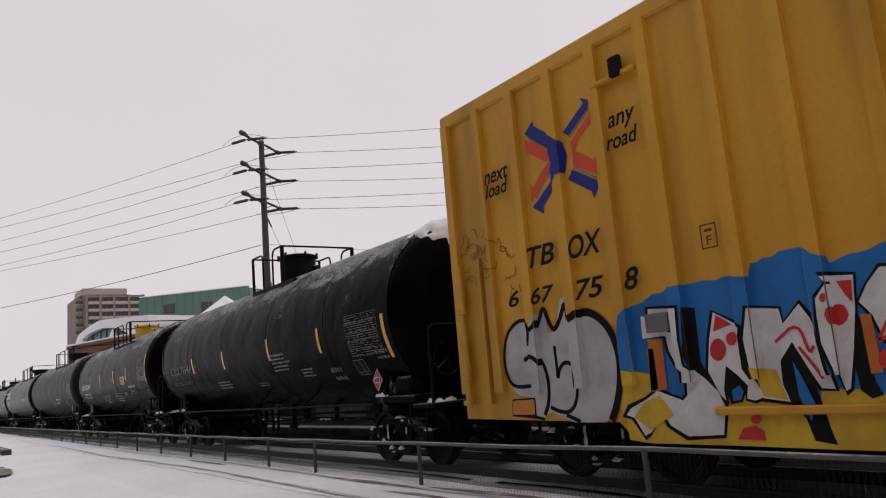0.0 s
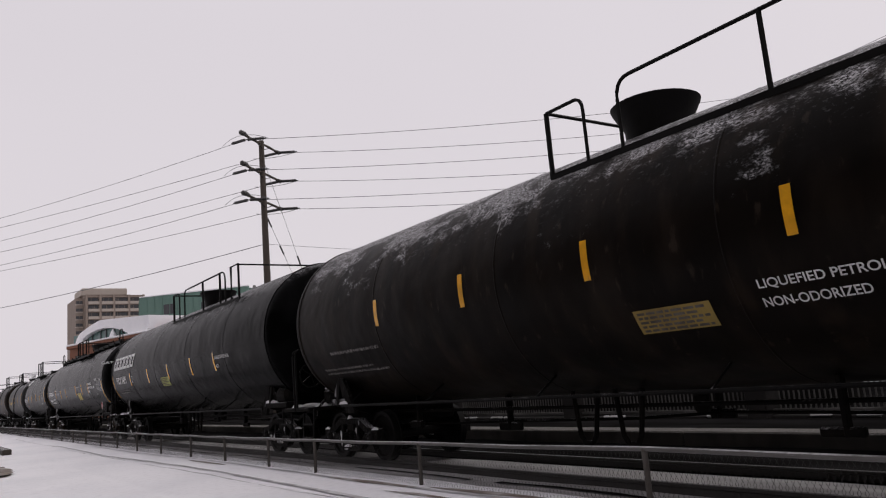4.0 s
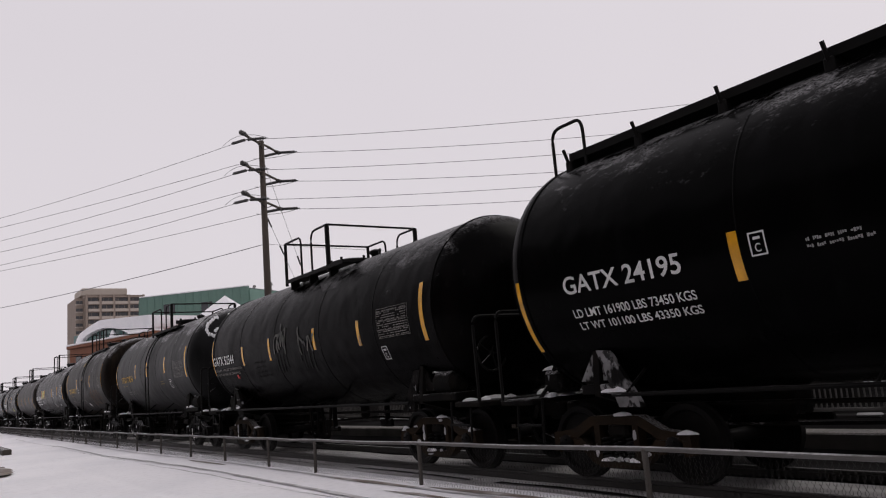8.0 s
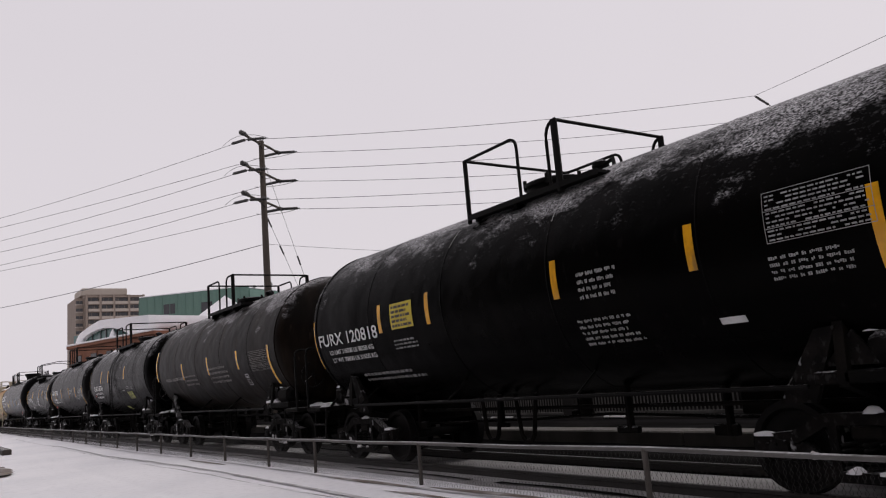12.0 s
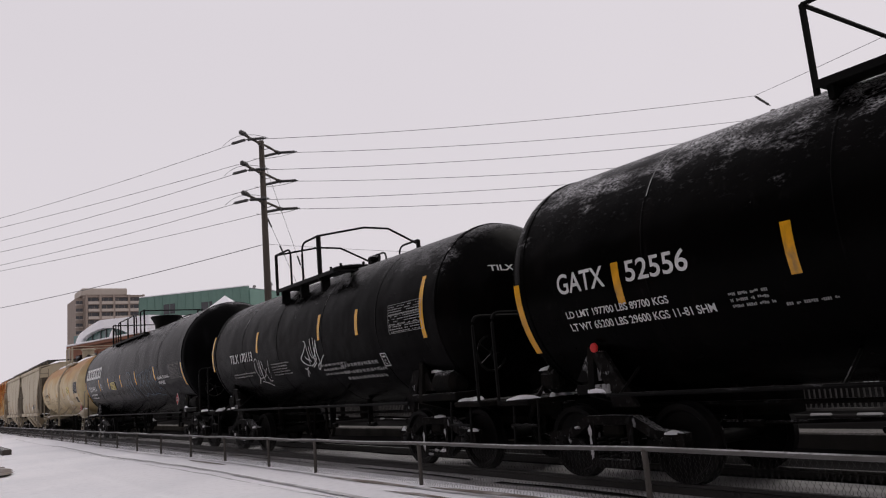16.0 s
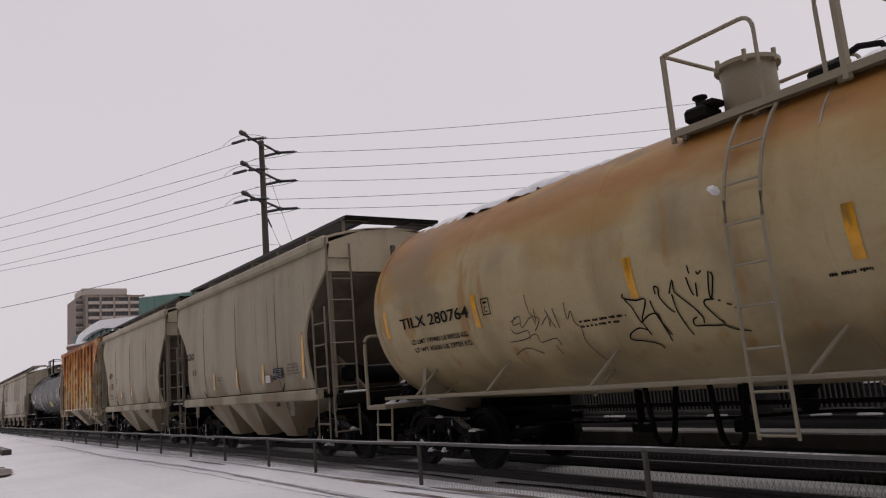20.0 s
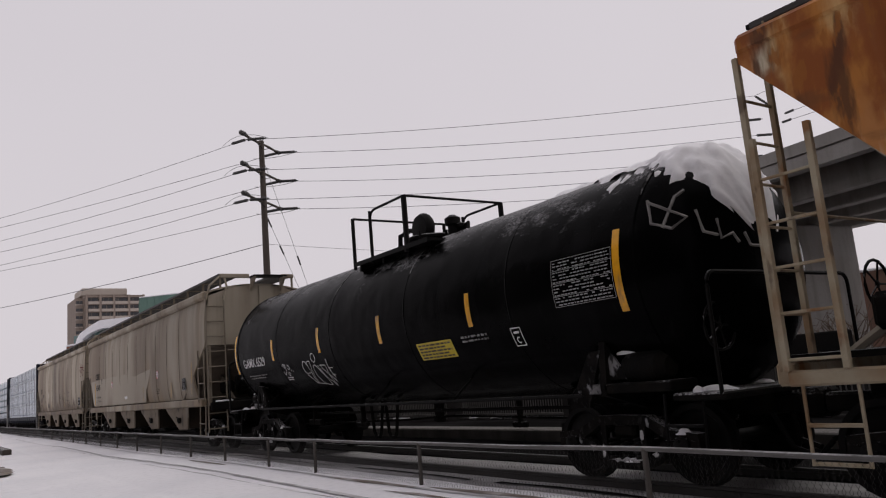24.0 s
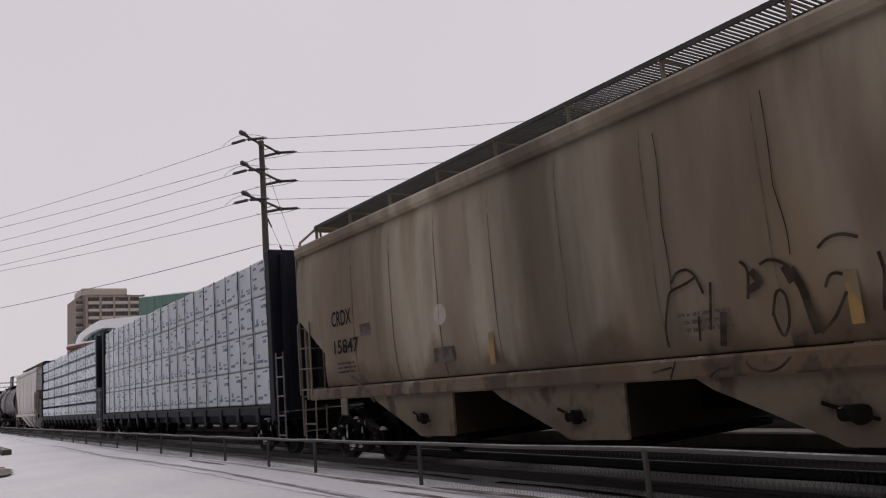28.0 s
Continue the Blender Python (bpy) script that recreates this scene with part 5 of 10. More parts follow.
def plate(car, u0, s0, u1, s1, ink, code="C"):
    s0 = min(s0, s1 - 0.2)
    shape, t = Shape(), 0.016
    c, k = (u0 + u1) / 2, min((u1 - u0) / 2, 0.38 * (s1 - s0))
    u0, u1 = c - k, c + k
    for (a, b, c, d) in ((u0, s0, u1, s0 + t), (u0, s1 - t, u1, s1), (u0, s0, u0 + t, s1), (u1 - t, s0, u1, s1)):
        sheet(car, a, b, c, d, 0.009, shape)
    m, h = (u0 + u1) / 2, s1 - s0
    sheet(car, u0 + 0.05, s1 - h * 0.32, u1 - 0.05, s1 - h * 0.2, 0.009, shape)
    part("stencil_box", shape, INKS[ink], car["ob"], "stencilled clearance box", smooth=0)
    v, f = text_shape(code, h * 0.26, h * 0.36)
    part("letter", Shape().add([skin(car, m - h * 0.13 + x, s0 + h * 0.16 + y, 0.014 if "r" in car else 0.009) for x, y in v], f), INKS[ink], car["ob"], "stencilled letter", smooth=0)


def placard(car, u0, s0, u1, s1, ink):
    mat = SIGN_YELLOW if ink == "white" else INKS[ink]
    s0 = min(s0, s1 - 0.3)
    sign = part("sign", sheet(car, u0, s0, u1, s1, 0.008, nu=2), mat, car["ob"], "yellow warning sign")
    shape, n = Shape(), 5
    for i in range(n):
        z = s0 + (s1 - s0) * (0.08 + 0.18 * i)
        u, end = u0 + 0.05, u1 - 0.05 - 0.12 * (i % 2)
        while u < end - 0.02:
            q = min(end, u + car["rng"].uniform(0.05, 0.16))
            sheet(car, u, z, q, z + (s1 - s0) * 0.1, 0.012, shape)
            u = q + 0.022
    part("sign_print", shape, SOOT, sign, "lines of small print", smooth=0)


def diamond(car, u, s, h):
    """A hazard placard in a holder that hangs upright before the tank's side."""
    x, y, z = skin(car, u, s, 0.05)
    y = min(y, skin(car, u, s + h, 0.03)[1])

    def sheet_of(pts, d):
        return Shape().add([(x + a, y - d, z + b) for a, b in pts], [tuple(range(len(pts)))])

    def rhomb(k):
        return [(-h * 0.9 * k, 0), (0, -h * k), (h * 0.9 * k, 0), (0, h * k)]

    sign = part("hazard_diamond", Shape().plate([(x + a, z + b) for a, b in rhomb(1.0)], y, y + 0.006), WHITE, car["ob"], "red and white hazard diamond", smooth=0)
    part("diamond_field", sheet_of(rhomb(0.92), 0.004), RED, sign, smooth=0)
    part("diamond_print", sheet_of([(-h * 0.46, -h * 0.26), (h * 0.46, -h * 0.26), (h * 0.46, h * 0.26), (-h * 0.46, h * 0.26)], 0.008), WHITE, sign, smooth=0)
    for k in range(4):
        q = h * (-0.37 + 0.2 * k)
        part("diamond_digit", sheet_of([(q, -h * 0.17), (q + h * 0.13, -h * 0.17), (q + h * 0.13, h * 0.17), (q, h * 0.17)], 0.011), INK, sign, smooth=0)
    part("placard_holder", Shape().box(x - h * 0.1, x + h * 0.1, y + 0.006, y + 0.03, z - h * 0.5, z + h * 0.5), STEEL_DARK, sign, smooth=0)


def panel(car, u0, s0, u1, s1):
    """A black panel in a thin white border with a bar across."""
    t = 0.014
    sign = part("stencil_panel", sheet(car, u0, s0, u1, s1, 0.006), INK, car["ob"], "black panel with a white border", smooth=0)
    m = u0 + 0.55 * (u1 - u0)
    for a, b, c, d in ((u0, s0, u1, s0 + t), (u0, s1 - t, u1, s1), (u0, s0, u0 + t, s1), (u1 - t, s0, u1, s1), (m, s0, m + t, s1), (u0, s0 + 0.06, u1, s0 + 0.06 + t)):
        part("panel_border", sheet(car, a, b, c, d, 0.011), GREY_INK, sign, smooth=0)


def reflector(car, u, s):
    part("red_reflector", Shape().lathe([(0.02, 0.0), (0.055, 0.004), (0.06, 0.02), (0.06, 0.03)], 14, "y", skin(car, u, s, 0.09)), RED, car["ob"], "small round red reflector")


def patch(car, u0, s0, u1, s1, ink):
    if ink == "disc":
        c, rx, rz = (u0 + u1) / 2, (u1 - u0) / 2, (s1 - s0) / 2
        if abs(rx / max(rz, 0.01) - 1) < 0.8 and rz > 0.1 and car.get("rounds"):
            ring = [(c + rz * math.cos(k * math.tau / 24), (s0 + s1) / 2 + rz * math.sin(k * math.tau / 24)) for k in range(24)]
            disc = part("round_emblem", Shape().add([skin(car, x, z, 0.008) for x, z in ring], [tuple(range(24))]), WHITE, car["ob"], "round white emblem", smooth=0)
            sh = Shape()
            for k in range(24):
                a, b = ring[k], ring[(k + 1) % 24]
                q = [(c + (x - c) * f, (s0 + s1) / 2 + (z - (s0 + s1) / 2) * f) for (x, z), f in ((a, 1), (b, 1), (b, 0.84), (a, 0.84))]
                sh.add([skin(car, x, z, 0.012) for x, z in q], [(0, 1, 2, 3)])
            part("emblem_ring", sh, RED if rz > 0.12 else SOOT, disc, smooth=0)
            sh = Shape()
            mz = (s0 + s1) / 2
            for sg in (-1, 1):
                sh.add([skin(car, c + a, mz + b, 0.013) for a, b in ((-0.5 * rz, -0.55 * rz * sg), (-0.4 * rz, -0.62 * rz * sg), (0.5 * rz, 0.5 * rz * sg), (0.4 * rz, 0.6 * rz * sg))], [(0, 1, 2, 3)])
            part("emblem_cross", sh, INK, disc, smooth=0)
            return
    part("painted_patch", sheet(car, u0, s0, u1, s1, 0.007), INKS[ink], car["ob"], "painted patch on the side", smooth=0)


def spray(car, strokes, width, ink, off=0.013):
    """Freehand spray-can strokes, each smoothed through its points."""
    for k, pts in enumerate(strokes):
        m = len(pts) - 1
        line = []
        for i in range(m):
            p = [Vector(pts[max(0, min(m, i + d))]) for d in (-1, 0, 1, 2)]
            for q in range(4):
                t = q / 4
                line.append(tuple(0.5 * (2 * p[1] + (p[2] - p[0]) * t + (2 * p[0] - 5 * p[1] + 4 * p[2] - p[3]) * t * t + (3 * p[1] - p[0] - 3 * p[2] + p[3]) * t ** 3)))
        line.append(pts[-1])
        ribbon(car, "spray_stroke", line, width, INKS[ink], off + 0.0006 * (k % 5), False, "spray-painted stroke of a tag")


def scrawl(car, u0, s0, u1, s1, ink, width=0.0085, strokes=None):
    """A quick spray-can tag: upright zigzag and looping strokes side by side."""
    rng = car["rng"]
    s0 = min(s0, s1 - 0.35)
    w, h = u1 - u0, s1 - s0
    n = strokes or max(5, min(16, int(w / (0.15 * h + 0.06))))
    for i in range(n):
        cx, rx = u0 + w * (i + 0.5) / n, w / n * rng.uniform(0.9, 1.5)
        top, low = rng.uniform(0.3, 0.52), -rng.uniform(0.25, 0.52)
        kind = rng.choice("znznlo")
        if kind == "z":
            ctrl = [(-0.6, top), (0.5, top * 0.8), (-0.5, low * 0.2), (0.4, low * 0.3), (-0.3, low), (0.9, low * 0.8)]
        elif kind == "n":
            ctrl = [(-0.5, low), (-0.4, top), (-0.1, 0.0), (0.1, low * 0.6), (0.5, top), (0.6, low * 1.1)]
        elif kind == "l":
            ctrl = [(-0.1, top), (-0.3, 0.0), (-0.2, low), (0.3, low * 0.9), (0.9, low * 0.4)]
        elif kind == "o":
            ctrl = [(0.3, top * 0.7), (-0.3, top * 0.6), (-0.5, 0.0), (-0.2, low * 0.8), (0.4, low * 0.6), (0.5, 0.1), (0.1, top * 0.9)]
        else:
            ctrl = [(0.6, top), (-0.3, top * 0.9), (-0.4, top * 0.3), (0.4, 0.0), (0.5, low * 0.6), (-0.6, low)]
        ctrl = [(cx + rx * (x + rng.uniform(-0.15, 0.15)) + 0.12 * h * y, (s0 + s1) / 2 + h * (y + rng.uniform(-0.05, 0.05))) for x, y in ctrl]
        pts = []
        for k in range(len(ctrl) - 1):
            p = [Vector(ctrl[max(0, min(len(ctrl) - 1, k + d))]) for d in (-1, 0, 1, 2)]
            for q in range(5):
                t = q / 5
                pts.append(0.5 * (2 * p[1] + (p[2] - p[0]) * t + (2 * p[0] - 5 * p[1] + 4 * p[2] - p[3]) * t * t + (3 * p[1] - p[0] - 3 * p[2] + p[3]) * t ** 3))
        pts.append(Vector(ctrl[-1]))
        shape, prev, m = Shape(), None, len(pts) - 1
        off = 0.013 + 0.001 * (i % 3)
        for k in range(m + 1):
            d = (pts[min(k + 1, m)] - pts[max(k - 1, 0)]).normalized()
            q = Vector((-d.y, d.x)) * width * (0.75 + 0.5 * math.sin(k * 0.7 + i) ** 2)
            pair = (skin(car, pts[k].x + q.x, pts[k].y + q.y, off), skin(car, pts[k].x - q.x, pts[k].y - q.y, off))
            if prev:
                shape.add([*prev, pair[1], pair[0]], [(0, 1, 2, 3)])
            prev = pair
        part("spray_stroke", shape, INKS[ink], car["ob"], "spray-painted stroke of a tag", smooth=0)


# ---- tank cars ----
def tank_car(label, left, right, r, zc, paint=None, platform=None, long=False, top_walk=False, frame=None, ladder=True, rings=(), snow_cap=False, dome="round", rusty=False, gear=None, dome_paint=None, posts=(), tail=None, crook=False, manway_at=None, ridge=(), rail_y=1.1, fat_post=True, lid=0.52):
    paint = paint or BLACK
    frame = frame or STEEL_DARK
    half = (right - left) / 2
    car = new_car("tank_car", label, "tank car", (left + right) / 2, half, r=r, zc=zc, head=0.8)
    ob, rng = car["ob"], car["rng"]
    seam = half + 0.1
    prof = []
    for i in range(9):
        a = math.pi / 2 * i / 8
        prof.append((max(0.03, r * math.sin(a)), -seam - car["head"] * math.cos(a)))
    xs = [-seam + 0.002 + (2 * seam - 0.004) * i / 10 for i in range(11)]
    prof += [(r, x) for x in xs]
    for i in range(8, -1, -1):
        a = math.pi / 2 * i / 8
        prof.append((max(0.03, r * math.sin(a)), seam + car["head"] * math.cos(a)))
    part("tank_shell", Shape().lathe(prof, 56, "x", (0, 0, zc)), paint, ob, smooth=50)
    # weld rings: the seams of the courses
    for x in rings or [-half * 0.62, -half * 0.2, half * 0.24, half * 0.66]:
        part("weld_ring", Shape().lathe([(r - 0.01, x - 0.03), (r + 0.005, x - 0.012), (r + 0.005, x + 0.012), (r - 0.01, x + 0.03)], 56, "x", (0, 0, zc)), paint, ob, smooth=50)
    # frost caught along two of the seams
    for x in rng.sample(list(rings or [-half * 0.62, -half * 0.2, half * 0.24, half * 0.66]), 2):
        s0, s1 = r * rng.uniform(0.35, 0.6), r * rng.uniform(1.0, 1.25)
        part("frost_line", sheet(car, x + 0.012, s0, x + 0.03, s1, 0.006), TABLE_INK, ob, "thin line of frost along a seam")
    for sg in (-1, 1):
        x = sg * (half + 0.08)
        part("head_seam", Shape().lathe([(r - 0.01, x - 0.05), (r + 0.014, x - 0.03), (r + 0.014, x + 0.03), (r - 0.01, x + 0.05)], 56, "x", (0, 0, zc)), paint, ob, smooth=50)
    top = zc + r
    # platform with its railing round the manway: a hoop each side of a gap, on both sides
    p0, gap0, gap1, p1, zb, zt = platform or (-1.4, -0.5, 0.1, 0.9, top - 0.1, top + 0.8)
    yo, rr = rail_y, 0.024
    yw = yo - 0.14
    end = tail + 0.7 if tail else p1 + 0.7
    for sg in (-1, 1):
        deck = Shape().box(p0, end, sg * yw - 0.16, sg * yw + 0.16, zb - 0.02, zb + 0.02)
        for k in range(int((end - p0) / 0.12)):
            deck.box(p0 + 0.02 + k * 0.12, p0 + 0.07 + k * 0.12, sg * yw - 0.16, sg * yw + 0.16, zb + 0.02, zb + 0.035)
        deck.box(p0, end, sg * yw - 0.18, sg * yw - 0.155, zb - 0.05, zb + 0.03)
        part("platform", deck, frame, ob, smooth=0)
        for x in (p0 + 0.1, (p0 + p1) / 2, p1 - 0.1):
            yk = sg * (yw - 0.02)
            zk = zc + math.sqrt(max(0.05, r * r - yk * yk)) - 0.03
            part("platform_bracket", Shape().box(x - 0.03, x + 0.03, min(yk - 0.1, yk + 0.1), max(yk - 0.1, yk + 0.1), min(zk, zb - 0.08), zb - 0.02), frame, ob, smooth=0)
    for x in (p0, end - 0.3):
        part("end_walk", Shape().box(x, x + 0.25, -yw + 0.16, -0.25, zb + 0.0, zb + 0.04).box(x, x + 0.25, 0.25, yw - 0.16, zb, zb + 0.04), frame, ob, smooth=0)

    def bar(pts, rad=rr):
        part("handrail", Shape().tube(pts, rad, 6), frame, ob)

    for y in (-yo, yo):
        bar([(p0, y, zb - 0.1), (p0, y, zt)], 0.036)
        if gap0 is not None:
            bar([(p0, y, zt), (gap0 - 0.16, y, zt), *arc((gap0 - 0.16, y, zt), (gap0, y, zt - 0.18), (gap0, y, zt))[1:], (gap0, y, zb)])
        bar([(gap1, y, zb), (gap1, y, zt - 0.25), *arc((gap1, y, zt - 0.25), (gap1 + 0.22, y, zt), (gap1, y, zt))[1:], (p1, y, zt)])
        if posts:
            for x in posts:
                bar([(x, y, zb - 0.08), (x, y, zt)], 0.032)
        if tail:
            # the run beyond the valves ends in a rounded hoop, another starts after a gap
            bar([(p1, y, zt), *arc((p1, y, zt), (p1 + 0.3, y, zt - 0.25), (p1 + 0.3, y, zt))[1:], (p1 + 0.3, y, zb)])
            if tail > p1 + 0.4:
                bar([(tail, y, zb - 0.05), (tail, y, zt + 0.02), (tail + 0.6, y, zt + 0.02), (tail + 0.6, y, zb - 0.05)], 0.034)
        else:
            bar([(p1, y, zb - 0.1), (p1, y, zt)], 0.05 if fat_post else 0.03)
    for x in (p0, tail + 0.6) if tail and tail > p1 + 0.4 else (p0,) if tail else (p0, p1):
        if crook:
            bar([(x, -yo, zt), (x + 0.3, -0.3, zt + 0.16), (x + 0.3, 0.3, zt + 0.16), (x, yo, zt - 0.1)])
        else:
            bar([(x, -yo, zt), (x, yo, zt)])
    mid = manway_at if manway_at is not None else 0.1
    # manway, valves
    dp = dome_paint or frame
    if dome == "bowl":
        part("valve_housing", Shape().lathe([(0.42, top - 0.15), (0.44, top + 0.12), (0.58, top + 0.38), (0.6, top + 0.44), (0.56, top + 0.46), (0.5, top + 0.40), (0.2, top + 0.38)], 28, at=(mid, 0, 0)), dp, ob, "bowl-shaped valve housing")
    else:
        hgt = 0.55 if dome == "tall" else 0.38 if dome_paint else 0.06
        part("manway", Shape().lathe([(lid - 0.06, top - 0.15), (lid - 0.06, top + hgt), (lid, top + hgt + 0.01), (lid, top + hgt + 0.06), (lid - 0.07, top + hgt + 0.09), (0.1, top + hgt + 0.11)], 28, at=(mid, 0, 0)), dp, ob, "manway with a bolted lid")
        for k in range(6):
            a = k * math.tau / 6
            part("eye_bolt", Shape().lathe([(0.03, top + hgt - 0.02), (0.03, top + hgt + 0.13)], 6, at=(mid + (lid - 0.02) * math.cos(a), (lid - 0.02) * math.sin(a), 0)), frame, ob)
        part("vent_valve", Shape().lathe([(0.09, top - 0.1), (0.09, top + 0.14), (0.13, top + 0.16), (0.13, top + 0.22), (0.05, top + 0.26)], 14, at=(mid + 0.85, 0.1, 0)), dp, ob)
        part("valve_lever", Shape().tube([(mid + 0.85, 0.1, top + 0.16), (mid + 1.15, 0.05, top + 0.2), (mid + 1.2, 0.0, top + 0.06)], 0.03, 6), frame, ob)
    if top_walk:
        for a, b in ((-half + 0.2, p0), (p1, half - 0.2)):
            part("top_walkway", Shape().box(a, b, -0.75, -0.45, top - 0.06, top - 0.02).box(a, b, -0.76, -0.72, top - 0.06, top + 0.05), frame, ob, smooth=0)
            n = int((b - a) / 1.2)
            for k in range(n + 1):
                x = a + (b - a) * k / n
                part("walkway_bracket", Shape().box(x - 0.06, x + 0.06, -0.8, -0.45, top - 0.3, top - 0.05, 0.02).tube([(x, -0.78, top - 0.1), (x, -0.86, top + 0.1)], 0.025, 5), frame, ob, smooth=0)
        for x in (-half - 0.1, half + 0.1):
            for y in (-0.75, 0.75):
                xx, x2 = x, x - math.copysign(0.6, x)
                bar([(xx, y, top - 0.2), (xx, y, top + 0.3), *arc((xx, y, top + 0.3), (xx - math.copysign(0.18, x), y, top + 0.48), (xx, y, top + 0.48))[1:], (x2 + math.copysign(0.12, x), y, top + 0.48), *arc((x2 + math.copysign(0.12, x), y, top + 0.48), (x2, y, top + 0.26), (x2, y, top + 0.48))[1:], (x2, y, top - 0.2)])
    if ladder:
        u = (gap0 + gap1) / 2 - 0.4
        for du in (-0.2, 0.2):
            pts = [(u + du, -(r + 0.07) * math.cos(a), zc + (r + 0.07) * math.sin(a)) for a in (radians(58 - 8 * k) for k in range(8))]
            pts += [(u + du, -(r + 0.07), zc - 0.2), (u + du, -(r + 0.04), 0.62)]
            part("ladder_stile", Shape().tube(pts, 0.02, 5), frame, ob)
        for k in range(9):
            z = 0.66 + k * 0.4
            a = math.asin(max(-1, min(1, (z - zc) / (r + 0.07))))
            y = -(r + 0.05) if z < zc else -(r + 0.07) * math.cos(a)
            part("ladder_rung", Shape().tube([(u - 0.2, y, z), (u + 0.2, y, z)], 0.014, 5), frame, ob)
    # underframe
    tx = half - 0.75
    for sg in (-1, 1):
        e = sg * (half + 0.75)
        a, b = sorted((sg * (half - 2.6), e))
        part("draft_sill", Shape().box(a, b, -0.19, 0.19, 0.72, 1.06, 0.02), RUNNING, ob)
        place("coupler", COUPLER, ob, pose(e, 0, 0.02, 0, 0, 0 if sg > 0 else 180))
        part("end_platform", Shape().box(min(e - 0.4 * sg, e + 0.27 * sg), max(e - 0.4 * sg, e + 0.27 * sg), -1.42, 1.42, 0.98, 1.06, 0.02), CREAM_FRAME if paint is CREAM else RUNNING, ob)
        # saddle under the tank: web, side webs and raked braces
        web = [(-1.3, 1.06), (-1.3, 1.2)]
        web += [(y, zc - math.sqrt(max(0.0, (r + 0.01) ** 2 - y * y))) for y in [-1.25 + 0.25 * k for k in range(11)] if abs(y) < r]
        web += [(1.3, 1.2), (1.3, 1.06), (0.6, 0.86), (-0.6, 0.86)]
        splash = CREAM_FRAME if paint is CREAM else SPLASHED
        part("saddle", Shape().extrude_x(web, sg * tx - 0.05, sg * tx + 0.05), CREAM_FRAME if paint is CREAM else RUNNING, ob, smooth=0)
        rime = CREAM_FRAME if paint is CREAM else FROSTED if sg < 0 or rng.random() < 0.4 else SPLASHED
        zk = 1.56 + (zc - r - 1.03) * 0.6
        for yy in () if paint is CREAM else (-1.2, 1.2):
            part("saddle_brace", Shape().plate([(sg * (tx + 0.10), zk), (sg * (tx + 0.33), 1.24), (sg * (tx - 0.2), 1.24)], yy - 0.02, yy + 0.02), rime, ob, smooth=0)
            part("saddle_foot", Shape().box(min(sg * (tx - 0.28), sg * (tx + 0.28)), max(sg * (tx - 0.28), sg * (tx + 0.28)), yy - 0.09, yy + 0.03, 1.08, 1.2, 0.012), rime, ob)
            part("slant_beam", Shape().plate([(sg * (tx - 0.02), zk + 0.05), (sg * (tx - 0.22), zk + 0.03), (sg * (tx - 0.66), 0.92), (sg * (tx - 0.30), 0.92)], yy - 0.07, yy + 0.0), rime if sg < 0 and rng.random() < 0.4 else splash, ob, smooth=0)
        for q in range(5):
            place("snow_lump", rng.choice(LUMPS), ob, pose(e - sg * rng.uniform(0.05, 0.38), rng.uniform(-1.3, -0.4) if q < 4 else rng.uniform(0, 1), 1.058, 0, 0, rng.uniform(0, 360)), "snow on the end platform")
        if rng.random() < 0.7:
            place("snow_lump", LUMPS[3], ob, pose(sg * (tx - rng.uniform(0.0, 0.2)), -1.22, 1.1 if sg < 0 else 1.2, 0, 0, rng.uniform(-20, 20)), "snow lodged on the saddle")
        # end rail, grab irons, step
        x = e + 0.22 * sg
        bar([(x, -1.4, 1.02), (x, -1.4, 2.15), *arc((x, -1.4, 2.15), (x, -1.25, 2.3), (x, -1.4, 2.3))[1:], (x, 1.25, 2.3), *arc((x, 1.25, 2.3), (x, 1.4, 2.15), (x, 1.4, 2.3))[1:], (x, 1.4, 1.02)], 0.032 if paint is CREAM else 0.024)
        for zz in (0.45, 0.72):
            bar([(e - 0.55 * sg, -1.4, zz), (e - 0.05 * sg, -1.4, zz)], 0.02)
        for q in (0.05, 0.55):
            bar([(e - q * sg, -1.4, 0.42), (e - q * sg, -1.36, 1.06)], 0.018)
        add_truck(car, sg * tx, car["start"], rusty)
        part("hose", Shape().tube([(e + 0.1 * sg, -0.4, 0.75), (e + 0.3 * sg, -0.42, 0.4), (e + 0.5 * sg, -0.3, 0.3), (e + 0.62 * sg, -0.2, 0.45)], 0.03, 6), STEEL_DARK, ob, "rubber brake hose")
    if paint is CREAM:
        part("side_rail", Shape().box(-half - 0.2, half - 0.44, -1.5, -1.2, 1.14, 1.19, 0.01), frame, ob, "pale running board along the side")
        for x in (-5.6, -3.73, -1.67, 1.1, 3.55, 5.6):
            part("board_strut", Shape().tube([(x, -1.46, 1.17), (x + 0.3, -1.2, zc - math.sqrt(r * r - 1.44) + 0.02)], 0.026, 6), frame, ob)
    else:
        part("side_rail", Shape().tube([(-tx + 0.3, -1.36, 1.07), (tx - 0.3, -1.36, 1.07)], 0.026, 6), frame, ob)
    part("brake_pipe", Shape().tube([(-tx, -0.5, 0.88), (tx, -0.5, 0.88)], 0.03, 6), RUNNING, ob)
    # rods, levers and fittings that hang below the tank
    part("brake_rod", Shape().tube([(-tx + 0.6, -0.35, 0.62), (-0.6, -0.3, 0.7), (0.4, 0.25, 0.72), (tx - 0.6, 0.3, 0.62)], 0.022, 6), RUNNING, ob)
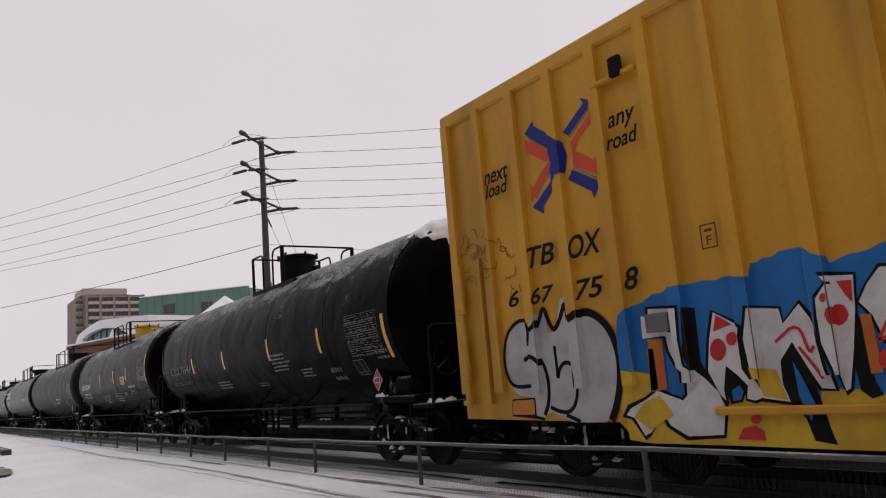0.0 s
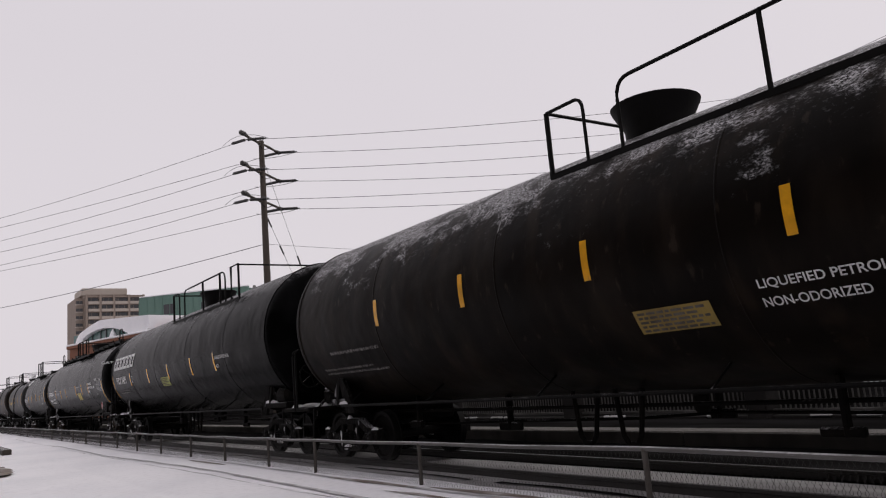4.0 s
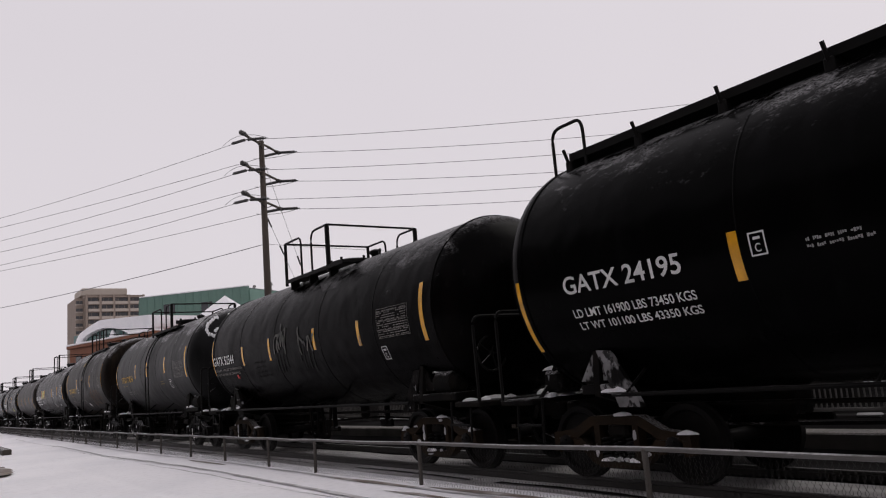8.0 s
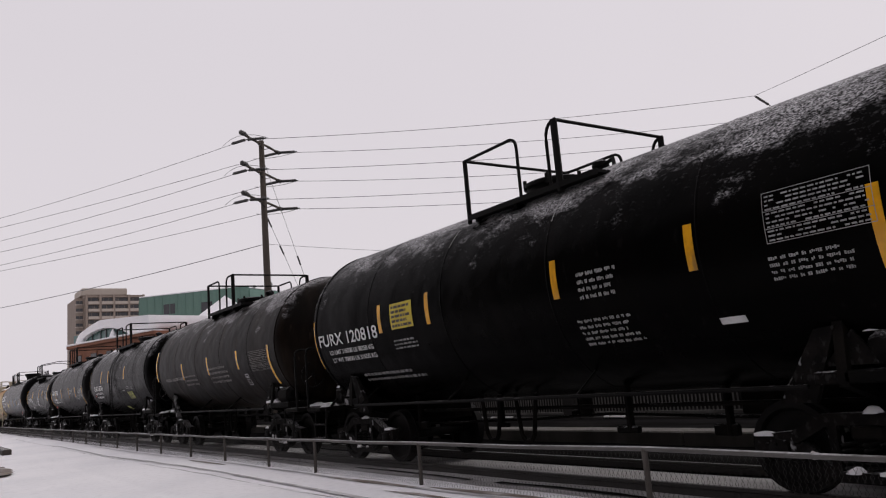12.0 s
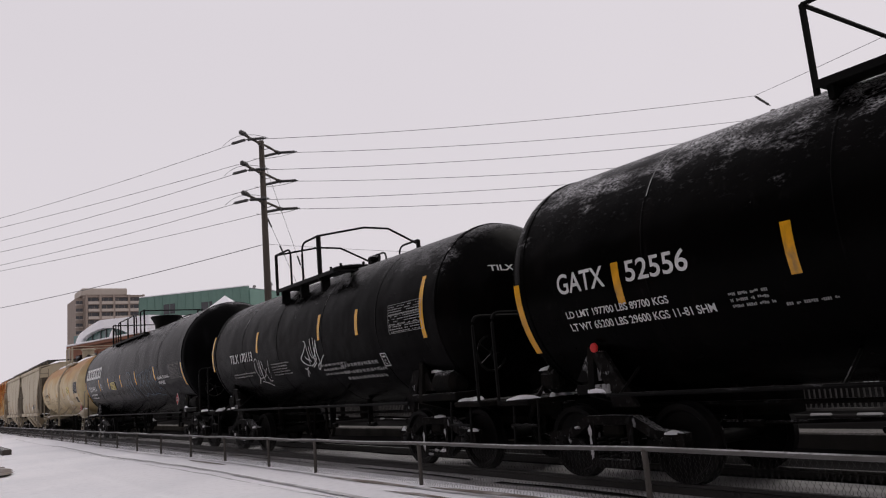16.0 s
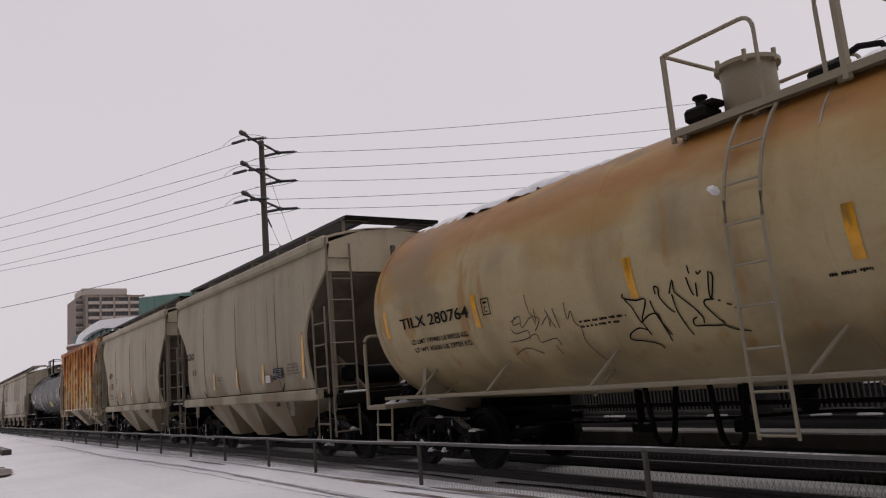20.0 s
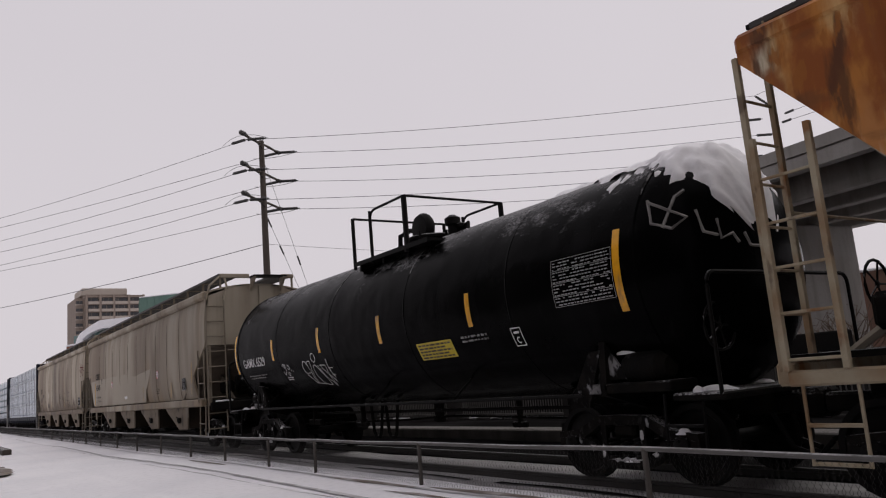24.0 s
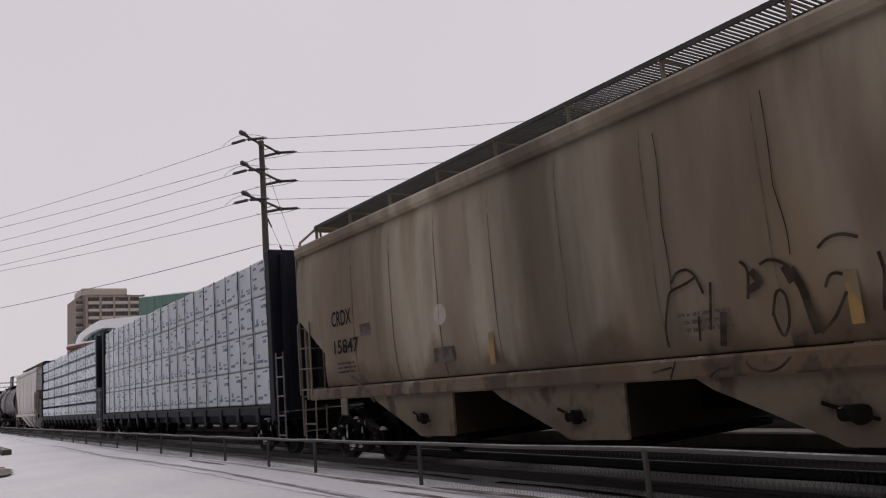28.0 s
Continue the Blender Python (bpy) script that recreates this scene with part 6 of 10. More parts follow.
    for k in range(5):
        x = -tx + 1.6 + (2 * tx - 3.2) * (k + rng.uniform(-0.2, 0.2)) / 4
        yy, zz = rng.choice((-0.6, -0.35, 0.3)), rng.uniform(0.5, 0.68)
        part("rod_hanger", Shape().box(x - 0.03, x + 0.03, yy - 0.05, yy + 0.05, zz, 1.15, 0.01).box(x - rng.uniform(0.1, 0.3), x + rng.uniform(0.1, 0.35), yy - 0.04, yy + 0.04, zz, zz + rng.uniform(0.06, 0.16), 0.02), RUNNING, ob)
    n = max(3, int(half / 1.6))
    for k in range(n + 1):
        x = -tx + 0.5 + (2 * tx - 1.0) * k / n
        part("rail_hanger", Shape().tube([(x, -1.36, 1.07), (x, -0.95, zc - math.sqrt(max(0.02, r * r - 0.9)) + 0.02)], 0.018, 5), frame, ob)
    if paint is not CREAM:
        part("brake_cylinder", Shape().lathe([(0.14, half - 0.55), (0.2, half - 0.45), (0.2, half + 0.0), (0.12, half + 0.1)], 14, "x", (0, -1.05, 1.36)).box(half - 0.75, half + 0.25, -1.3, -0.8, 1.08, 1.2, 0.02), RUNNING, ob, "snow-dusted brake cylinder")
    else:
        part("brake_cylinder", Shape().lathe([(0.1, half - 0.42), (0.2, half - 0.36), (0.215, half - 0.1), (0.215, half + 0.4), (0.18, half + 0.5), (0.05, half + 0.56)], 18, "x", (0, -1.2, 1.21)), CREAM_FRAME, ob, "pale brake cylinder with snow on it")
        place("snow_lump", LUMPS[3], ob, pose(half + 0.05, -1.2, 1.40, 0, 0, 4), "snow on the brake cylinder")
    for q in () if paint is CREAM else (-0.4, -0.1):
        place("snow_lump", LUMPS[3 if q < -0.3 else 1], ob, pose(half + q, -1.05, 1.53, 0, 0, 10), "snow on the brake cylinder")
    gx = -half - 0.42
    part("control_valve", Shape().box(gx - 0.2, gx + 0.16, -0.95, -0.5, 1.1, 1.42, 0.06).lathe([(0.05, -0.42), (0.13, -0.38), (0.13, -0.1), (0.05, -0.06)], 12, "y", (gx, -0.42, 1.3)).tube([(gx, -0.9, 1.4), (gx + 0.2, -0.8, 1.75), (gx + 0.25, -0.3, 1.78), (gx + 0.1, 0.2, 1.3)], 0.035, 6).tube([(gx - 0.1, -0.95, 1.2), (gx - 0.1, -1.15, 1.0), (gx - 0.2, -1.15, 0.8)], 0.03, 6), SPLASHED, ob, "snow-splashed brake control valve")
    for q in range(3):
        place("snow_lump", LUMPS[(0, 3, 2)[q]], ob, pose(gx - 0.1 + 0.12 * q, -0.85 + 0.14 * q, 1.42, 0, 0, 40 * q), "snow on the control valve")
    for u in (-1.25, -0.5):
        u += rng.uniform(-0.15, 0.15)
        part("outlet_guard", Shape().tube([(u - 0.22, -0.55, 1.1), (u - 0.14, -0.55, 0.5), (u - 0.06, -0.55, 0.4), (u + 0.08, -0.55, 0.4), (u + 0.15, -0.55, 0.5), (u + 0.26, -0.55, 1.1)], 0.035, 6), RUNNING, ob, "steel guard loop below the outlet")
    if paint is not CREAM:
        a0, a1 = rng.uniform(0.55, 0.85), rng.uniform(1.2, 1.5)
        v = []
        for k in range(15):
            a, q = a0 + (a1 - a0) * k / 14, half + 0.115
            g = 0.012 + 0.022 * abs(noise.noise(Vector((k * 0.6, half, 1.0)))) * min(1, k / 3, (14 - k) / 3)
            v += [(q - g, -(r + 0.018) * math.cos(a), zc + (r + 0.018) * math.sin(a)), (q + g, -(r + 0.006) * math.cos(a), zc + (r + 0.006) * math.sin(a))]
        part("rim_frost", Shape().add(v, [(2 * k, 2 * k + 1, 2 * k + 3, 2 * k + 2) for k in range(14)]), FROSTED, ob, "line of frost on the rim of the head")
    part("bottom_outlet", Shape().lathe([(0.08, 0.74), (0.1, 0.78), (0.1, 0.95), (0.2, 1.08)], 14, at=(0.2, 0, 0)), RUNNING, ob)
    if paint is not CREAM:
        place("brake_wheel", BRAKE_DISC_ME, ob, pose(half + 0.66, -0.85, 1.75))
    if snow_cap:
        big = float(snow_cap)
        s = Shape()
        nu, nv = 60, 56
        v, keep = [], []
        for i in range(nu + 1):
            for j in range(nv + 1):
                a = radians(90 - 52 * big + 104 * big * j / nv)
                t = i / nu
                x = half + 0.1 + 0.97 * car["head"] - 1.6 * big + t * 1.6 * big
                rad = r
                if x > seam:
                    rad = r * math.sqrt(max(0.05, 1 - min(0.96, ((x - seam) / car["head"]) ** 2)))
                q = j / nv
                edge = min(1.2 * t ** 0.7, 3.6 * q * (1 - q)) - 0.28 - 0.55 * noise.noise(Vector((x * 2.0, a * 2.4, half))) - 0.3 * noise.noise(Vector((x * 6.0, a * 7.0, half))) - 0.4 * noise.noise(Vector((x * 13.0, a * 9.0, half)))
                thick = max(0.0, edge) ** 0.6 * (0.06 + 0.15 * t) * (1 + 0.3 * noise.noise(Vector((x * 3.0, a * 4.0, 3.1)))) * (0.6 + 0.4 * big) + min(0.0, edge) * 0.3 - 0.006
                keep.append(edge > -0.22)
                v.append((x, -(rad + thick) * math.cos(a), zc + (rad + thick) * math.sin(a)))
        f = [(i * (nv + 1) + j, i * (nv + 1) + j + 1, (i + 1) * (nv + 1) + j + 1, (i + 1) * (nv + 1) + j) for i in range(nu) for j in range(nv)]
        s.add(v, [q for q in f if all(keep[k] for k in q)])
        part("snow_cap", s, SNOW, ob, "lumpy snow lying on the tank head", smooth=60)
    for a0, a1 in ridge:
        # a ragged ridge of snow along the crown
        s, nu, nv = Shape(), int((a1 - a0) * 14), 18
        v, keep = [], []
        for i in range(nu + 1):
            for j in range(nv + 1):
                x, q = a0 + (a1 - a0) * i / nu, j / nv
                a = radians(58 + 64 * q)
                edge = min(1.0, 4 * i / nu, 4 * (1 - i / nu)) * 3.2 * q * (1 - q) - 0.3 - 0.9 * noise.noise(Vector((x * 1.1, a * 2.0, half))) - 0.4 * noise.noise(Vector((x * 5.0, a * 7.0, half)))
                thick = max(0.0, edge) ** 0.6 * 0.11 + min(0.0, edge) * 0.2 - 0.004
                keep.append(edge > -0.25)
                v.append((x, -(r + thick) * math.cos(a), zc + (r + thick) * math.sin(a)))
        f = [(i * (nv + 1) + j, i * (nv + 1) + j + 1, (i + 1) * (nv + 1) + j + 1, (i + 1) * (nv + 1) + j) for i in range(nu) for j in range(nv)]
        part("snow_ridge", s.add(v, [q for q in f if all(keep[k] for k in q)]), SNOW, ob, "ragged ridge of snow along the crown", smooth=60)
    return car


# ---- covered hoppers ----
def wide_end(car, sg, half, w, eave, cut, sill, paint, frame):
    """The end of a long hopper: pilaster, stencils, brake gear before a dark bulkhead, pipe rail."""
    ob, rng, e = car["ob"], car["rng"], sg * half

    def bx(a, b, *rest):
        return Shape().box(min(e + a * sg, e + b * sg), max(e + a * sg, e + b * sg), *rest)

    part("end_pilaster", bx(0.0, 0.07, 0.0, 0.42, cut, eave + 0.33, 0.02), paint, ob)
    part("end_post", bx(-0.06, 0.06, 0.12, 0.32, sill - 0.1, cut, 0.015), frame, ob)
    part("valve_bracket", bx(-0.1, 0.12, -0.7, -0.28, 2.36, 2.5, 0.015), paint, ob)
    part("brake_gear", bx(-0.3, 0.1, -0.22, 0.3, 2.2, 2.62, 0.08), RUNNING, ob)
    part("retaining_valve", bx(-0.4, 0.0, -0.3, 0.1, 1.36, 1.66, 0.05), RUNNING, ob)
    part("brake_cylinder", Shape().lathe([(0.05, -0.34), (0.17, -0.3), (0.17, 0.24), (0.05, 0.3)], 14, "y", (e - 0.25 * sg, -0.35, 1.86)), SPLASHED, ob)
    part("pipe_rail", Shape().tube([(e + 0.2 * sg, 0.36, 2.2), (e + 0.2 * sg, 0.36, 2.84), (e + 0.2 * sg, 0.46, 2.94), (e + 0.2 * sg, 1.46, 2.94), (e + 0.2 * sg, 1.5, 1.4)], 0.032, 7), RUNNING, ob)
    part("end_grab", Shape().tube([(e + 0.06 * sg, -0.98, 2.72), (e + 0.06 * sg, 1.4, 2.74)], 0.016, 5), frame, ob)
    if sg > 0:
        for body, y0, y1, z, h in (("CRDX", 0.63, 1.05, 4.2, 0.12), (car["code"], 0.63, 1.13, 4.0, 0.12)):
            v, f = text_shape(body, y1 - y0, h)
            part("end_stencil", Shape().add([(e + 0.006, y0 + x, z + y) for x, y in v], f), INK, ob, "black stencilled letters on the end", smooth=0)
        rows = Shape()
        for k in range(7):
            y = 0.72 + 0.01 * k
            end = rng.uniform(1.0, 1.42) if k else 0.95
            while y < end:
                q = rng.uniform(0.02, 0.035)
                rows.add([(e + 0.006, y, 3.82 - 0.1 * k), (e + 0.006, y + q, 3.82 - 0.1 * k), (e + 0.006, y + q, 3.865 - 0.1 * k), (e + 0.006, y, 3.865 - 0.1 * k)], [(0, 1, 2, 3)])
                y += q + rng.choice((0.007, 0.007, 0.007, 0.04))
        tagged(part("end_stencil", rows, INK, ob, "rows of small stencilled marks", smooth=0), kind="stuff")


def hopper_car(label, left, right, eave, paint, bays=4, ribs=0, frame=None, sill=1.43, board_z=None, dark=None, curved=True, cut=2.95, knee=2.2, inn=0.95, ribs_at=(), bays_at=(), recess=False, wide=False, code=""):
    half = (right - left) / 2
    frame = frame or HOPPER_FRAME
    dark = dark or HOPPER_DARK
    w = 1.6
    car = new_car("hopper_car", label, "hopper car", (left + right) / 2, half, w=w, rounds=True)
    ob, rng = car["ob"], car["rng"]
    car["code"] = code
    foot = sill + 0.02
    flare = 0.0 if recess else 0.12
    poly = [(-half, eave), (-half, cut), (-half + inn, knee), (-half + inn - flare, foot), (half - inn + flare, foot), (half - inn, knee), (half, cut), (half, eave)]
    for sg in (-1, 1):
        if curved:
            s = Shape()
            n = 26
            rows = []
            for k in range(n + 1):
                z = foot + (eave - foot) * k / n
                y = w - 0.10 * (2 * k / n - 1) ** 4
                if z < knee:
                    x = half - inn + 0.12 * (knee - z) / (knee - foot)
                elif z < cut:
                    q = (cut - z) / (cut - knee)
                    x = half - inn * (q if wide else math.sin(q * math.pi / 2))
                else:
                    x = half
                rows.append((x, y, z))
            v = [(sx * x, sg * y, z) for x, y, z in rows for sx in (-1, 1)] + [(sx * x, sg * (y - 0.05), z) for x, y, z in rows for sx in (-1, 1)]
            m = 2 * (n + 1)
            f = []
            for k in range(n):
                f += [(2 * k, 2 * k + 1, 2 * k + 3, 2 * k + 2), (m + 2 * k, m + 2 * k + 2, m + 2 * k + 3, m + 2 * k + 1), (2 * k, 2 * k + 2, m + 2 * k + 2, m + 2 * k), (2 * k + 1, m + 2 * k + 1, m + 2 * k + 3, 2 * k + 3)]
            part("side_sheet", s.add(v, f), paint, ob, smooth=25)
        else:
            part("side_sheet", Shape().plate(poly, min(sg * w, sg * (w - 0.05)), max(sg * w, sg * (w - 0.05))), paint, ob, smooth=0)
        part("top_chord", Shape().box(-half - 0.02, half + 0.02, min(sg * (w - 0.14), sg * (w + 0.03)), max(sg * (w - 0.14), sg * (w + 0.03)), eave - 0.06, eave + 0.16, 0.05), paint, ob)
        if recess:
            y0, y1 = sorted((sg * (w - 0.16), sg * (w + 0.07)))
            part("side_sill", Shape().box(-half + inn - 0.15, half - inn + 0.15, y0, y1, sill - 0.05, sill, 0.012), paint, ob)
            for q in (-1, 1):
                a, b = sorted((q * (half - 1.7), q * (half - 1.1)))
                pad = part("jacking_pad", Shape().box(a, b, y0, y1 - sg * 0.02 if sg > 0 else y1, sill - 0.35, sill - 0.05, 0.02), frame, ob)
                part("pad_slot", Shape().box(a + 0.06, a + 0.17, min(sg * w, sg * (w + 0.078)), max(sg * w, sg * (w + 0.078)), sill - 0.31, sill - 0.1, 0.03), INK, pad)
                a, b = sorted((q * (half - 1.08), q * half))
                part("end_side_sill", Shape().box(a, b, min(sg * (w - 0.12), sg * (w + 0.02)), max(sg * (w - 0.12), sg * (w + 0.02)), sill - 0.34, sill - 0.2, 0.02), frame, ob)
        else:
            reach = half - (0.42 if wide else inn - 0.45)
            part("side_sill", Shape().box(-reach, reach, min(sg * (w - 0.16), sg * (w + 0.02)), max(sg * (w - 0.16), sg * (w + 0.02)), sill - 0.22, sill, 0.03), paint, ob)
        if ribs_at:
            for x in ribs_at:
                z0 = foot if abs(x) < half - inn else (knee + (abs(x) - (half - inn)) / inn * (cut - knee))
                part("side_rib", Shape().plate([(x - 0.06, z0), (x - 0.045, eave - 0.05), (x + 0.045, eave - 0.05), (x + 0.06, z0)], min(sg * (w - 0.01), sg * (w + 0.075)), max(sg * (w - 0.01), sg * (w + 0.075))), RUST_RIB, ob, smooth=0)
        else:
            n = max(4, int(half / 1.2))
            for x in [0.7 + 1.39 * k for k in range(-5, 5)] if wide else [-half + 2 * half * k / n for k in range(1, n)]:
                if abs(x) < half - inn:
                    line = [(x, sg * (w - 0.10 * (2 * k / 14 - 1) ** 4 + 0.001), foot + (eave - 0.06 - foot) * k / 14) for k in range(15)]
                    part("panel_seam", Shape().tube(line, 0.011, 4), HOPPER_SEAM, ob)
    # roof
    n = 10
    top = [(-w + 2 * w * i / n, eave + 0.12 + 0.26 * math.cos(math.pi * (i / n - 0.5)) ** 0.8) for i in range(n + 1)]
    part("roof_sheet", Shape().extrude_x(top + [(y, z - 0.05) for y, z in top[::-1]], -half, half), paint, ob, smooth=30)
    crown = eave + 0.38
    for sg in (-1, 1):
        hatch = Shape().box(-half + 0.6, half - 0.6, min(0.0, sg * 0.32), max(0.0, sg * 0.32), crown - 0.05, crown + 0.07, 0.03)
        part("hatch_cover", hatch, paint, ob)
    reach = -0.03 if wide else 0.1
    bz = board_z or eave + (0.66 if wide else 0.56)
    for sg in (-1, 1):
        y0, y1 = sorted((sg * 0.52, sg * 1.12))
        s = Shape()
        for y in (y0, y1):
            s.box(-half - reach, half + reach, y - 0.018, y + 0.018, bz - 0.06, bz)
        x = -half - reach
        while x < half + reach:
            s.box(x, x + 0.02, y0, y1, bz - 0.025, bz - 0.005)
            x += 0.062
        part("running_board", s, BOARD_STEEL, ob, "dark steel grating walkway", smooth=0)
        k, n = 0, int(half / 0.75)
        for k in range(n + 1):
            x = -half + 0.05 + (2 * half - 0.1) * k / n
            part("board_bracket", Shape().box(x - 0.012, x + 0.012, min(sg * 0.5, sg * 1.14), max(sg * 0.5, sg * 1.14), bz - 0.07, bz - 0.045).box(x - 0.014, x + 0.014, min(sg * 1.06, sg * 1.12), max(sg * 1.06, sg * 1.12), eave + 0.2, bz - 0.05), frame, ob, smooth=0)
    for sg in (-1, 1):
        if wide:
            part("end_crosswalk", Shape().box(min(sg * (half - 0.05), sg * (half + 0.42)), max(sg * (half - 0.05), sg * (half + 0.42)), -0.25, 0.75, bz - 0.12, bz - 0.08), STEEL_DARK, ob, smooth=0)
            for yy in (-0.2, 0.7):
                part("walk_bracket", Shape().plate([(sg * half, bz - 0.12), (sg * (half + 0.4), bz - 0.12), (sg * (half + 0.03), bz - 0.5), (sg * half, bz - 0.5)], yy - 0.025, yy + 0.025), paint, ob, smooth=0)
            for y0, y1 in ((-1.12, -0.25), (0.75, 1.12)):
                part("end_bar", Shape().box(min(sg * (half - 0.06), sg * (half + 0.04)), max(sg * (half - 0.06), sg * (half + 0.04)), y0, y1, bz - 0.12, bz, 0.02), paint, ob)
            for yy in (-1.54, -1.04):
                part("ladder_top", Shape().tube([(sg * (half + 0.05), yy, eave - 0.1), (sg * (half + 0.05), yy + 0.1, eave + 0.3), (sg * (half - 0.02), -1.1 if yy < -1.3 else yy + 0.05, bz - 0.06)], 0.03, 6), paint, ob)
        else:
            part("end_crosswalk", Shape().box(min(sg * (half - 0.35), sg * (half + 0.15)), max(sg * (half - 0.35), sg * (half + 0.15)), -1.12, 1.12, bz - 0.05, bz), STEEL_DARK, ob, smooth=0)
        e = sg * half
        # upper end wall, slope sheet below it
        poly2 = [(-w + 0.05, cut), (w - 0.05, cut), (w - 0.05, eave), (0.6, crown - 0.05), (-0.6, crown - 0.05), (-w + 0.05, eave)]
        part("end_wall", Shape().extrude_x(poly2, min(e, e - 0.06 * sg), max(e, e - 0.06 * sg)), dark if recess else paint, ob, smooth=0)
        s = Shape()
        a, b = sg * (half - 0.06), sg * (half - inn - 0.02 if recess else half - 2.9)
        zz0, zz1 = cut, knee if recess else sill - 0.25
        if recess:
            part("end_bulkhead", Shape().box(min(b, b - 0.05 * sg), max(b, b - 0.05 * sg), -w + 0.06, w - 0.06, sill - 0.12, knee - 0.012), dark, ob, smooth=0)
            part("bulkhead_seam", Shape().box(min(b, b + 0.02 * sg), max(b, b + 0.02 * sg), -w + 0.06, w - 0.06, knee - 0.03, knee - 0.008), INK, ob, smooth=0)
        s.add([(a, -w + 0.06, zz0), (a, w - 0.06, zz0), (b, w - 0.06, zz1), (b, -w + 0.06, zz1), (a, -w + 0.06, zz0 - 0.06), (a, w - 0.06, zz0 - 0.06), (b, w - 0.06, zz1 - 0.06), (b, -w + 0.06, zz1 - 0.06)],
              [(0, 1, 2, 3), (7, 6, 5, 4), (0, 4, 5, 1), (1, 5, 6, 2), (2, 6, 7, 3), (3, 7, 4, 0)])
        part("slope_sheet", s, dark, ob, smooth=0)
        if recess and sg < 0:
            part("end_grab", Shape().tube([(e - 0.04, -1.0, 2.75), (e - 0.04, 0.9, 2.75)], 0.018, 5), frame, ob)
        elif recess:
            # slim posts on the end
            for yy, ww in ((-0.95, 0.026), (-0.35, 0.045), (0.75, 0.024), (1.4, 0.03)):
                part("end_post", Shape().box(min(e, e - 0.07 * sg), max(e, e - 0.07 * sg), yy - ww, yy + ww, sill - 0.1, eave - 0.1, 0.015), frame, ob)
            part("end_grab", Shape().tube([(e + 0.04 * sg, -1.0, 2.75), (e + 0.04 * sg, 0.9, 2.75)], 0.022, 5), frame, ob)
        elif wide:
            wide_end(car, sg, half, w, eave, cut, sill, paint, frame)
        else:
            part("center_post", Shape().box(min(sg * (half - 0.05), sg * (half + 0.05)), max(sg * (half - 0.05), sg * (half + 0.05)), -0.05, 0.05, 1.0, eave, 0.015), HOPPER_DARK, ob)
        for yy in () if recess and sg < 0 else (-w + 0.1, w - 0.22):
            part("corner_post", Shape().box(min(e - 0.02 * sg, e - 0.1 * sg), max(e - 0.02 * sg, e - 0.1 * sg), yy, yy + 0.08, sill - 0.2, cut + 0.1, 0.015), frame, ob)
        for yy in (-0.75, 0.75):
            part("brace", Shape().tube([(sg * (half - 0.15), yy, sill - 0.1), (sg * (half - 1.3), yy, 2.05)], 0.05, 6), dark, ob)
        part("end_sill", Shape().box(min(e, e + 0.18 * sg), max(e, e + 0.18 * sg), -w + 0.1, w - 0.1, sill - 0.34, sill - 0.12, 0.03), frame if recess else RUNNING, ob)
        part("end_deck", Shape().box(min(e + 0.15 * sg, e - 1.3 * sg), max(e + 0.15 * sg, e - 1.3 * sg), -w + 0.17, w - 0.17, sill - 0.12, sill - 0.06), RUNNING, ob, smooth=0)
        part("deck_snow", Shape().box(min(e + 0.17 * sg, e - 0.3 * sg), max(e + 0.17 * sg, e - 0.3 * sg), -w + 0.2, -0.9, sill - 0.121, sill - 0.08, 0.015), SNOW, ob, "snow on the end deck")
        place("coupler", COUPLER, ob, pose(e + 0.2 * sg, 0, 0.02, 0, 0, 0 if sg > 0 else 180))
        part("draft_sill", Shape().box(min(e, e - 2.2 * sg), max(e, e - 2.2 * sg), -0.2, 0.2, 0.7, 1.1, 0.02), RUNNING, ob)
        place("brake_wheel", BRAKE_DISC_ME, ob, pose(e + 0.22 * sg, 0.42, 2.45) if wide else pose(e + 0.1 * sg, 0.55, 2.05))
        part("air_reservoir", Shape().lathe([(0.05, -0.5), (0.2, -0.42), (0.2, 0.42), (0.05, 0.5)], 14, "y", (sg * (half - 1.0), 0.1, sill + 0.22)), RUNNING, ob)
        part("valve_body", Shape().box(min(sg * (half - 0.5), sg * (half - 0.85)), max(sg * (half - 0.5), sg * (half - 0.85)), -0.95, -0.6, sill + 0.1, sill + 0.45, 0.06), RUNNING, ob)
        thick = 0.03 if recess else 0.017
        # ladders: on the end, and on the side below the cut
        for (axis, u0, u1, z0, z1) in (("y", -w + 0.04, -w + 0.56, 0.5 if not recess else sill - 0.2, eave + (0.12 if not recess else -0.05)), ("x", half - 0.58, half - 0.03, sill - 0.2 if recess else sill - 0.1, cut - 0.1 if cut < 3 else knee + 0.6)):
            for q in (u0, u1):
                p = (e + 0.05 * sg, q) if axis == "y" else (sg * q, -w - 0.03)
                zz = z1 if not (axis == "y" and q == u1) else eave
                part("ladder_stile", Shape().box(p[0] - thick, p[0] + thick, p[1] - thick, p[1] + thick, z0, zz, 0.006), frame, ob)
            k = z0 + 0.1
            while k < z1 - 0.15:
                if axis == "y":
                    pts = [(e + 0.05 * sg, u0, k), (e + 0.05 * sg, u1, k)]
                else:
                    pts = [(sg * u0, -w - 0.03, k), (sg * u1, -w - 0.03, k)]
                part("ladder_rung", Shape().tube(pts, 0.016, 5), frame, ob)
                k += 0.42
        for zz in (0.42, 0.75):
            part("sill_step", Shape().tube([(sg * (half - 0.62), -w, zz), (sg * (half - 0.12), -w, zz)], 0.02, 5), frame, ob)
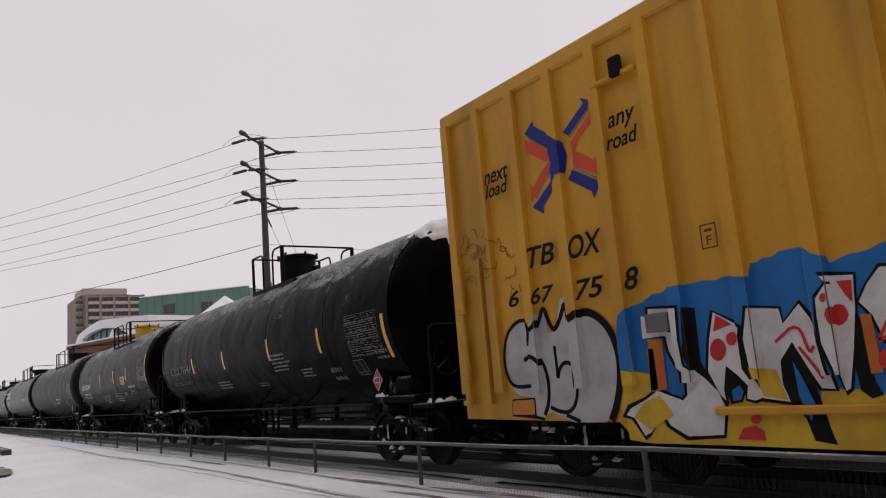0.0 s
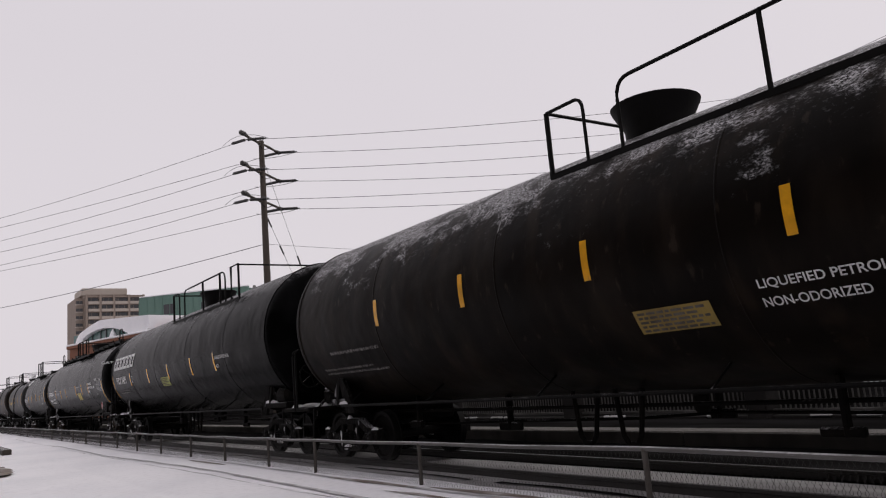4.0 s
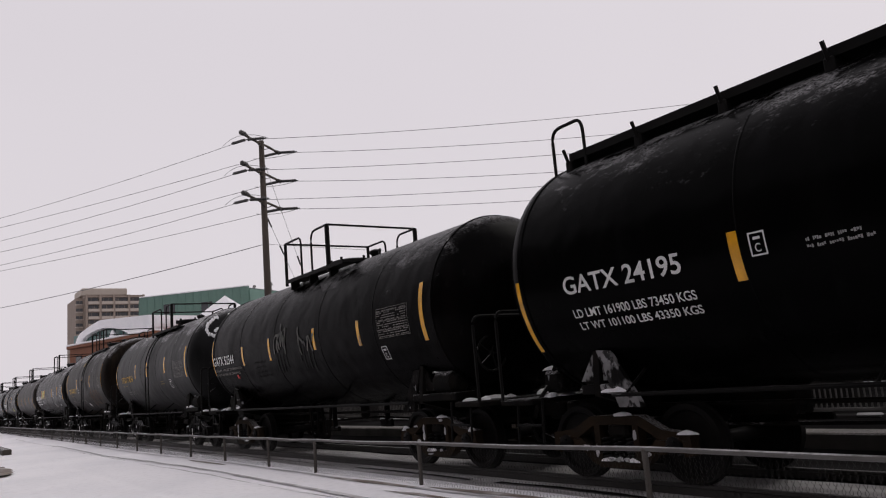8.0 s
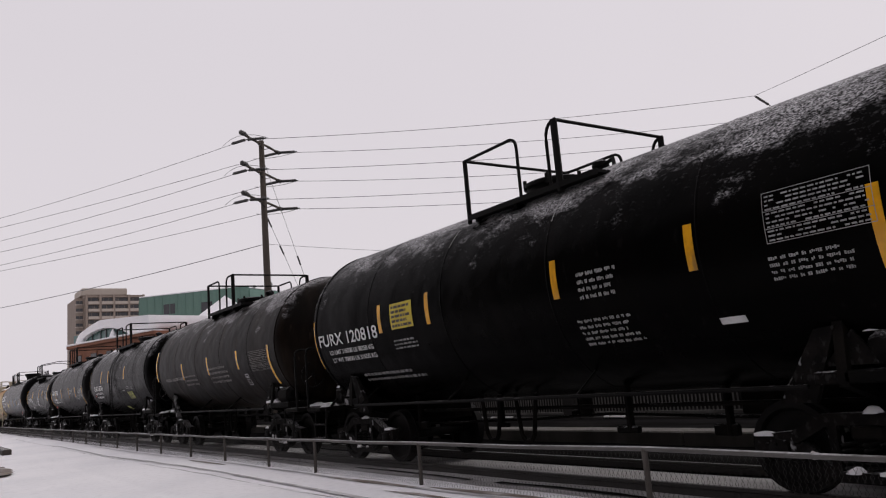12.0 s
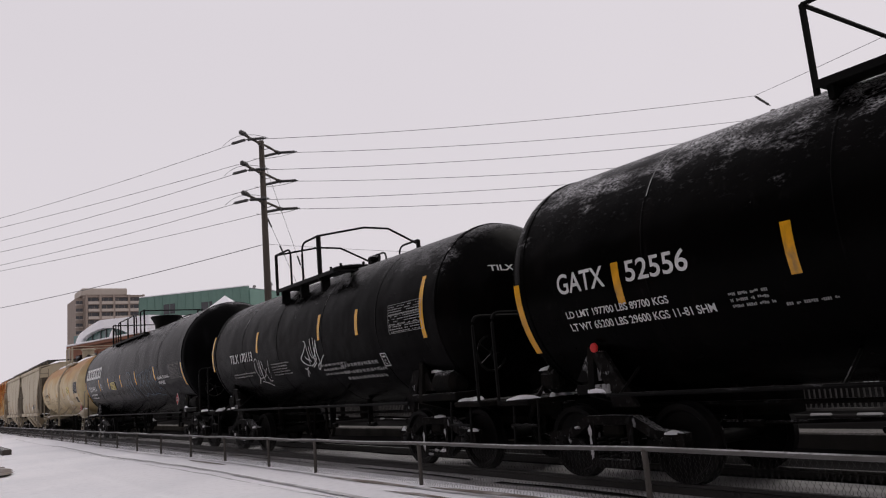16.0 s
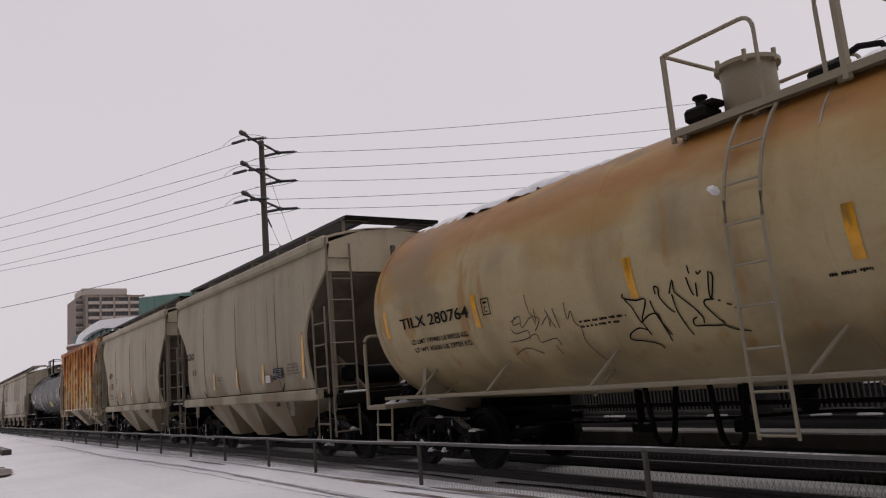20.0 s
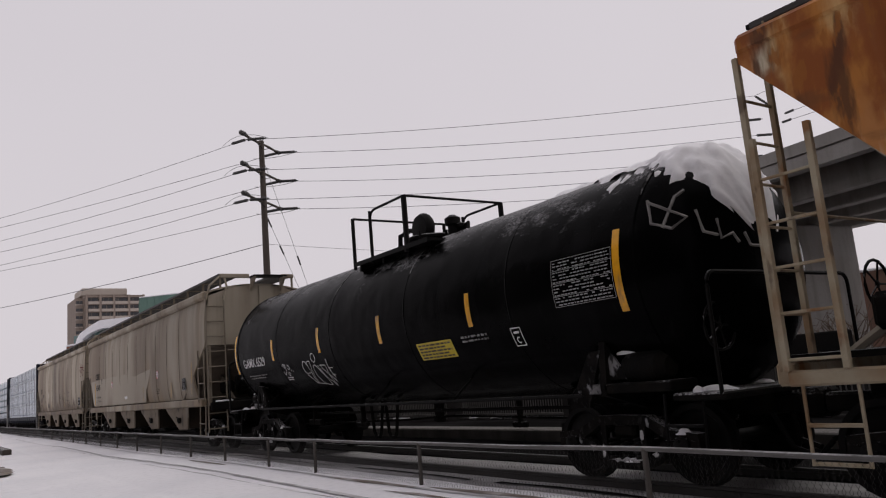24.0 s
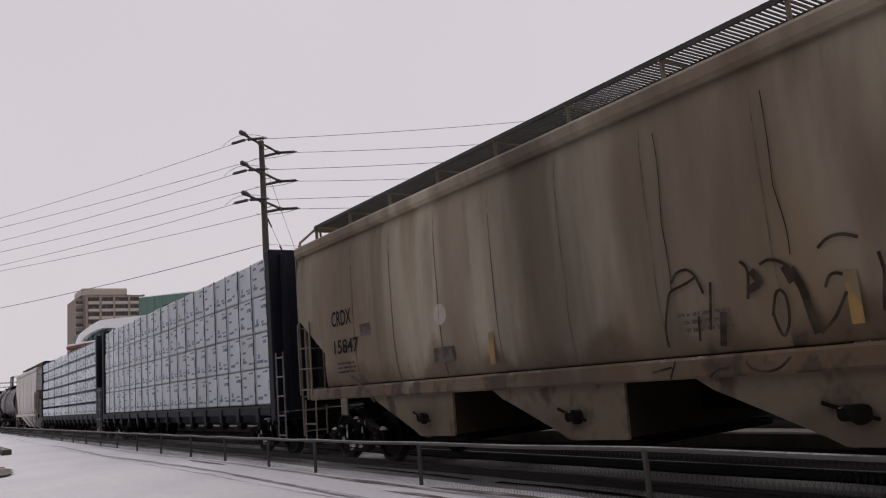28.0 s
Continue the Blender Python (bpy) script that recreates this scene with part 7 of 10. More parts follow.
        for q in (0.62, 0.12):
            part("step_hanger", Shape().tube([(sg * (half - q), -w, 0.4), (sg * (half - q), -w + 0.02, sill - 0.2)], 0.018, 5), frame, ob)
        part("roping_bracket", Shape().box(min(sg * (half - 2.0), sg * (half - 1.75)), max(sg * (half - 2.0), sg * (half - 1.75)), -w - 0.01, -w + 0.03, sill - 0.52, sill - 0.2, 0.02), frame, ob)
        add_truck(car, sg * (half - 1.25), car["start"])
    # discharge bays
    x0, x1 = -half + 2.4, half - 2.4
    step = (x1 - x0) / bays
    for c in bays_at or ([-4.59 + 3.4 * k for k in range(4)] if wide else [x0 + step * (k + 0.5) for k in range(bays)]):
        a, g = step * 0.45, 0.3
        if bays_at:
            a, g = 1.06, 0.32
        zt, zb = sill - 0.04 if bays_at else sill - 0.22, 0.58 if bays_at else 0.42
        yb = -0.78 if bays_at else -1.0
        s = Shape().add([(c - a, -w + 0.1, zt), (c + a, -w + 0.1, zt), (c + a, w - 0.1, zt), (c - a, w - 0.1, zt), (c - g, yb, zb), (c + g, yb, zb), (c + g, 0.55, zb), (c - g, 0.55, zb)],
                        [(0, 4, 5, 1), (1, 5, 6, 2), (2, 6, 7, 3), (3, 7, 4, 0), (4, 7, 6, 5), (0, 1, 2, 3)])
        if wide:
            # side plates with a curved heel, slope sheets between them darkened for the shade there
            u0, u1, low = c - 1.21, c + 1.21, 0.56
            heel = [(u0, zt), (u1, zt), (u1 - 0.02, low + 0.02), (u0 + 1.46, low), (u0 + 1.28, 0.65), (u0 + 0.82, 0.84), (u0 + 0.48, 0.98), (u0 + 0.2, 1.09)]
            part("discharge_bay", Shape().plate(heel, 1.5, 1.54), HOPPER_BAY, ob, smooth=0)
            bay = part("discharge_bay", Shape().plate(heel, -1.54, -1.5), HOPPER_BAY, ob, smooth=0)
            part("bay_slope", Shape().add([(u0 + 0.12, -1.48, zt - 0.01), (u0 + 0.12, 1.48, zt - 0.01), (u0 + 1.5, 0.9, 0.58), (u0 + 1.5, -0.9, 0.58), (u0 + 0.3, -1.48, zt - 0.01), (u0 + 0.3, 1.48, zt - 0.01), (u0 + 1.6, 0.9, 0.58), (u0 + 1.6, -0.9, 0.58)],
                                          [(0, 1, 2, 3), (7, 6, 5, 4), (0, 3, 7, 4), (1, 5, 6, 2), (3, 2, 6, 7), (0, 4, 5, 1)]), BAY_SHADE, bay, smooth=0)
            part("bay_wall", Shape().box(u1 - 0.08, u1 - 0.03, -1.49, 1.49, 0.6, zt - 0.01), BAY_SHADE, bay, smooth=0)
            part("outlet_gate", Shape().box(u0 + 1.42, u1 - 0.06, -1.3, 1.3, 0.47, 0.56, 0.02), RUNNING, bay)
            part("gate_lock", Shape().box(c + 0.22, c + 0.52, -1.6, -1.53, 0.78, 0.92, 0.03).lathe([(0.05, -1.62), (0.09, -1.6), (0.09, -1.54)], 10, "y", (c + 0.42, 0, 0.84)).tube([(c + 0.1, -1.56, 0.94), (c + 0.3, -1.58, 0.88), (c + 0.58, -1.58, 0.8)], 0.02, 5), RUNNING, bay)
            continue
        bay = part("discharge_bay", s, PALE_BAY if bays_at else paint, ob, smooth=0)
        part("outlet_gate", Shape().box(c - g - 0.05, c + g + 0.05, -0.7, 0.6, zb - 0.14, zb + 0.02, 0.02).tube([(c, -0.75, zb - 0.06), (c, -1.0, zb - 0.06)], 0.045, 8), RUNNING, bay)
        part("gate_lock", Shape().box(c - 0.16, c + 0.16, -1.06, -0.98, zb + 0.28, zb + 0.48, 0.03), RUNNING, bay)
    part("center_sill", Shape().box(-half + 1, half - 1, -0.17, 0.17, 0.8, 1.12), RUNNING, ob)
    return car


# ---- box car ----
def box_car(label, left, length):
    right = left + length
    half = length / 2
    car = new_car("box_car", label, "box car", (left + right) / 2, half, w=1.62, proud=0.074)
    car["posts"] = [-half + 0.1 + (2 * half - 0.2) * k / 26 for k in range(27)]
    ob = car["ob"]
    w, z0, eave = 1.62, 0.83, 5.3
    for sg in (-1, 1):
        part("side_wall", Shape().box(-half, half, min(sg * w, sg * (w - 0.06)), max(sg * w, sg * (w - 0.06)), z0 + 0.35, eave), BOX_YELLOW, ob)
        sill = [(-half, z0 + 0.349), (-half, z0), (-half + 2.9, z0 - 0.05), (-half + 3.1, z0 - 0.25), (half - 3.1, z0 - 0.25), (half - 2.9, z0 - 0.05), (half, z0), (half, z0 + 0.349)]
        part("side_sill", Shape().plate(sill, min(sg * (w - 0.002), sg * (w - 0.05)), max(sg * (w - 0.002), sg * (w - 0.05))), BOX_YELLOW, ob, smooth=0)
        part("top_rail", Shape().box(-half - 0.02, half + 0.02, min(sg * (w - 0.05), sg * (w + 0.05)), max(sg * (w - 0.05), sg * (w + 0.05)), eave - 0.18, eave + 0.03, 0.03), BOX_YELLOW, ob)
        part("door_track", Shape().box(-half + 4.2, half - 4.0, min(sg * (w - 0.03), sg * (w + 0.06)), max(sg * (w - 0.03), sg * (w + 0.06)), z0 + 0.02, z0 + 0.1, 0.015), BOX_YELLOW, ob)
        for x in car["posts"]:
            part("side_post", Shape().plate([(x - 0.085, z0 + 0.35), (x - 0.075, eave - 0.15), (x + 0.075, eave - 0.15), (x + 0.085, z0 + 0.35)], min(sg * (w - 0.005), sg * (w + 0.075)), max(sg * (w - 0.005), sg * (w + 0.075))), BOX_YELLOW, ob, smooth=0)
    part("roof", Shape().extrude_x([(-w, eave), (w, eave), (0.8, eave + 0.2), (0, eave + 0.26), (-0.8, eave + 0.2)], -half, half), GALV, ob, smooth=0)
    part("roof_snow", Shape().extrude_x([(-w + 0.3, eave + 0.1), (w - 0.3, eave + 0.1), (0.8, eave + 0.25), (0, eave + 0.31), (-0.8, eave + 0.25)], -half + 0.2, half - 0.2), SNOW, ob, "snow on the roof", smooth=0)
    part("floor_frame", Shape().box(-half, half, -w + 0.06, w - 0.06, z0, z0 + 0.35).box(-half + 0.2, half - 0.2, -0.3, 0.3, 0.62, z0), RUNNING, ob, smooth=0)
    for sg in (-1, 1):
        e = sg * half
        part("end_wall", Shape().box(min(e, e - 0.08 * sg), max(e, e - 0.08 * sg), -w, w, z0 + 0.1, eave), BOX_YELLOW, ob)
        for k in range(6):
            z = z0 + 0.6 + k * 0.65
            part("end_corrugation", Shape().tube([(e, -w + 0.15, z), (e, w - 0.15, z)], 0.09, 8), BOX_YELLOW, ob)
        place("coupler", COUPLER, ob, pose(e + 0.35 * sg, 0, 0.02, 0, 0, 0 if sg > 0 else 180))
        part("draft_sill", Shape().box(min(e + 0.4 * sg, e - 1 * sg), max(e + 0.4 * sg, e - 1 * sg), -0.2, 0.2, 0.66, 1.02, 0.02), RUNNING, ob)
        part("sill_step", Shape().tube([(e - 0.15 * sg, -w + 0.05, z0), (e - 0.15 * sg, -w + 0.05, 0.42), (e - 0.6 * sg, -w + 0.05, 0.42), (e - 0.6 * sg, -w + 0.05, z0)], 0.022, 6), STEEL_DARK, ob)
        for k in range(0 if sg < 0 else 5):
            part("grab_iron", Shape().tube([(e - 0.12 * sg, -w - 0.06, z0 + 0.45 + k * 0.42), (e - 0.6 * sg, -w - 0.06, z0 + 0.45 + k * 0.42)], 0.014, 5), BOX_YELLOW, ob)
        for q in (0.16, 0.62):
            part("ladder_stile", Shape().box(min(e - q * sg, e - (q + 0.05) * sg), max(e - q * sg, e - (q + 0.05) * sg), -w - 0.07, -w + 0.01, z0 + 0.2, z0 + 2.2, 0.008), BOX_YELLOW, ob)
        add_truck(car, sg * (half - 2.1), car["start"])
    return car


def ribbon(car, name, pts, width, ink, off, closed=False, label=""):
    """A painted stroke of even width along points on a flat side."""
    s = Shape()
    m = len(pts)
    prev = first = None
    for k in range(m):
        a, b = pts[k - 1] if k or closed else pts[k], pts[(k + 1) % m] if k < m - 1 or closed else pts[k]
        d = Vector((b[0] - a[0], b[1] - a[1])).normalized()
        q = Vector((-d.y, d.x)) * width / 2
        pair = (skin(car, pts[k][0] + q.x, pts[k][1] + q.y, off), skin(car, pts[k][0] - q.x, pts[k][1] - q.y, off))
        if prev:
            s.add([*prev, pair[1], pair[0]], [(0, 1, 2, 3)])
        first = first or pair
        prev = pair
    if closed:
        s.add([*prev, first[1], first[0]], [(0, 1, 2, 3)])
    return part(name, s, ink, car["ob"], label, smooth=0)


def rounded(pts, closed=True, times=2):
    """The same outline with its corners cut round."""
    for _ in range(times):
        out = [] if closed else [pts[0]]
        for k in range(len(pts) if closed else len(pts) - 1):
            (ax, az), (bx, bz) = pts[k], pts[(k + 1) % len(pts)]
            out += [(ax * 0.75 + bx * 0.25, az * 0.75 + bz * 0.25), (ax * 0.25 + bx * 0.75, az * 0.25 + bz * 0.75)]
        pts = out if closed else out + [pts[-1]]
    return pts


def stroke(pts, width):
    """A smoothed painted stroke as a chain of four-sided pieces."""
    pts = [Vector(p) for p in rounded(pts, False)] if len(pts) > 2 else [Vector(p) for p in pts]
    sides = []
    for k, p in enumerate(pts):
        d = (pts[min(k + 1, len(pts) - 1)] - pts[max(k - 1, 0)]).normalized()
        q = Vector((-d.y, d.x)) * width / 2
        sides.append((tuple(p + q), tuple(p - q)))
    return [[a[0], b[0], b[1], a[1]] for a, b in zip(sides, sides[1:])]


def between(pts, a, b):
    """The piece of an outline that lies between two upright lines."""
    for edge, sign in ((a, 1), (b, -1)):
        out = []
        for k, p in enumerate(pts):
            q = pts[(k + 1) % len(pts)]
            inp, inq = sign * (p[0] - edge) >= 0, sign * (q[0] - edge) >= 0
            if inp:
                out.append(p)
            if inp != inq:
                t = (edge - p[0]) / (q[0] - p[0])
                out.append((edge, p[1] + t * (q[1] - p[1])))
        pts = out
        if len(pts) < 3:
            return []
    return pts


def coat(car, name, pts, ink, off, label=""):
    """Paint on the ribbed side of the box car: on the sheet, on the ribs' faces and on their flanks."""
    w, s = car["w"], Shape()
    if isinstance(pts[0], tuple):
        flat = [Vector((x, z, 0)) for x, z in pts]
        pts = [[pts[k] for k in tri] for tri in geometry.tessellate_polygon([flat])]
    for piece in pts:
        s.add([(x, -(w + off), z) for x, z in piece], [tuple(range(len(piece)))])
        for rib in car["posts"]:
            face = between(piece, rib - 0.08, rib + 0.08)
            face = [(x, z) for z, x in between([(z, x) for x, z in face], 1.18, 6.0)] if face else face
            if face:
                s.add([(x, -(w + 0.075 + off), z) for x, z in face], [tuple(range(len(face)))])
            cuts = []
            x = rib + 0.08
            for k, p in enumerate(piece):
                q = piece[(k + 1) % len(piece)]
                if (p[0] < x) != (q[0] < x):
                    cuts.append(p[1] + (x - p[0]) / (q[0] - p[0]) * (q[1] - p[1]))
            if len(cuts) == 2:
                a, b = sorted(max(1.18, c) for c in cuts)
                if b - a < 0.002:
                    continue
                s.add([(x + 0.006 + off, -w, a), (x + off, -(w + 0.075 + off), a), (x + off, -(w + 0.075 + off), b), (x + 0.006 + off, -w, b)], [(0, 1, 2, 3)])
    return part(name, s, ink, car["ob"], label, smooth=0)


# ---- centre-beam lumber car ----
def lumber_car(label, left, right, packs, top=4.6):
    half = (right - left) / 2
    car = new_car("lumber_car", label, "lumber car", (left + right) / 2, half, w=1.45)
    ob, rng = car["ob"], car["rng"]
    z0 = 1.17
    part("deck", Shape().box(-half, half, -1.5, 1.5, z0 - 0.25, z0 - 0.02, 0.03), CAR_BLUE, ob)
    part("center_sill", Shape().box(-half, half, -0.25, 0.25, 0.62, z0 - 0.25, 0.03), CAR_BLUE, ob)
    part("center_beam", Shape().box(-half, half, -0.06, 0.06, z0, top + 0.1), CAR_BLUE, ob, smooth=0)
    for k in range(14):
        x = -half + 0.8 + (2 * half - 1.6) * k / 13
        part("stake_pocket", Shape().box(x - 0.12, x + 0.12, -1.53, -1.42, z0 - 0.42, z0 - 0.05, 0.02), CAR_BLUE, ob)
        part("winch", Shape().lathe([(0.09, x - 0.12), (0.09, x + 0.12)], 10, "x", (0, -1.42, z0 - 0.5)), RUNNING, ob)
    for sg in (-1, 1):
        e = sg * half
        part("bulkhead", Shape().box(min(e, e + 0.28 * sg), max(e, e + 0.28 * sg), -1.5, 1.5, 0.8, top + 0.12, 0.03), CAR_BLUE, ob)
        for y in (-1.2, -0.4, 0.4, 1.2):
            part("bulkhead_post", Shape().box(min(e + 0.28 * sg, e + 0.42 * sg), max(e + 0.28 * sg, e + 0.42 * sg), y - 0.07, y + 0.07, 0.9, top, 0.02), CAR_BLUE, ob)
        part("end_platform", Shape().box(min(e + 0.28 * sg, e + 0.9 * sg), max(e + 0.28 * sg, e + 0.9 * sg), -1.45, 1.45, 0.9, 1.0, 0.02), RUNNING, ob)
        place("coupler", COUPLER, ob, pose(e + 0.9 * sg, 0, 0.02, 0, 0, 0 if sg > 0 else 180))
        for k in range(5):
            part("ladder_rung", Shape().tube([(e + 0.5 * sg, -1.52, 0.5 + 0.42 * k), (e + 0.9 * sg, -1.52, 0.5 + 0.42 * k)], 0.018, 5), GALV, ob)
        for q in (0.5, 0.9):
            part("ladder_stile", Shape().tube([(e + q * sg, -1.52, 0.4), (e + q * sg, -1.52, 2.3)], 0.02, 5), GALV, ob)
        add_truck(car, sg * (half - 1.4), car["start"])
    cols, rows, gap, lift = packs
    pw, ph = (2 * half - 0.06) / cols, (top - z0) / rows
    packs_me = []
    for v in range(5):
        s = Shape()
        r2 = random.Random(v)
        s.box(gap / 2, pw - gap / 2, -0.68, 0.68, 0.0, ph - lift, 0.03)
        packs_me.append(s.mesh("lumber_pack", WRAP, 30))
    prints = []
    for v in range(6):
        s = Shape()
        r2 = random.Random(40 + v)
        for k in range(max(1, round(pw / 0.96))):
            o = 0.96 * k
            bars = [(0.08, 0.14, 0.40, 0.07), (0.14, 0.23, 0.16, 0.11), (0.46, 0.22, 0.28, 0.05), (0.52, 0.12, 0.34, 0.05), (0.08, 0.64, 0.32, 0.06), (0.50, 0.56, 0.32, 0.08), (0.82, 0.32, 0.05, 0.24), (0.10, 0.42, 0.26, 0.05), (0.45, 0.72, 0.4, 0.04)]
            for a, b, ww, hh in bars:
                if r2.random() < 0.72:
                    a, b = a + o + r2.uniform(-0.03, 0.03), (b + r2.uniform(-0.03, 0.03)) * ph / 0.86
                    ww *= r2.uniform(0.6, 1.1)
                    lean = r2.uniform(-0.02, 0.05)
                    s.add([(a, -0.684, b), (a + ww, -0.684, b + lean * 0.3), (a + ww, -0.684, b + hh + lean * 0.3), (a + 0.01, -0.684, b + hh)], [(0, 1, 2, 3)])
        prints.append(s.mesh("wrap_print", WRAP_PRINT, 0))
    for sg in (-1, 1):
        for i in range(cols):
            for j in range(rows):
                dx, dy = rng.uniform(-0.012, 0.012), rng.uniform(-0.02, 0.02)
                pk = place("lumber_pack", rng.choice(packs_me), ob, pose(-half + 0.03 + i * pw + dx, sg * 0.76 + dy, z0 + j * ph + (0.0 if j == 0 else 0.0), 0, 0, 0))
                if sg < 0:
                    tagged(place("wrap_print", rng.choice(prints), pk), kind="stuff")
    for k in range(cols + 1 if cols > 10 else 8):
        x = -half + 0.05 + (2 * half - 0.1) * k / (cols if cols > 10 else 7)
        part("tie_strap", Shape().box(x - 0.012, x + 0.012, -1.475, -1.463, z0 - 0.1, top - 0.03, 0.0), STEEL_DARK, ob, smooth=0)
    return car

# ---- the train, in the order in which it passes ----
car = box_car("yellow box car with spray-painted graffiti along its lower side", -8.99, 20.0)
for a, b, w, z, h in (("next", -9.01, -8.49, 4.0, 0.19), ("load", -9.01, -8.52, 3.81, 0.19), ("any", -6.67, -6.26, 4.0, 0.2), ("road", -6.73, -6.26, 3.81, 0.19),
                      ("TB", -8.29, -7.77, 2.72, 0.26), ("OX", -7.53, -6.97, 2.7, 0.28), ("6", -8.74, -8.52, 2.27, 0.21), ("67", -8.3, -7.85, 2.25, 0.21), ("75", -7.5, -7.02, 2.2, 0.24), ("8", -6.72, -6.5, 2.21, 0.25)):
    letter(car, a, b, w, z, h, "black", 0.25, 0.018)
plate(car, -5.7, 2.47, -5.42, 2.72, "umber", "F")
# cross-shaped emblem in navy and orange-red with pale edges
coat(car, "emblem_edge", stroke([(-8.1, 4.43), (-7.8, 4.22), (-7.7, 4.07), (-7.69, 3.95), (-7.89, 3.79), (-8.09, 3.61)], 0.05), CREAM_INK, 0.003, "pale edge of the emblem")
coat(car, "emblem_edge", stroke([(-7, 4.45), (-7.38, 4.2)], 0.05), CREAM_INK, 0.003, "pale edge of the emblem")
coat(car, "emblem_edge", stroke([(-7.36, 3.81), (-6.96, 3.54)], 0.05), CREAM_INK, 0.003, "pale edge of the emblem")
coat(car, "emblem_arm", [(-8.17, 4.5), (-7.99, 4.62), (-7.98, 4.54), (-7.6, 4.26), (-7.49, 4.16), (-7.44, 3.99), (-7.5, 3.79), (-7.63, 3.79), (-7.7, 3.66), (-7.96, 3.47), (-7.96, 3.37), (-8.16, 3.5), (-8.03, 3.58), (-7.73, 3.78), (-7.67, 3.95), (-7.69, 4.06), (-7.77, 4.18), (-8.07, 4.4)], NAVY, 0.006, "navy stroke of the emblem")
coat(car, "emblem_arm", [(-8.18, 4.42), (-7.92, 4.28), (-7.75, 4.15), (-7.69, 4.03), (-7.74, 3.91), (-7.95, 3.73), (-8.17, 3.57), (-8.16, 3.82), (-8.12, 3.75), (-7.93, 3.91), (-7.79, 4), (-7.95, 4.1), (-8.14, 4.23), (-8.16, 4.16)], ORANGE_RED, 0.007, "orange-red stroke of the emblem")
coat(car, "emblem_arm", [(-7.13, 4.62), (-6.95, 4.52), (-7.04, 4.43), (-7.38, 4.22), (-7.47, 4.29), (-7.25, 4.43), (-7.08, 4.53)], NAVY, 0.006, "navy stroke of the emblem")
coat(car, "emblem_arm", [(-6.92, 4.42), (-6.92, 4.2), (-6.96, 4.28), (-7.22, 4.14), (-7.31, 4.01), (-7.12, 3.88), (-6.95, 3.75), (-6.91, 3.83), (-6.92, 3.58), (-7, 3.63), (-7.35, 3.83), (-7.35, 3.96), (-7.36, 4.13), (-7.21, 4.24), (-6.99, 4.38)], ORANGE_RED, 0.007, "orange-red stroke of the emblem")
coat(car, "emblem_arm", [(-7.38, 3.79), (-6.95, 3.52), (-7.08, 3.36), (-7.11, 3.45), (-7.47, 3.69)], NAVY, 0.006, "navy stroke of the emblem")
# graffiti: blue cloud, lemon ground, a silver bubble tag and white block forms with black shadows
coat(car, "blue_cloud", [(-6.89, 1.95), (-6.74, 2.04), (-6.59, 2.06), (-6.42, 2.13), (-6.3, 2.13), (-6.2, 2.17), (-6.04, 2.17), (-5.88, 2.17), (-5.76, 2.18), (-5.61, 2.16), (-5.52, 2.18), (-5.43, 2.18), (-5.34, 2.15), (-5.25, 2.14), (-5.21, 2.26), (-5.13, 2.26), (-5.08, 2.29), (-4.99, 2.28), (-4.9, 2.32), (-4.8, 2.32), (-4.7, 2.32), (-4.62, 2.29), (-4.56, 2.23), (-4.48, 2.2), (-4.45, 2.13), (-4.36, 2.16), (-4.27, 2.18), (-4.18, 2.18), (-4.1, 2.19), (-4.02, 2.22), (-3.92, 2.23), (-3.81, 2.21), (-4.04, 0.9), (-7, 1.08), (-6.96, 1.64)], SPRAY_BLUE, 0.003, "sprayed blue graffiti cloud")
coat(car, "lemon_ground", [(-6.97, 1.36), (-6.6, 1.29), (-6.51, 1.12), (-6.17, 1), (-5.77, 0.91), (-5.37, 1.08), (-5.05, 1.27), (-5, 0.92), (-4.74, 0.92), (-4.71, 1.06), (-4.33, 1.05), (-4.16, 1), (-4.03, 0.97), (-4.1, 0.55), (-4.65, 0.55), (-5.64, 0.56), (-6.68, 0.56), (-6.98, 0.59), (-7, 0.83), (-7.06, 0.96)], SPRAY_YELLOW, 0.005, "lemon yellow graffiti ground")
coat(car, "shadow_form", [(-6.02, 1.94), (-5.9, 1.92), (-5.92, 1.38), (-5.84, 1.22), (-6, 1.29), (-6.07, 1.45)], INK, 0.007, "black graffiti shadow")
coat(car, "shadow_form", [(-5.38, 1.69), (-5.3, 1.67), (-5.29, 1.47), (-5.27, 1.26), (-5.24, 1.08), (-5.39, 1.28), (-5.42, 1.51)], INK, 0.0073, "black graffiti shadow")
coat(car, "shadow_form", [(-5.04, 1.31), (-4.91, 1.49), (-4.78, 1.22), (-4.72, 0.94), (-4.67, 0.68), (-4.64, 0.59), (-4.84, 0.62), (-4.89, 0.81), (-4.99, 0.93), (-5.03, 1.11)], INK, 0.0076, "black graffiti shadow")
coat(car, "shadow_form", [(-4.3, 1.75), (-4.25, 1.46), (-4.25, 1.23), (-4.24, 1.1), (-4.19, 1), (-4.29, 0.97), (-4.37, 1.04), (-4.39, 1.28)], INK, 0.0079, "black graffiti shadow")
coat(car, "shadow_form", [(-5.63, 1.33), (-5.51, 1.25), (-5.44, 1.09), (-5.5, 0.97), (-5.63, 0.95), (-5.67, 1.09)], INK, 0.0082, "black graffiti shadow")
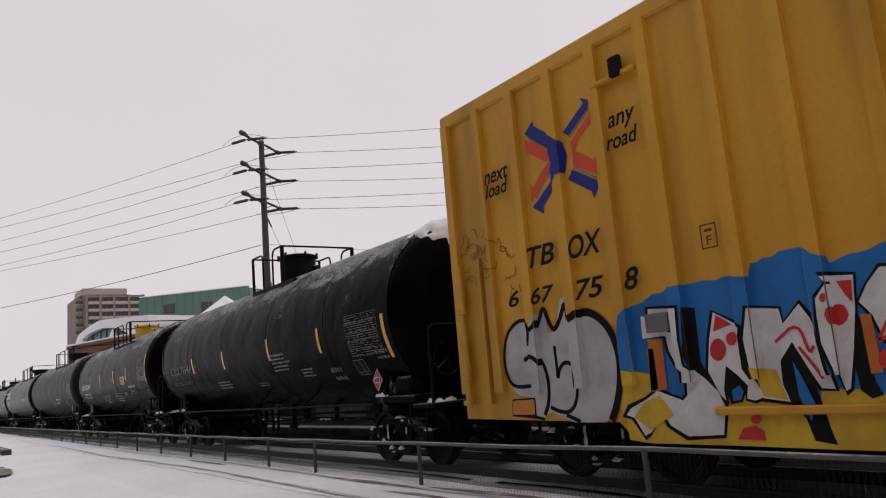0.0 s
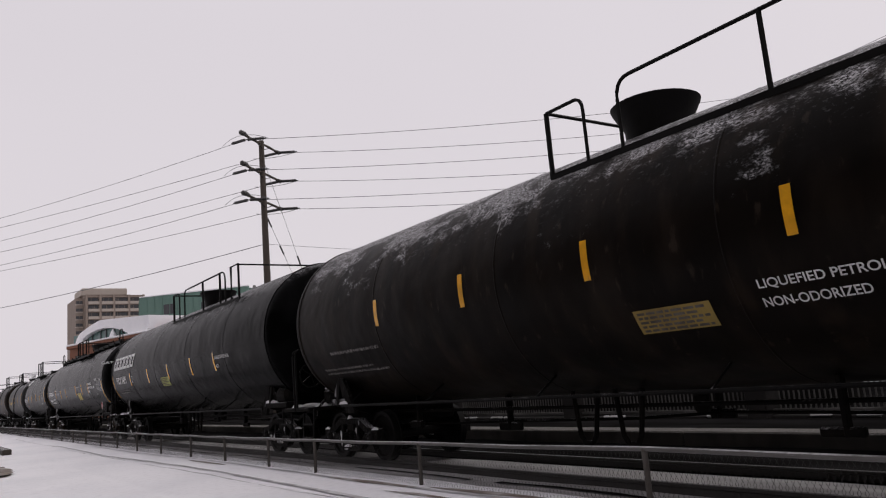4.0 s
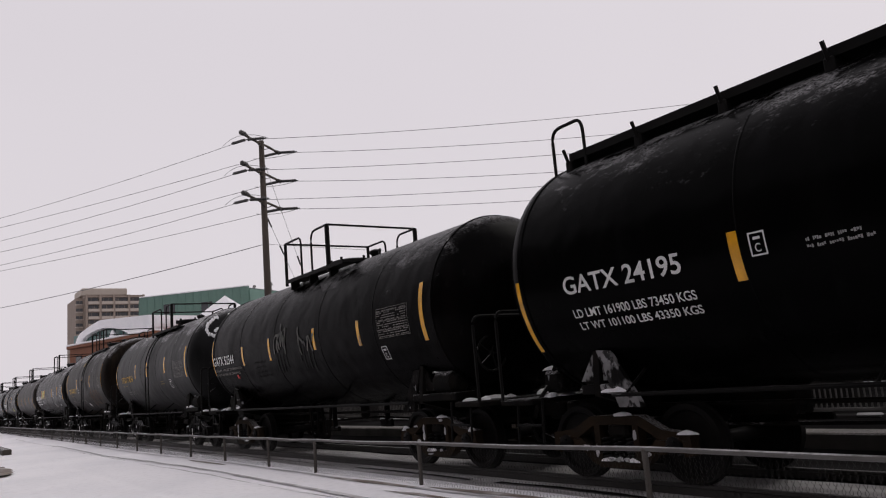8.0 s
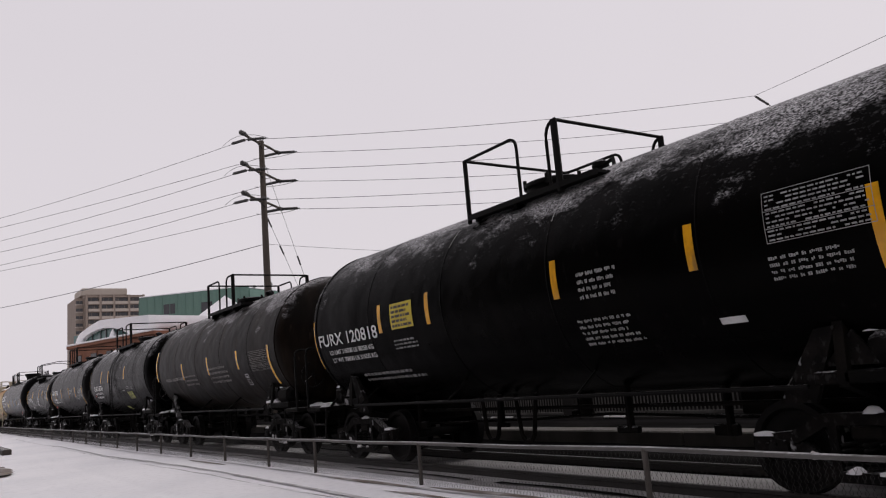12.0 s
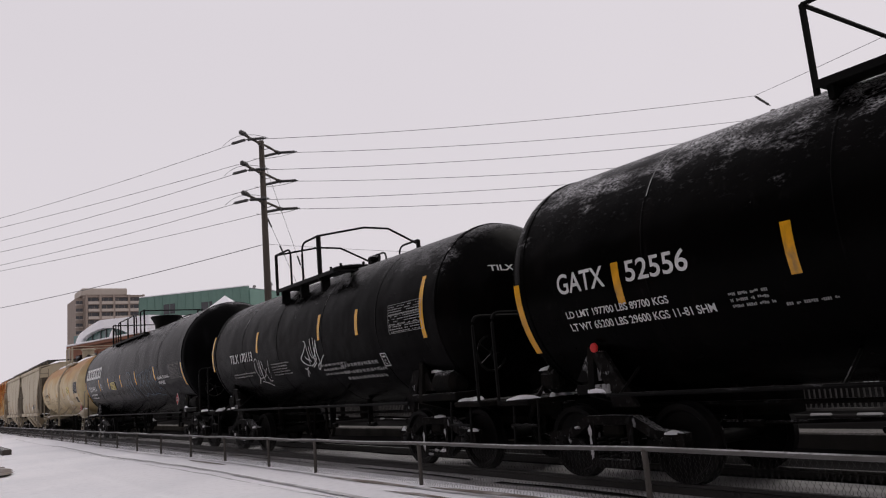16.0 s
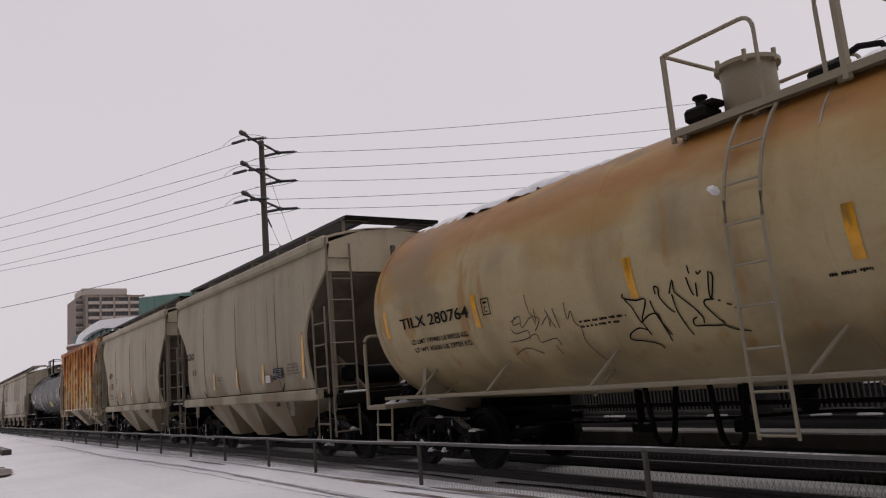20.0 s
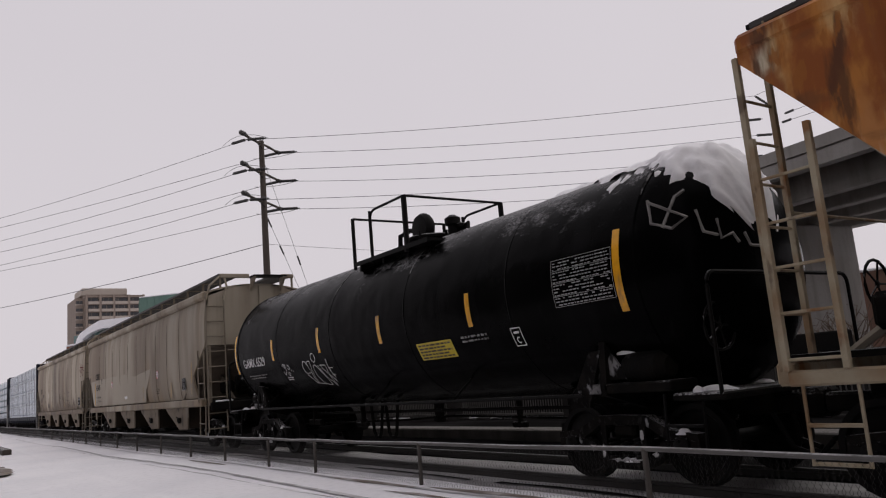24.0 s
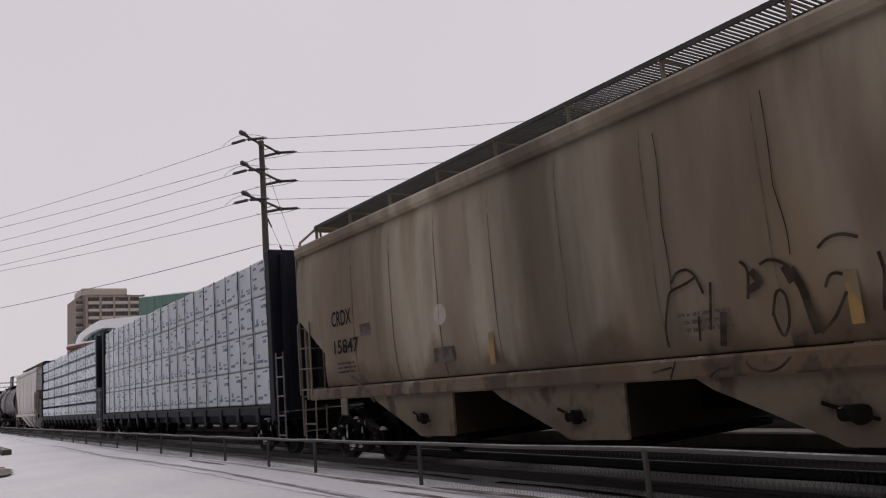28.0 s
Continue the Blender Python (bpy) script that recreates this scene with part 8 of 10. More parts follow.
coat(car, "black_outline", [(-6.54, 2.01), (-6.05, 1.97), (-6.08, 1.62), (-6.06, 1.36), (-5.87, 1.24), (-5.73, 1.1), (-5.66, 0.93), (-5.74, 0.63), (-6.21, 0.6), (-6.44, 0.73), (-6.5, 0.84), (-6.67, 0.64), (-6.75, 0.59), (-6.91, 0.81), (-7.05, 0.84), (-6.95, 0.97), (-6.69, 1.05), (-6.51, 1.15), (-6.33, 1.08), (-6.21, 1.03), (-6.16, 1.06), (-6.14, 1.27), (-6.26, 1.36), (-6.33, 1.51), (-6.35, 1.65), (-6.57, 1.69)], INK, 0.009, "black graffiti outline")
coat(car, "black_outline", [(-5.72, 1.88), (-5.35, 1.69), (-5.4, 1.51), (-5.38, 1.29), (-5.26, 1.1), (-5.24, 0.99), (-5.36, 0.95), (-5.47, 0.98), (-5.45, 1.1), (-5.54, 1.21), (-5.62, 1.28), (-5.66, 1.09), (-5.65, 0.94), (-5.77, 1.03), (-5.88, 1.26), (-5.81, 1.6)], INK, 0.009399999999999999, "black graffiti outline")
coat(car, "black_outline", [(-5.3, 1.87), (-4.97, 1.82), (-4.96, 1.69), (-4.78, 1.86), (-4.68, 1.71), (-4.62, 1.49), (-4.59, 1.25), (-4.55, 1.04), (-4.73, 1.05), (-4.8, 1.2), (-4.91, 1.45), (-5.03, 1.31), (-5.03, 1.12), (-4.99, 0.93), (-5.31, 0.97), (-5.3, 1.1), (-5.37, 1.28), (-5.38, 1.56)], INK, 0.0098, "black graffiti outline")
coat(car, "black_outline", [(-4.55, 2.07), (-4.25, 2.02), (-4.28, 1.72), (-4.35, 1.37), (-4.43, 1.04), (-4.49, 1), (-4.57, 1.24), (-4.64, 1.43), (-4.63, 1.69), (-4.61, 1.87), (-4.5, 1.97)], INK, 0.010199999999999999, "black graffiti outline")
coat(car, "black_outline", [(-4.06, 2.06), (-3.82, 2.04), (-3.97, 1.23), (-4.13, 1.43), (-4.19, 1.63), (-4.29, 1.77), (-4.18, 1.93)], INK, 0.0106, "black graffiti outline")
coat(car, "white_form", [(-6.5, 1.98), (-6.09, 1.94), (-6.11, 1.61), (-6.09, 1.35), (-5.9, 1.22), (-5.76, 1.08), (-5.7, 0.93), (-5.76, 0.66), (-6.18, 0.64), (-6.39, 0.75), (-6.48, 0.89), (-6.65, 0.68), (-6.75, 0.64), (-6.87, 0.83), (-6.98, 0.86), (-6.91, 0.93), (-6.68, 1.02), (-6.51, 1.11), (-6.34, 1.05), (-6.19, 1), (-6.13, 1.05), (-6.11, 1.29), (-6.23, 1.38), (-6.29, 1.52), (-6.31, 1.67), (-6.54, 1.71)], SPRAY_WHITE, 0.0115, "white graffiti block form")
coat(car, "white_form", [(-5.69, 1.85), (-5.39, 1.67), (-5.43, 1.51), (-5.41, 1.28), (-5.29, 1.09), (-5.27, 1.01), (-5.36, 0.98), (-5.45, 1), (-5.42, 1.12), (-5.52, 1.23), (-5.63, 1.32), (-5.69, 1.09), (-5.68, 0.99), (-5.74, 1.05), (-5.84, 1.28), (-5.78, 1.58)], SPRAY_WHITE, 0.011899999999999999, "white graffiti block form")
coat(car, "white_form", [(-5.27, 1.84), (-4.99, 1.8), (-4.97, 1.66), (-4.79, 1.82), (-4.71, 1.69), (-4.65, 1.49), (-4.62, 1.24), (-4.58, 1.06), (-4.7, 1.07), (-4.78, 1.22), (-4.91, 1.49), (-5.05, 1.33), (-5.06, 1.12), (-5.01, 0.96), (-5.28, 1), (-5.27, 1.11), (-5.33, 1.3), (-5.35, 1.56)], SPRAY_WHITE, 0.0123, "white graffiti block form")
coat(car, "white_form", [(-4.53, 2.03), (-4.27, 2), (-4.3, 1.72), (-4.37, 1.38), (-4.45, 1.06), (-4.49, 1.04), (-4.54, 1.25), (-4.6, 1.45), (-4.6, 1.7), (-4.59, 1.84), (-4.48, 1.96)], SPRAY_WHITE, 0.0127, "white graffiti block form")
coat(car, "white_form", [(-4.05, 2.03), (-3.84, 2.02), (-3.98, 1.27), (-4.11, 1.46), (-4.17, 1.65), (-4.26, 1.77), (-4.17, 1.91)], SPRAY_WHITE, 0.0131, "white graffiti block form")
coat(car, "white_tab", [(-6.61, 1.91), (-6.15, 1.88), (-6.15, 1.68), (-6.62, 1.67)], SPRAY_WHITE, 0.0145, "white graffiti tab")
coat(car, "black_slot", [(-6.27, 1.89), (-6.18, 1.87), (-6.19, 1.7), (-6.28, 1.71)], INK, 0.016, "black graffiti slot")
coat(car, "colour_fill", [(-6.55, 1.66), (-6.36, 1.64), (-6.37, 1.12), (-6.59, 1.1)], SPRAY_ORANGE, 0.0165, "bright graffiti fill")
coat(car, "colour_fill", [(-6.57, 1.56), (-6.49, 1.55), (-6.49, 1.13), (-6.59, 1.11)], RED, 0.0165, "bright graffiti fill")
coat(car, "colour_fill", [(-6.33, 1.34), (-6.14, 1.32), (-6.16, 1.06), (-6.32, 1.06)], SPRAY_BLUE, 0.0165, "bright graffiti fill")
coat(car, "colour_fill", [(-5.66, 1.82), (-5.5, 1.71), (-5.72, 1.66)], RED, 0.0165, "bright graffiti fill")
coat(car, "colour_fill", [(-5.6, 1.08), (-5.51, 1.13), (-5.47, 1.07), (-5.51, 0.99), (-5.6, 0.98)], SPRAY_BLUE, 0.0165, "bright graffiti fill")
coat(car, "colour_fill", [(-4.93, 1.32), (-4.88, 1.21), (-4.78, 0.94), (-4.84, 0.79), (-4.92, 1.01)], SPRAY_BLUE, 0.0165, "bright graffiti fill")
coat(car, "colour_fill", [(-4.42, 1.97), (-4.29, 1.96), (-4.31, 1.77), (-4.36, 1.84)], RED, 0.0165, "bright graffiti fill")
coat(car, "colour_fill", [(-4.27, 1.66), (-4.18, 1.66), (-4.16, 1.18), (-4.26, 1.17)], SPRAY_ORANGE, 0.0165, "bright graffiti fill")
coat(car, "colour_fill", [(-5.61, 0.62), (-5.53, 0.73), (-5.4, 0.75), (-5.32, 0.7), (-5.31, 0.62)], RED, 0.0165, "bright graffiti fill")
coat(car, "colour_fill", [(-5.34, 1.29), (-5.1, 1.25), (-5.03, 0.98), (-5.27, 1.02)], SPRAY_YELLOW, 0.0165, "bright graffiti fill")
coat(car, "colour_fill", [(-6.87, 0.84), (-6.69, 1), (-6.48, 1.06), (-6.33, 0.86), (-6.66, 0.7)], SPRAY_YELLOW, 0.0165, "bright graffiti fill")
coat(car, "red_dot", [(-5.6, 1.47), (-5.62, 1.42), (-5.66, 1.38), (-5.71, 1.37), (-5.75, 1.39), (-5.78, 1.43), (-5.78, 1.48), (-5.76, 1.54), (-5.72, 1.58), (-5.67, 1.59), (-5.63, 1.57), (-5.6, 1.53)], RED, 0.018, "red graffiti dot")
coat(car, "red_dot", [(-5.46, 1.57), (-5.47, 1.54), (-5.5, 1.51), (-5.53, 1.51), (-5.56, 1.52), (-5.58, 1.55), (-5.58, 1.58), (-5.57, 1.61), (-5.54, 1.63), (-5.51, 1.64), (-5.48, 1.63), (-5.46, 1.6)], RED, 0.018, "red graffiti dot")
coat(car, "red_dot", [(-4.36, 1.67), (-4.38, 1.63), (-4.42, 1.6), (-4.46, 1.59), (-4.5, 1.61), (-4.52, 1.65), (-4.53, 1.69), (-4.51, 1.74), (-4.47, 1.77), (-4.43, 1.77), (-4.39, 1.76), (-4.37, 1.72)], RED, 0.018, "red graffiti dot")
coat(car, "red_dot", [(-4.49, 1.84), (-4.5, 1.82), (-4.51, 1.8), (-4.53, 1.8), (-4.54, 1.81), (-4.55, 1.82), (-4.55, 1.84), (-4.54, 1.86), (-4.53, 1.87), (-4.52, 1.88), (-4.5, 1.87), (-4.49, 1.86)], RED, 0.018, "red graffiti dot")
coat(car, "red_dot", [(-4.04, 1.28), (-4.06, 1.24), (-4.09, 1.21), (-4.13, 1.2), (-4.16, 1.22), (-4.18, 1.25), (-4.18, 1.29), (-4.17, 1.33), (-4.13, 1.36), (-4.1, 1.37), (-4.07, 1.36), (-4.05, 1.33)], RED, 0.018, "red graffiti dot")
coat(car, "red_dot", [(-5.33, 0.81), (-5.34, 0.79), (-5.36, 0.77), (-5.39, 0.77), (-5.42, 0.77), (-5.43, 0.79), (-5.44, 0.81), (-5.42, 0.84), (-5.4, 0.85), (-5.37, 0.86), (-5.35, 0.85), (-5.33, 0.84)], RED, 0.018, "red graffiti dot")
coat(car, "red_line", stroke([(-5.07, 1.5), (-4.82, 1.67), (-4.76, 1.36), (-4.71, 1.44)], 0.03), RED, 0.018, "thin red graffiti line")
coat(car, "red_line", stroke([(-4.85, 1.44), (-4.73, 1.26), (-4.67, 1.15)], 0.03), RED, 0.018, "thin red graffiti line")
coat(car, "red_line", stroke([(-4.15, 1.44), (-4.04, 1.62)], 0.03), RED, 0.018, "thin red graffiti line")
coat(car, "red_line", stroke([(-4.16, 1.43), (-3.97, 1.52)], 0.03), RED, 0.018, "thin red graffiti line")
coat(car, "silver_bubble", [(-8.97, 1.81), (-8.85, 1.98), (-8.6, 2.08), (-8.42, 1.98), (-8.28, 2.14), (-8.14, 2.2), (-8.11, 1.87), (-7.98, 1.88), (-7.84, 2.27), (-7.76, 2.29), (-7.75, 1.98), (-7.66, 2), (-7.46, 2.07), (-7.24, 1.99), (-7.06, 1.77), (-6.97, 1.51), (-7.05, 1.14), (-7.2, 0.86), (-7.3, 0.78), (-7.81, 0.78), (-8.05, 0.85), (-8.19, 0.91), (-8.38, 0.82), (-8.57, 0.87), (-8.54, 1.09), (-8.81, 1.13), (-8.96, 1.28), (-9.05, 1.51)], SPRAY_SILVER, 0.01, "silver bubble graffiti shape")
coat(car, "outline", stroke([(-8.45, 1.75), (-8.4, 1.97), (-8.51, 2.09), (-8.72, 2.08), (-8.92, 1.95), (-9.02, 1.73), (-9.03, 1.47), (-8.94, 1.28), (-8.79, 1.23), (-8.51, 1.24)], 0.05), INK, 0.0125, "black graffiti outline")
coat(car, "outline", stroke([(-8.4, 1.94), (-8.28, 2), (-8.16, 2.24), (-8.09, 2.01), (-8, 1.88), (-7.85, 2.06), (-7.76, 2.25), (-7.74, 1.96)], 0.065), INK, 0.0125, "black graffiti outline")
coat(car, "outline", stroke([(-7.68, 2), (-7.46, 2.08), (-7.24, 1.99), (-7.07, 1.81), (-6.99, 1.55), (-7, 1.3), (-7.08, 1.02), (-7.21, 0.8)], 0.095), INK, 0.0125, "black graffiti outline")
coat(car, "outline", stroke([(-8.63, 1.57), (-8.45, 1.63), (-8.27, 1.53), (-8.2, 1.32), (-8.22, 1.04), (-8.33, 0.87)], 0.06), INK, 0.0125, "black graffiti outline")
coat(car, "outline", stroke([(-8.03, 1.71), (-8.02, 1.45), (-8.03, 1.28), (-7.97, 1.45), (-7.84, 1.51), (-7.71, 1.43), (-7.69, 1.23), (-7.75, 1), (-7.89, 0.89), (-8.09, 0.92), (-8.21, 0.97)], 0.05), INK, 0.0125, "black graffiti outline")
coat(car, "outline", stroke([(-8.97, 0.88), (-8.52, 0.85), (-8.34, 0.82)], 0.04), INK, 0.0125, "black graffiti outline")
coat(car, "outline", stroke([(-7.94, 0.87), (-7.71, 0.79)], 0.05), INK, 0.0125, "black graffiti outline")
coat(car, "sticker", [(-8.94, 1.08), (-8.48, 1.09), (-8.49, 0.86), (-8.97, 0.86)], INK, 0.014, "dark border of a sticker")
coat(car, "sticker", [(-8.92, 1.06), (-8.5, 1.07), (-8.51, 0.88), (-8.95, 0.88)], ORANGE_LABEL, 0.018, "orange sticker")
pen = random.Random(14)
for _ in range(46):
    # faint pen tags, short hooked strokes
    u, z = pen.uniform(-9.8, -9.1) if pen.random() < 0.72 else pen.uniform(-8.95, -8.55), pen.uniform(2.5, 3.36)
    z += 0.25 * (-9.2 - u) * (u < -9.0)
    a, q = pen.uniform(0, math.tau), pen.uniform(0.07, 0.18)
    coat(car, "small_tag", stroke([(u, z), (u + q * math.cos(a), z + q * math.sin(a)), (u + q * math.cos(a) + 0.6 * q * math.cos(a + 1.3), z + q * math.sin(a) + 0.6 * q * math.sin(a + 1.3))], 0.016), PEN, 0.012, "faint dark pen tag")
for k, z in enumerate((1.02, 1.42, 1.88, 2.35)):
    part("hinge", Shape().box(-9.92, -9.72, -1.735, -1.69, z, z + 0.07, 0.012).lathe([(0.03, z - 0.04), (0.03, z + 0.11)], 8, at=(-9.74, -1.73, 0)), BOX_YELLOW, car["ob"])
part("placard_holder", Shape().box(-6.55, -6.38, -1.74, -1.66, 4.62, 4.86, 0.02), INK, car["ob"])
part("door_hood", Shape().box(-6.86, -6.2, -1.72, -1.62, 4.62, 4.67, 0.01), BOX_YELLOW, car["ob"])
part("sign_plate", Shape().box(-6.5, -6.2, -1.71, -1.665, 1.72, 1.92, 0.01), GALV, car["ob"], "dull metal sign plate")
for z in (1.35, 2.3):
    part("end_latch", Shape().box(-9.93, -9.75, -1.72, -1.66, z, z + 0.5, 0.02), BOX_YELLOW, car["ob"])
car = tank_car("black tank car with snow lying on its leading head", -25.51, -11.15, 1.615, 2.645, BLACK, (-0.61, 0.08, 0.72, 1.34, 3.99, 4.91), rail_y=0.95, dome="tall", snow_cap=0.75, ladder=False)
letter(car, 'CTCX 715464', -6.31, -4.25, -0.45, 0.23, 'gray')
lines(car, -6.42, -0.79, -4.55, -0.67, 2, 'gray')
plate(car, -4.04, -0.49, -3.67, -0.23, 'gray')
lines(car, 1.83, -0.78, 2.81, -0.34, 5, 'white')
lines(car, -2.42, -1.07, -1.32, -0.80, 3, 'white')
lines(car, 0.39, -1.12, 1.05, -0.99, 2, 'white')
lines(car, 3.17, -1.00, 3.79, -0.76, 3, 'white')
table(car, 5.66, -0.71, 6.87, 0.06, 'gray')
diamond(car, 6.26, -1.23, 0.2)
panel(car, 5.57, -1.11, 6.0, -0.77)
lines(car, 4.49, -1.18, 5.04, -0.77, 2, 'gray')
lines(car, 6.52, -0.82, 6.97, -0.57, 2, 'gray')
strip(car, -7.26, -0.96, -0.09)
strip(car, -4.06, -0.50, -0.05)
strip(car, -1.38, -0.52, -0.05)
strip(car, 1.76, -0.50, -0.01)
strip(car, 4.45, -0.53, -0.03)
strip(car, 7.06, -0.82, -0.04)
car = tank_car("black tank car with a yellow manway housing", -41.17, -27.99, 1.631, 2.661, BLACK, (-1.0, 0.76, 1.36, 2.08, 3.89, 4.75), posts=(-0.2,), dome="round", dome_paint=YELLOW_INK, ladder=False)
strip(car, -6.62, -0.50, 0.46)
strip(car, -3.72, -0.28, 0.21)
strip(car, -1.43, -0.33, 0.14)
strip(car, 1.30, -0.32, 0.17)
strip(car, 3.56, -0.30, 0.17)
strip(car, 6.58, -0.50, 0.48)
reflector(car, -6.3, -0.84)
letter(car, 'GATX 220450', -5.82, -3.80, -0.38, 0.22, 'white')
letter(car, 'LD LMT 211200 LB 95750 KG', -5.65, -4.07, -0.66, 0.09, 'white')
letter(car, 'LT WT 74900 LB 33950 KG', -5.65, -4.06, -0.80, 0.08, 'white')
lines(car, -1.65, -1.14, -0.30, -0.72, 4, 'white')
lines(car, 0.79, -1.14, 2.25, -0.68, 4, 'white')
lines(car, 2.45, -0.90, 3.24, -0.70, 3, 'white')
placard(car, 2.53, -0.42, 3.24, -0.13, 'white')
letter(car, 'SR-8754 FRA AIP', 3.67, 4.79, -0.61, 0.10, 'white')
lines(car, 3.69, -0.86, 4.62, -0.67, 3, 'white')
table(car, 5.46, -0.41, 6.53, 0.08, 'white')
lines(car, 6.17, -1.00, 6.62, -0.73, 3, 'gray')
head_letter(car, 'GATX 220450', -0.34, 0.97, 3.17, 0.12)
car = tank_car("weathered brown-black liquefied gas tank car with a long railed platform", -59.96, -43.72, 1.673, 2.703, BLACK_BROWN, (-0.86, -0.18, 0.41, 4.1, 3.98, 4.88), posts=(2.39, 3.95), tail=4.89, long=True, dome="bowl", ladder=False)
strip(car, -4.96, -0.30, 0.15)
strip(car, -2.43, -0.29, 0.19)
strip(car, 0.10, -0.29, 0.19)
strip(car, 2.69, -0.27, 0.20)
strip(car, 6.05, -0.27, 0.22)
strip(car, 8.15, -0.59, 0.38)
placard(car, 0.59, -0.98, 1.61, -0.74, 'ochre')
letter(car, 'LIQUEFIED PETROLEUM GAS', 2.20, 4.01, -0.72, 0.11, 'white')
letter(car, 'NON-ODORIZED', 2.19, 3.21, -0.90, 0.10, 'white')
table(car, 6.98, -0.42, 8.05, 0.07, 'white')
plate(car, 5.37, -1.08, 6.06, -0.79, 'white')
lines(car, 5.29, -1.34, 5.96, -1.18, 3, 'white')
plate(car, 7.39, -0.70, 7.63, -0.53, 'white')
diamond(car, 6.60, -1.30, 0.19)
lines(car, -7.02, -0.68, -4.57, -0.55, 1, 'gray')
lines(car, -7.59, -1.10, -5.04, -0.91, 2, 'gray')
car = tank_car("clean black gas tank car with a large white word mark", -78.46, -62.02, 1.69, 2.72, BLACK_CLEAN, (-1.19, -0.53, 0.05, 3.75, 4.0, 4.91), posts=(2.0, 3.6), tail=4.55, long=True, dome="bowl", ladder=False)
strip(car, -8.25, -1.06, -0.10)
strip(car, -5.27, -0.60, -0.14)
strip(car, -2.65, -0.61, -0.13)
strip(car, -0.08, -0.61, -0.13)
strip(car, 2.43, -0.61, -0.11)
strip(car, 4.55, -0.60, -0.10)
blocks(car, '6', -7.89, -4.59, 0.08, 0.48, 'white')
letter(car, 'PROX 34095', -7.54, -5.93, -0.48, 0.27, 'white')
lines(car, -7.58, -0.87, -5.82, -0.68, 2, 'gray')
plate(car, -5.13, -0.50, -4.78, -0.26, 'white')
placard(car, -1.10, -0.75, -0.18, -0.51, 'lime')
letter(car, 'LIQUEFIED PETROLEUM GAS', 4.70, 5.82, -0.31, 0.10, 'white')
letter(car, 'NOT', 4.69, 4.92, -0.52, 0.09, 'white')
car = tank_car("glossy black gas tank car with a walkway along its top", -97.86, -81.13, 1.627, 2.657, BLACK_CLEAN, (-0.77, None, -0.7, 2.0, 4.08, 4.88), posts=(-0.22, 0.63, 1.64), tail=2.05, dome="bowl", top_walk=True, ladder=False, rusty=True)
strip(car, -8.50, -1.07, -0.08)
strip(car, -5.26, -0.55, -0.06)
strip(car, -3.36, -0.59, -0.11)
strip(car, -1.67, -0.59, -0.10)
strip(car, 1.55, -0.57, -0.07)
strip(car, 3.26, -0.56, -0.06)
strip(car, 4.91, -0.55, -0.06)
strip(car, 8.26, -1.12, -0.09)
letter(car, 'NON ODORIZED', 4.99, 6.03, -0.17, 0.11, 'white')
letter(car, 'LIQUEFIED PETROLEUM', 5.00, 6.57, -0.36, 0.12, 'white')
letter(car, 'GAS', 5.01, 5.31, -0.53, 0.11, 'white')
letter(car, 'FRA AIP', 6.69, 7.17, -0.04, 0.11, 'white')
table(car, 7.17, -0.52, 8.15, 0.02, 'white')
placard(car, 1.91, -0.82, 2.77, -0.47, 'white')
lines(car, 1.68, -0.18, 2.83, -0.16, 1, 'white')
lines(car, 6.77, -0.69, 7.25, -0.60, 2, 'white')
lines(car, 4.39, -0.74, 5.00, -0.65, 3, 'white')
letter(car, 'GATX 24195', -7.67, -5.91, -0.36, 0.22, 'white')
letter(car, 'LD LMT 161900 LBS 73450 KGS', -7.63, -5.83, -0.66, 0.11, 'white')
letter(car, 'LT WT 101100 LBS 43350 KGS', -7.60, -5.82, -0.82, 0.10, 'white')
plate(car, -5.14, -0.34, -4.87, -0.11, 'white')
lines(car, -4.54, -0.36, -3.92, -0.26, 2, 'white')
diamond(car, 6.83, -1.23, 0.19)
head_letter(car, 'GATX 24195', -1.33, -0.12, 3.33, 0.10)
car = tank_car("black tank car with white scrawls on its side", -110.97, -100.35, 1.528, 2.558, BLACK_BARE, (-1.16, -0.29, 0.25, 1.06, 3.93, 4.83), rusty=True, ladder=False)
strip(car, -5.43, -0.58, 0.38)
strip(car, -3.16, -0.41, 0.05)
strip(car, -1.40, -0.40, 0.10)
strip(car, 5.11, -0.52, 0.43)
strip(car, 2.93, -0.42, 0.04)
strip(car, 1.02, -0.35, 0.05)
letter(car, 'GATX 52544', -5.40, -3.81, -0.31, 0.23, 'white')
patch(car, -3.93, -0.72, -3.80, -0.62, 'red')
letter(car, 'LD LMT 198100 LB 89850 KG', -5.39, -3.39, -0.47, 0.06, 'gray')
letter(car, 'LT WT 64900 LB 29450 KG', -5.44, -3.58, -0.59, 0.06, 'gray')
table(car, 3.66, -0.36, 4.70, 0.15, 'gray')
plate(car, 3.40, -0.75, 4.04, -0.50, 'white')
spray(car, [[(-1.08, -0.28), (-1.07, -0.06), (-1, 0.09), (-0.88, 0.13), (-0.84, 0.05), (-0.92, -0.12), (-0.86, -0.25)], [(-0.86, 0.05), (-0.77, 0.15), (-0.7, -0.04), (-0.67, -0.13), (-0.66, 0.07), (-0.73, 0.17)], [(-0.71, 0.23), (-0.68, 0.35), (-0.66, 0.22), (-0.59, -0), (-0.54, -0.16), (-0.54, 0.05), (-0.6, 0.18)], [(-0.52, 0.19), (-0.41, 0.22), (-0.46, -0.03), (-0.47, -0.32)], [(-0.91, -0.18), (-0.8, -0.02), (-0.78, -0.2)]], 0.05, "dim")
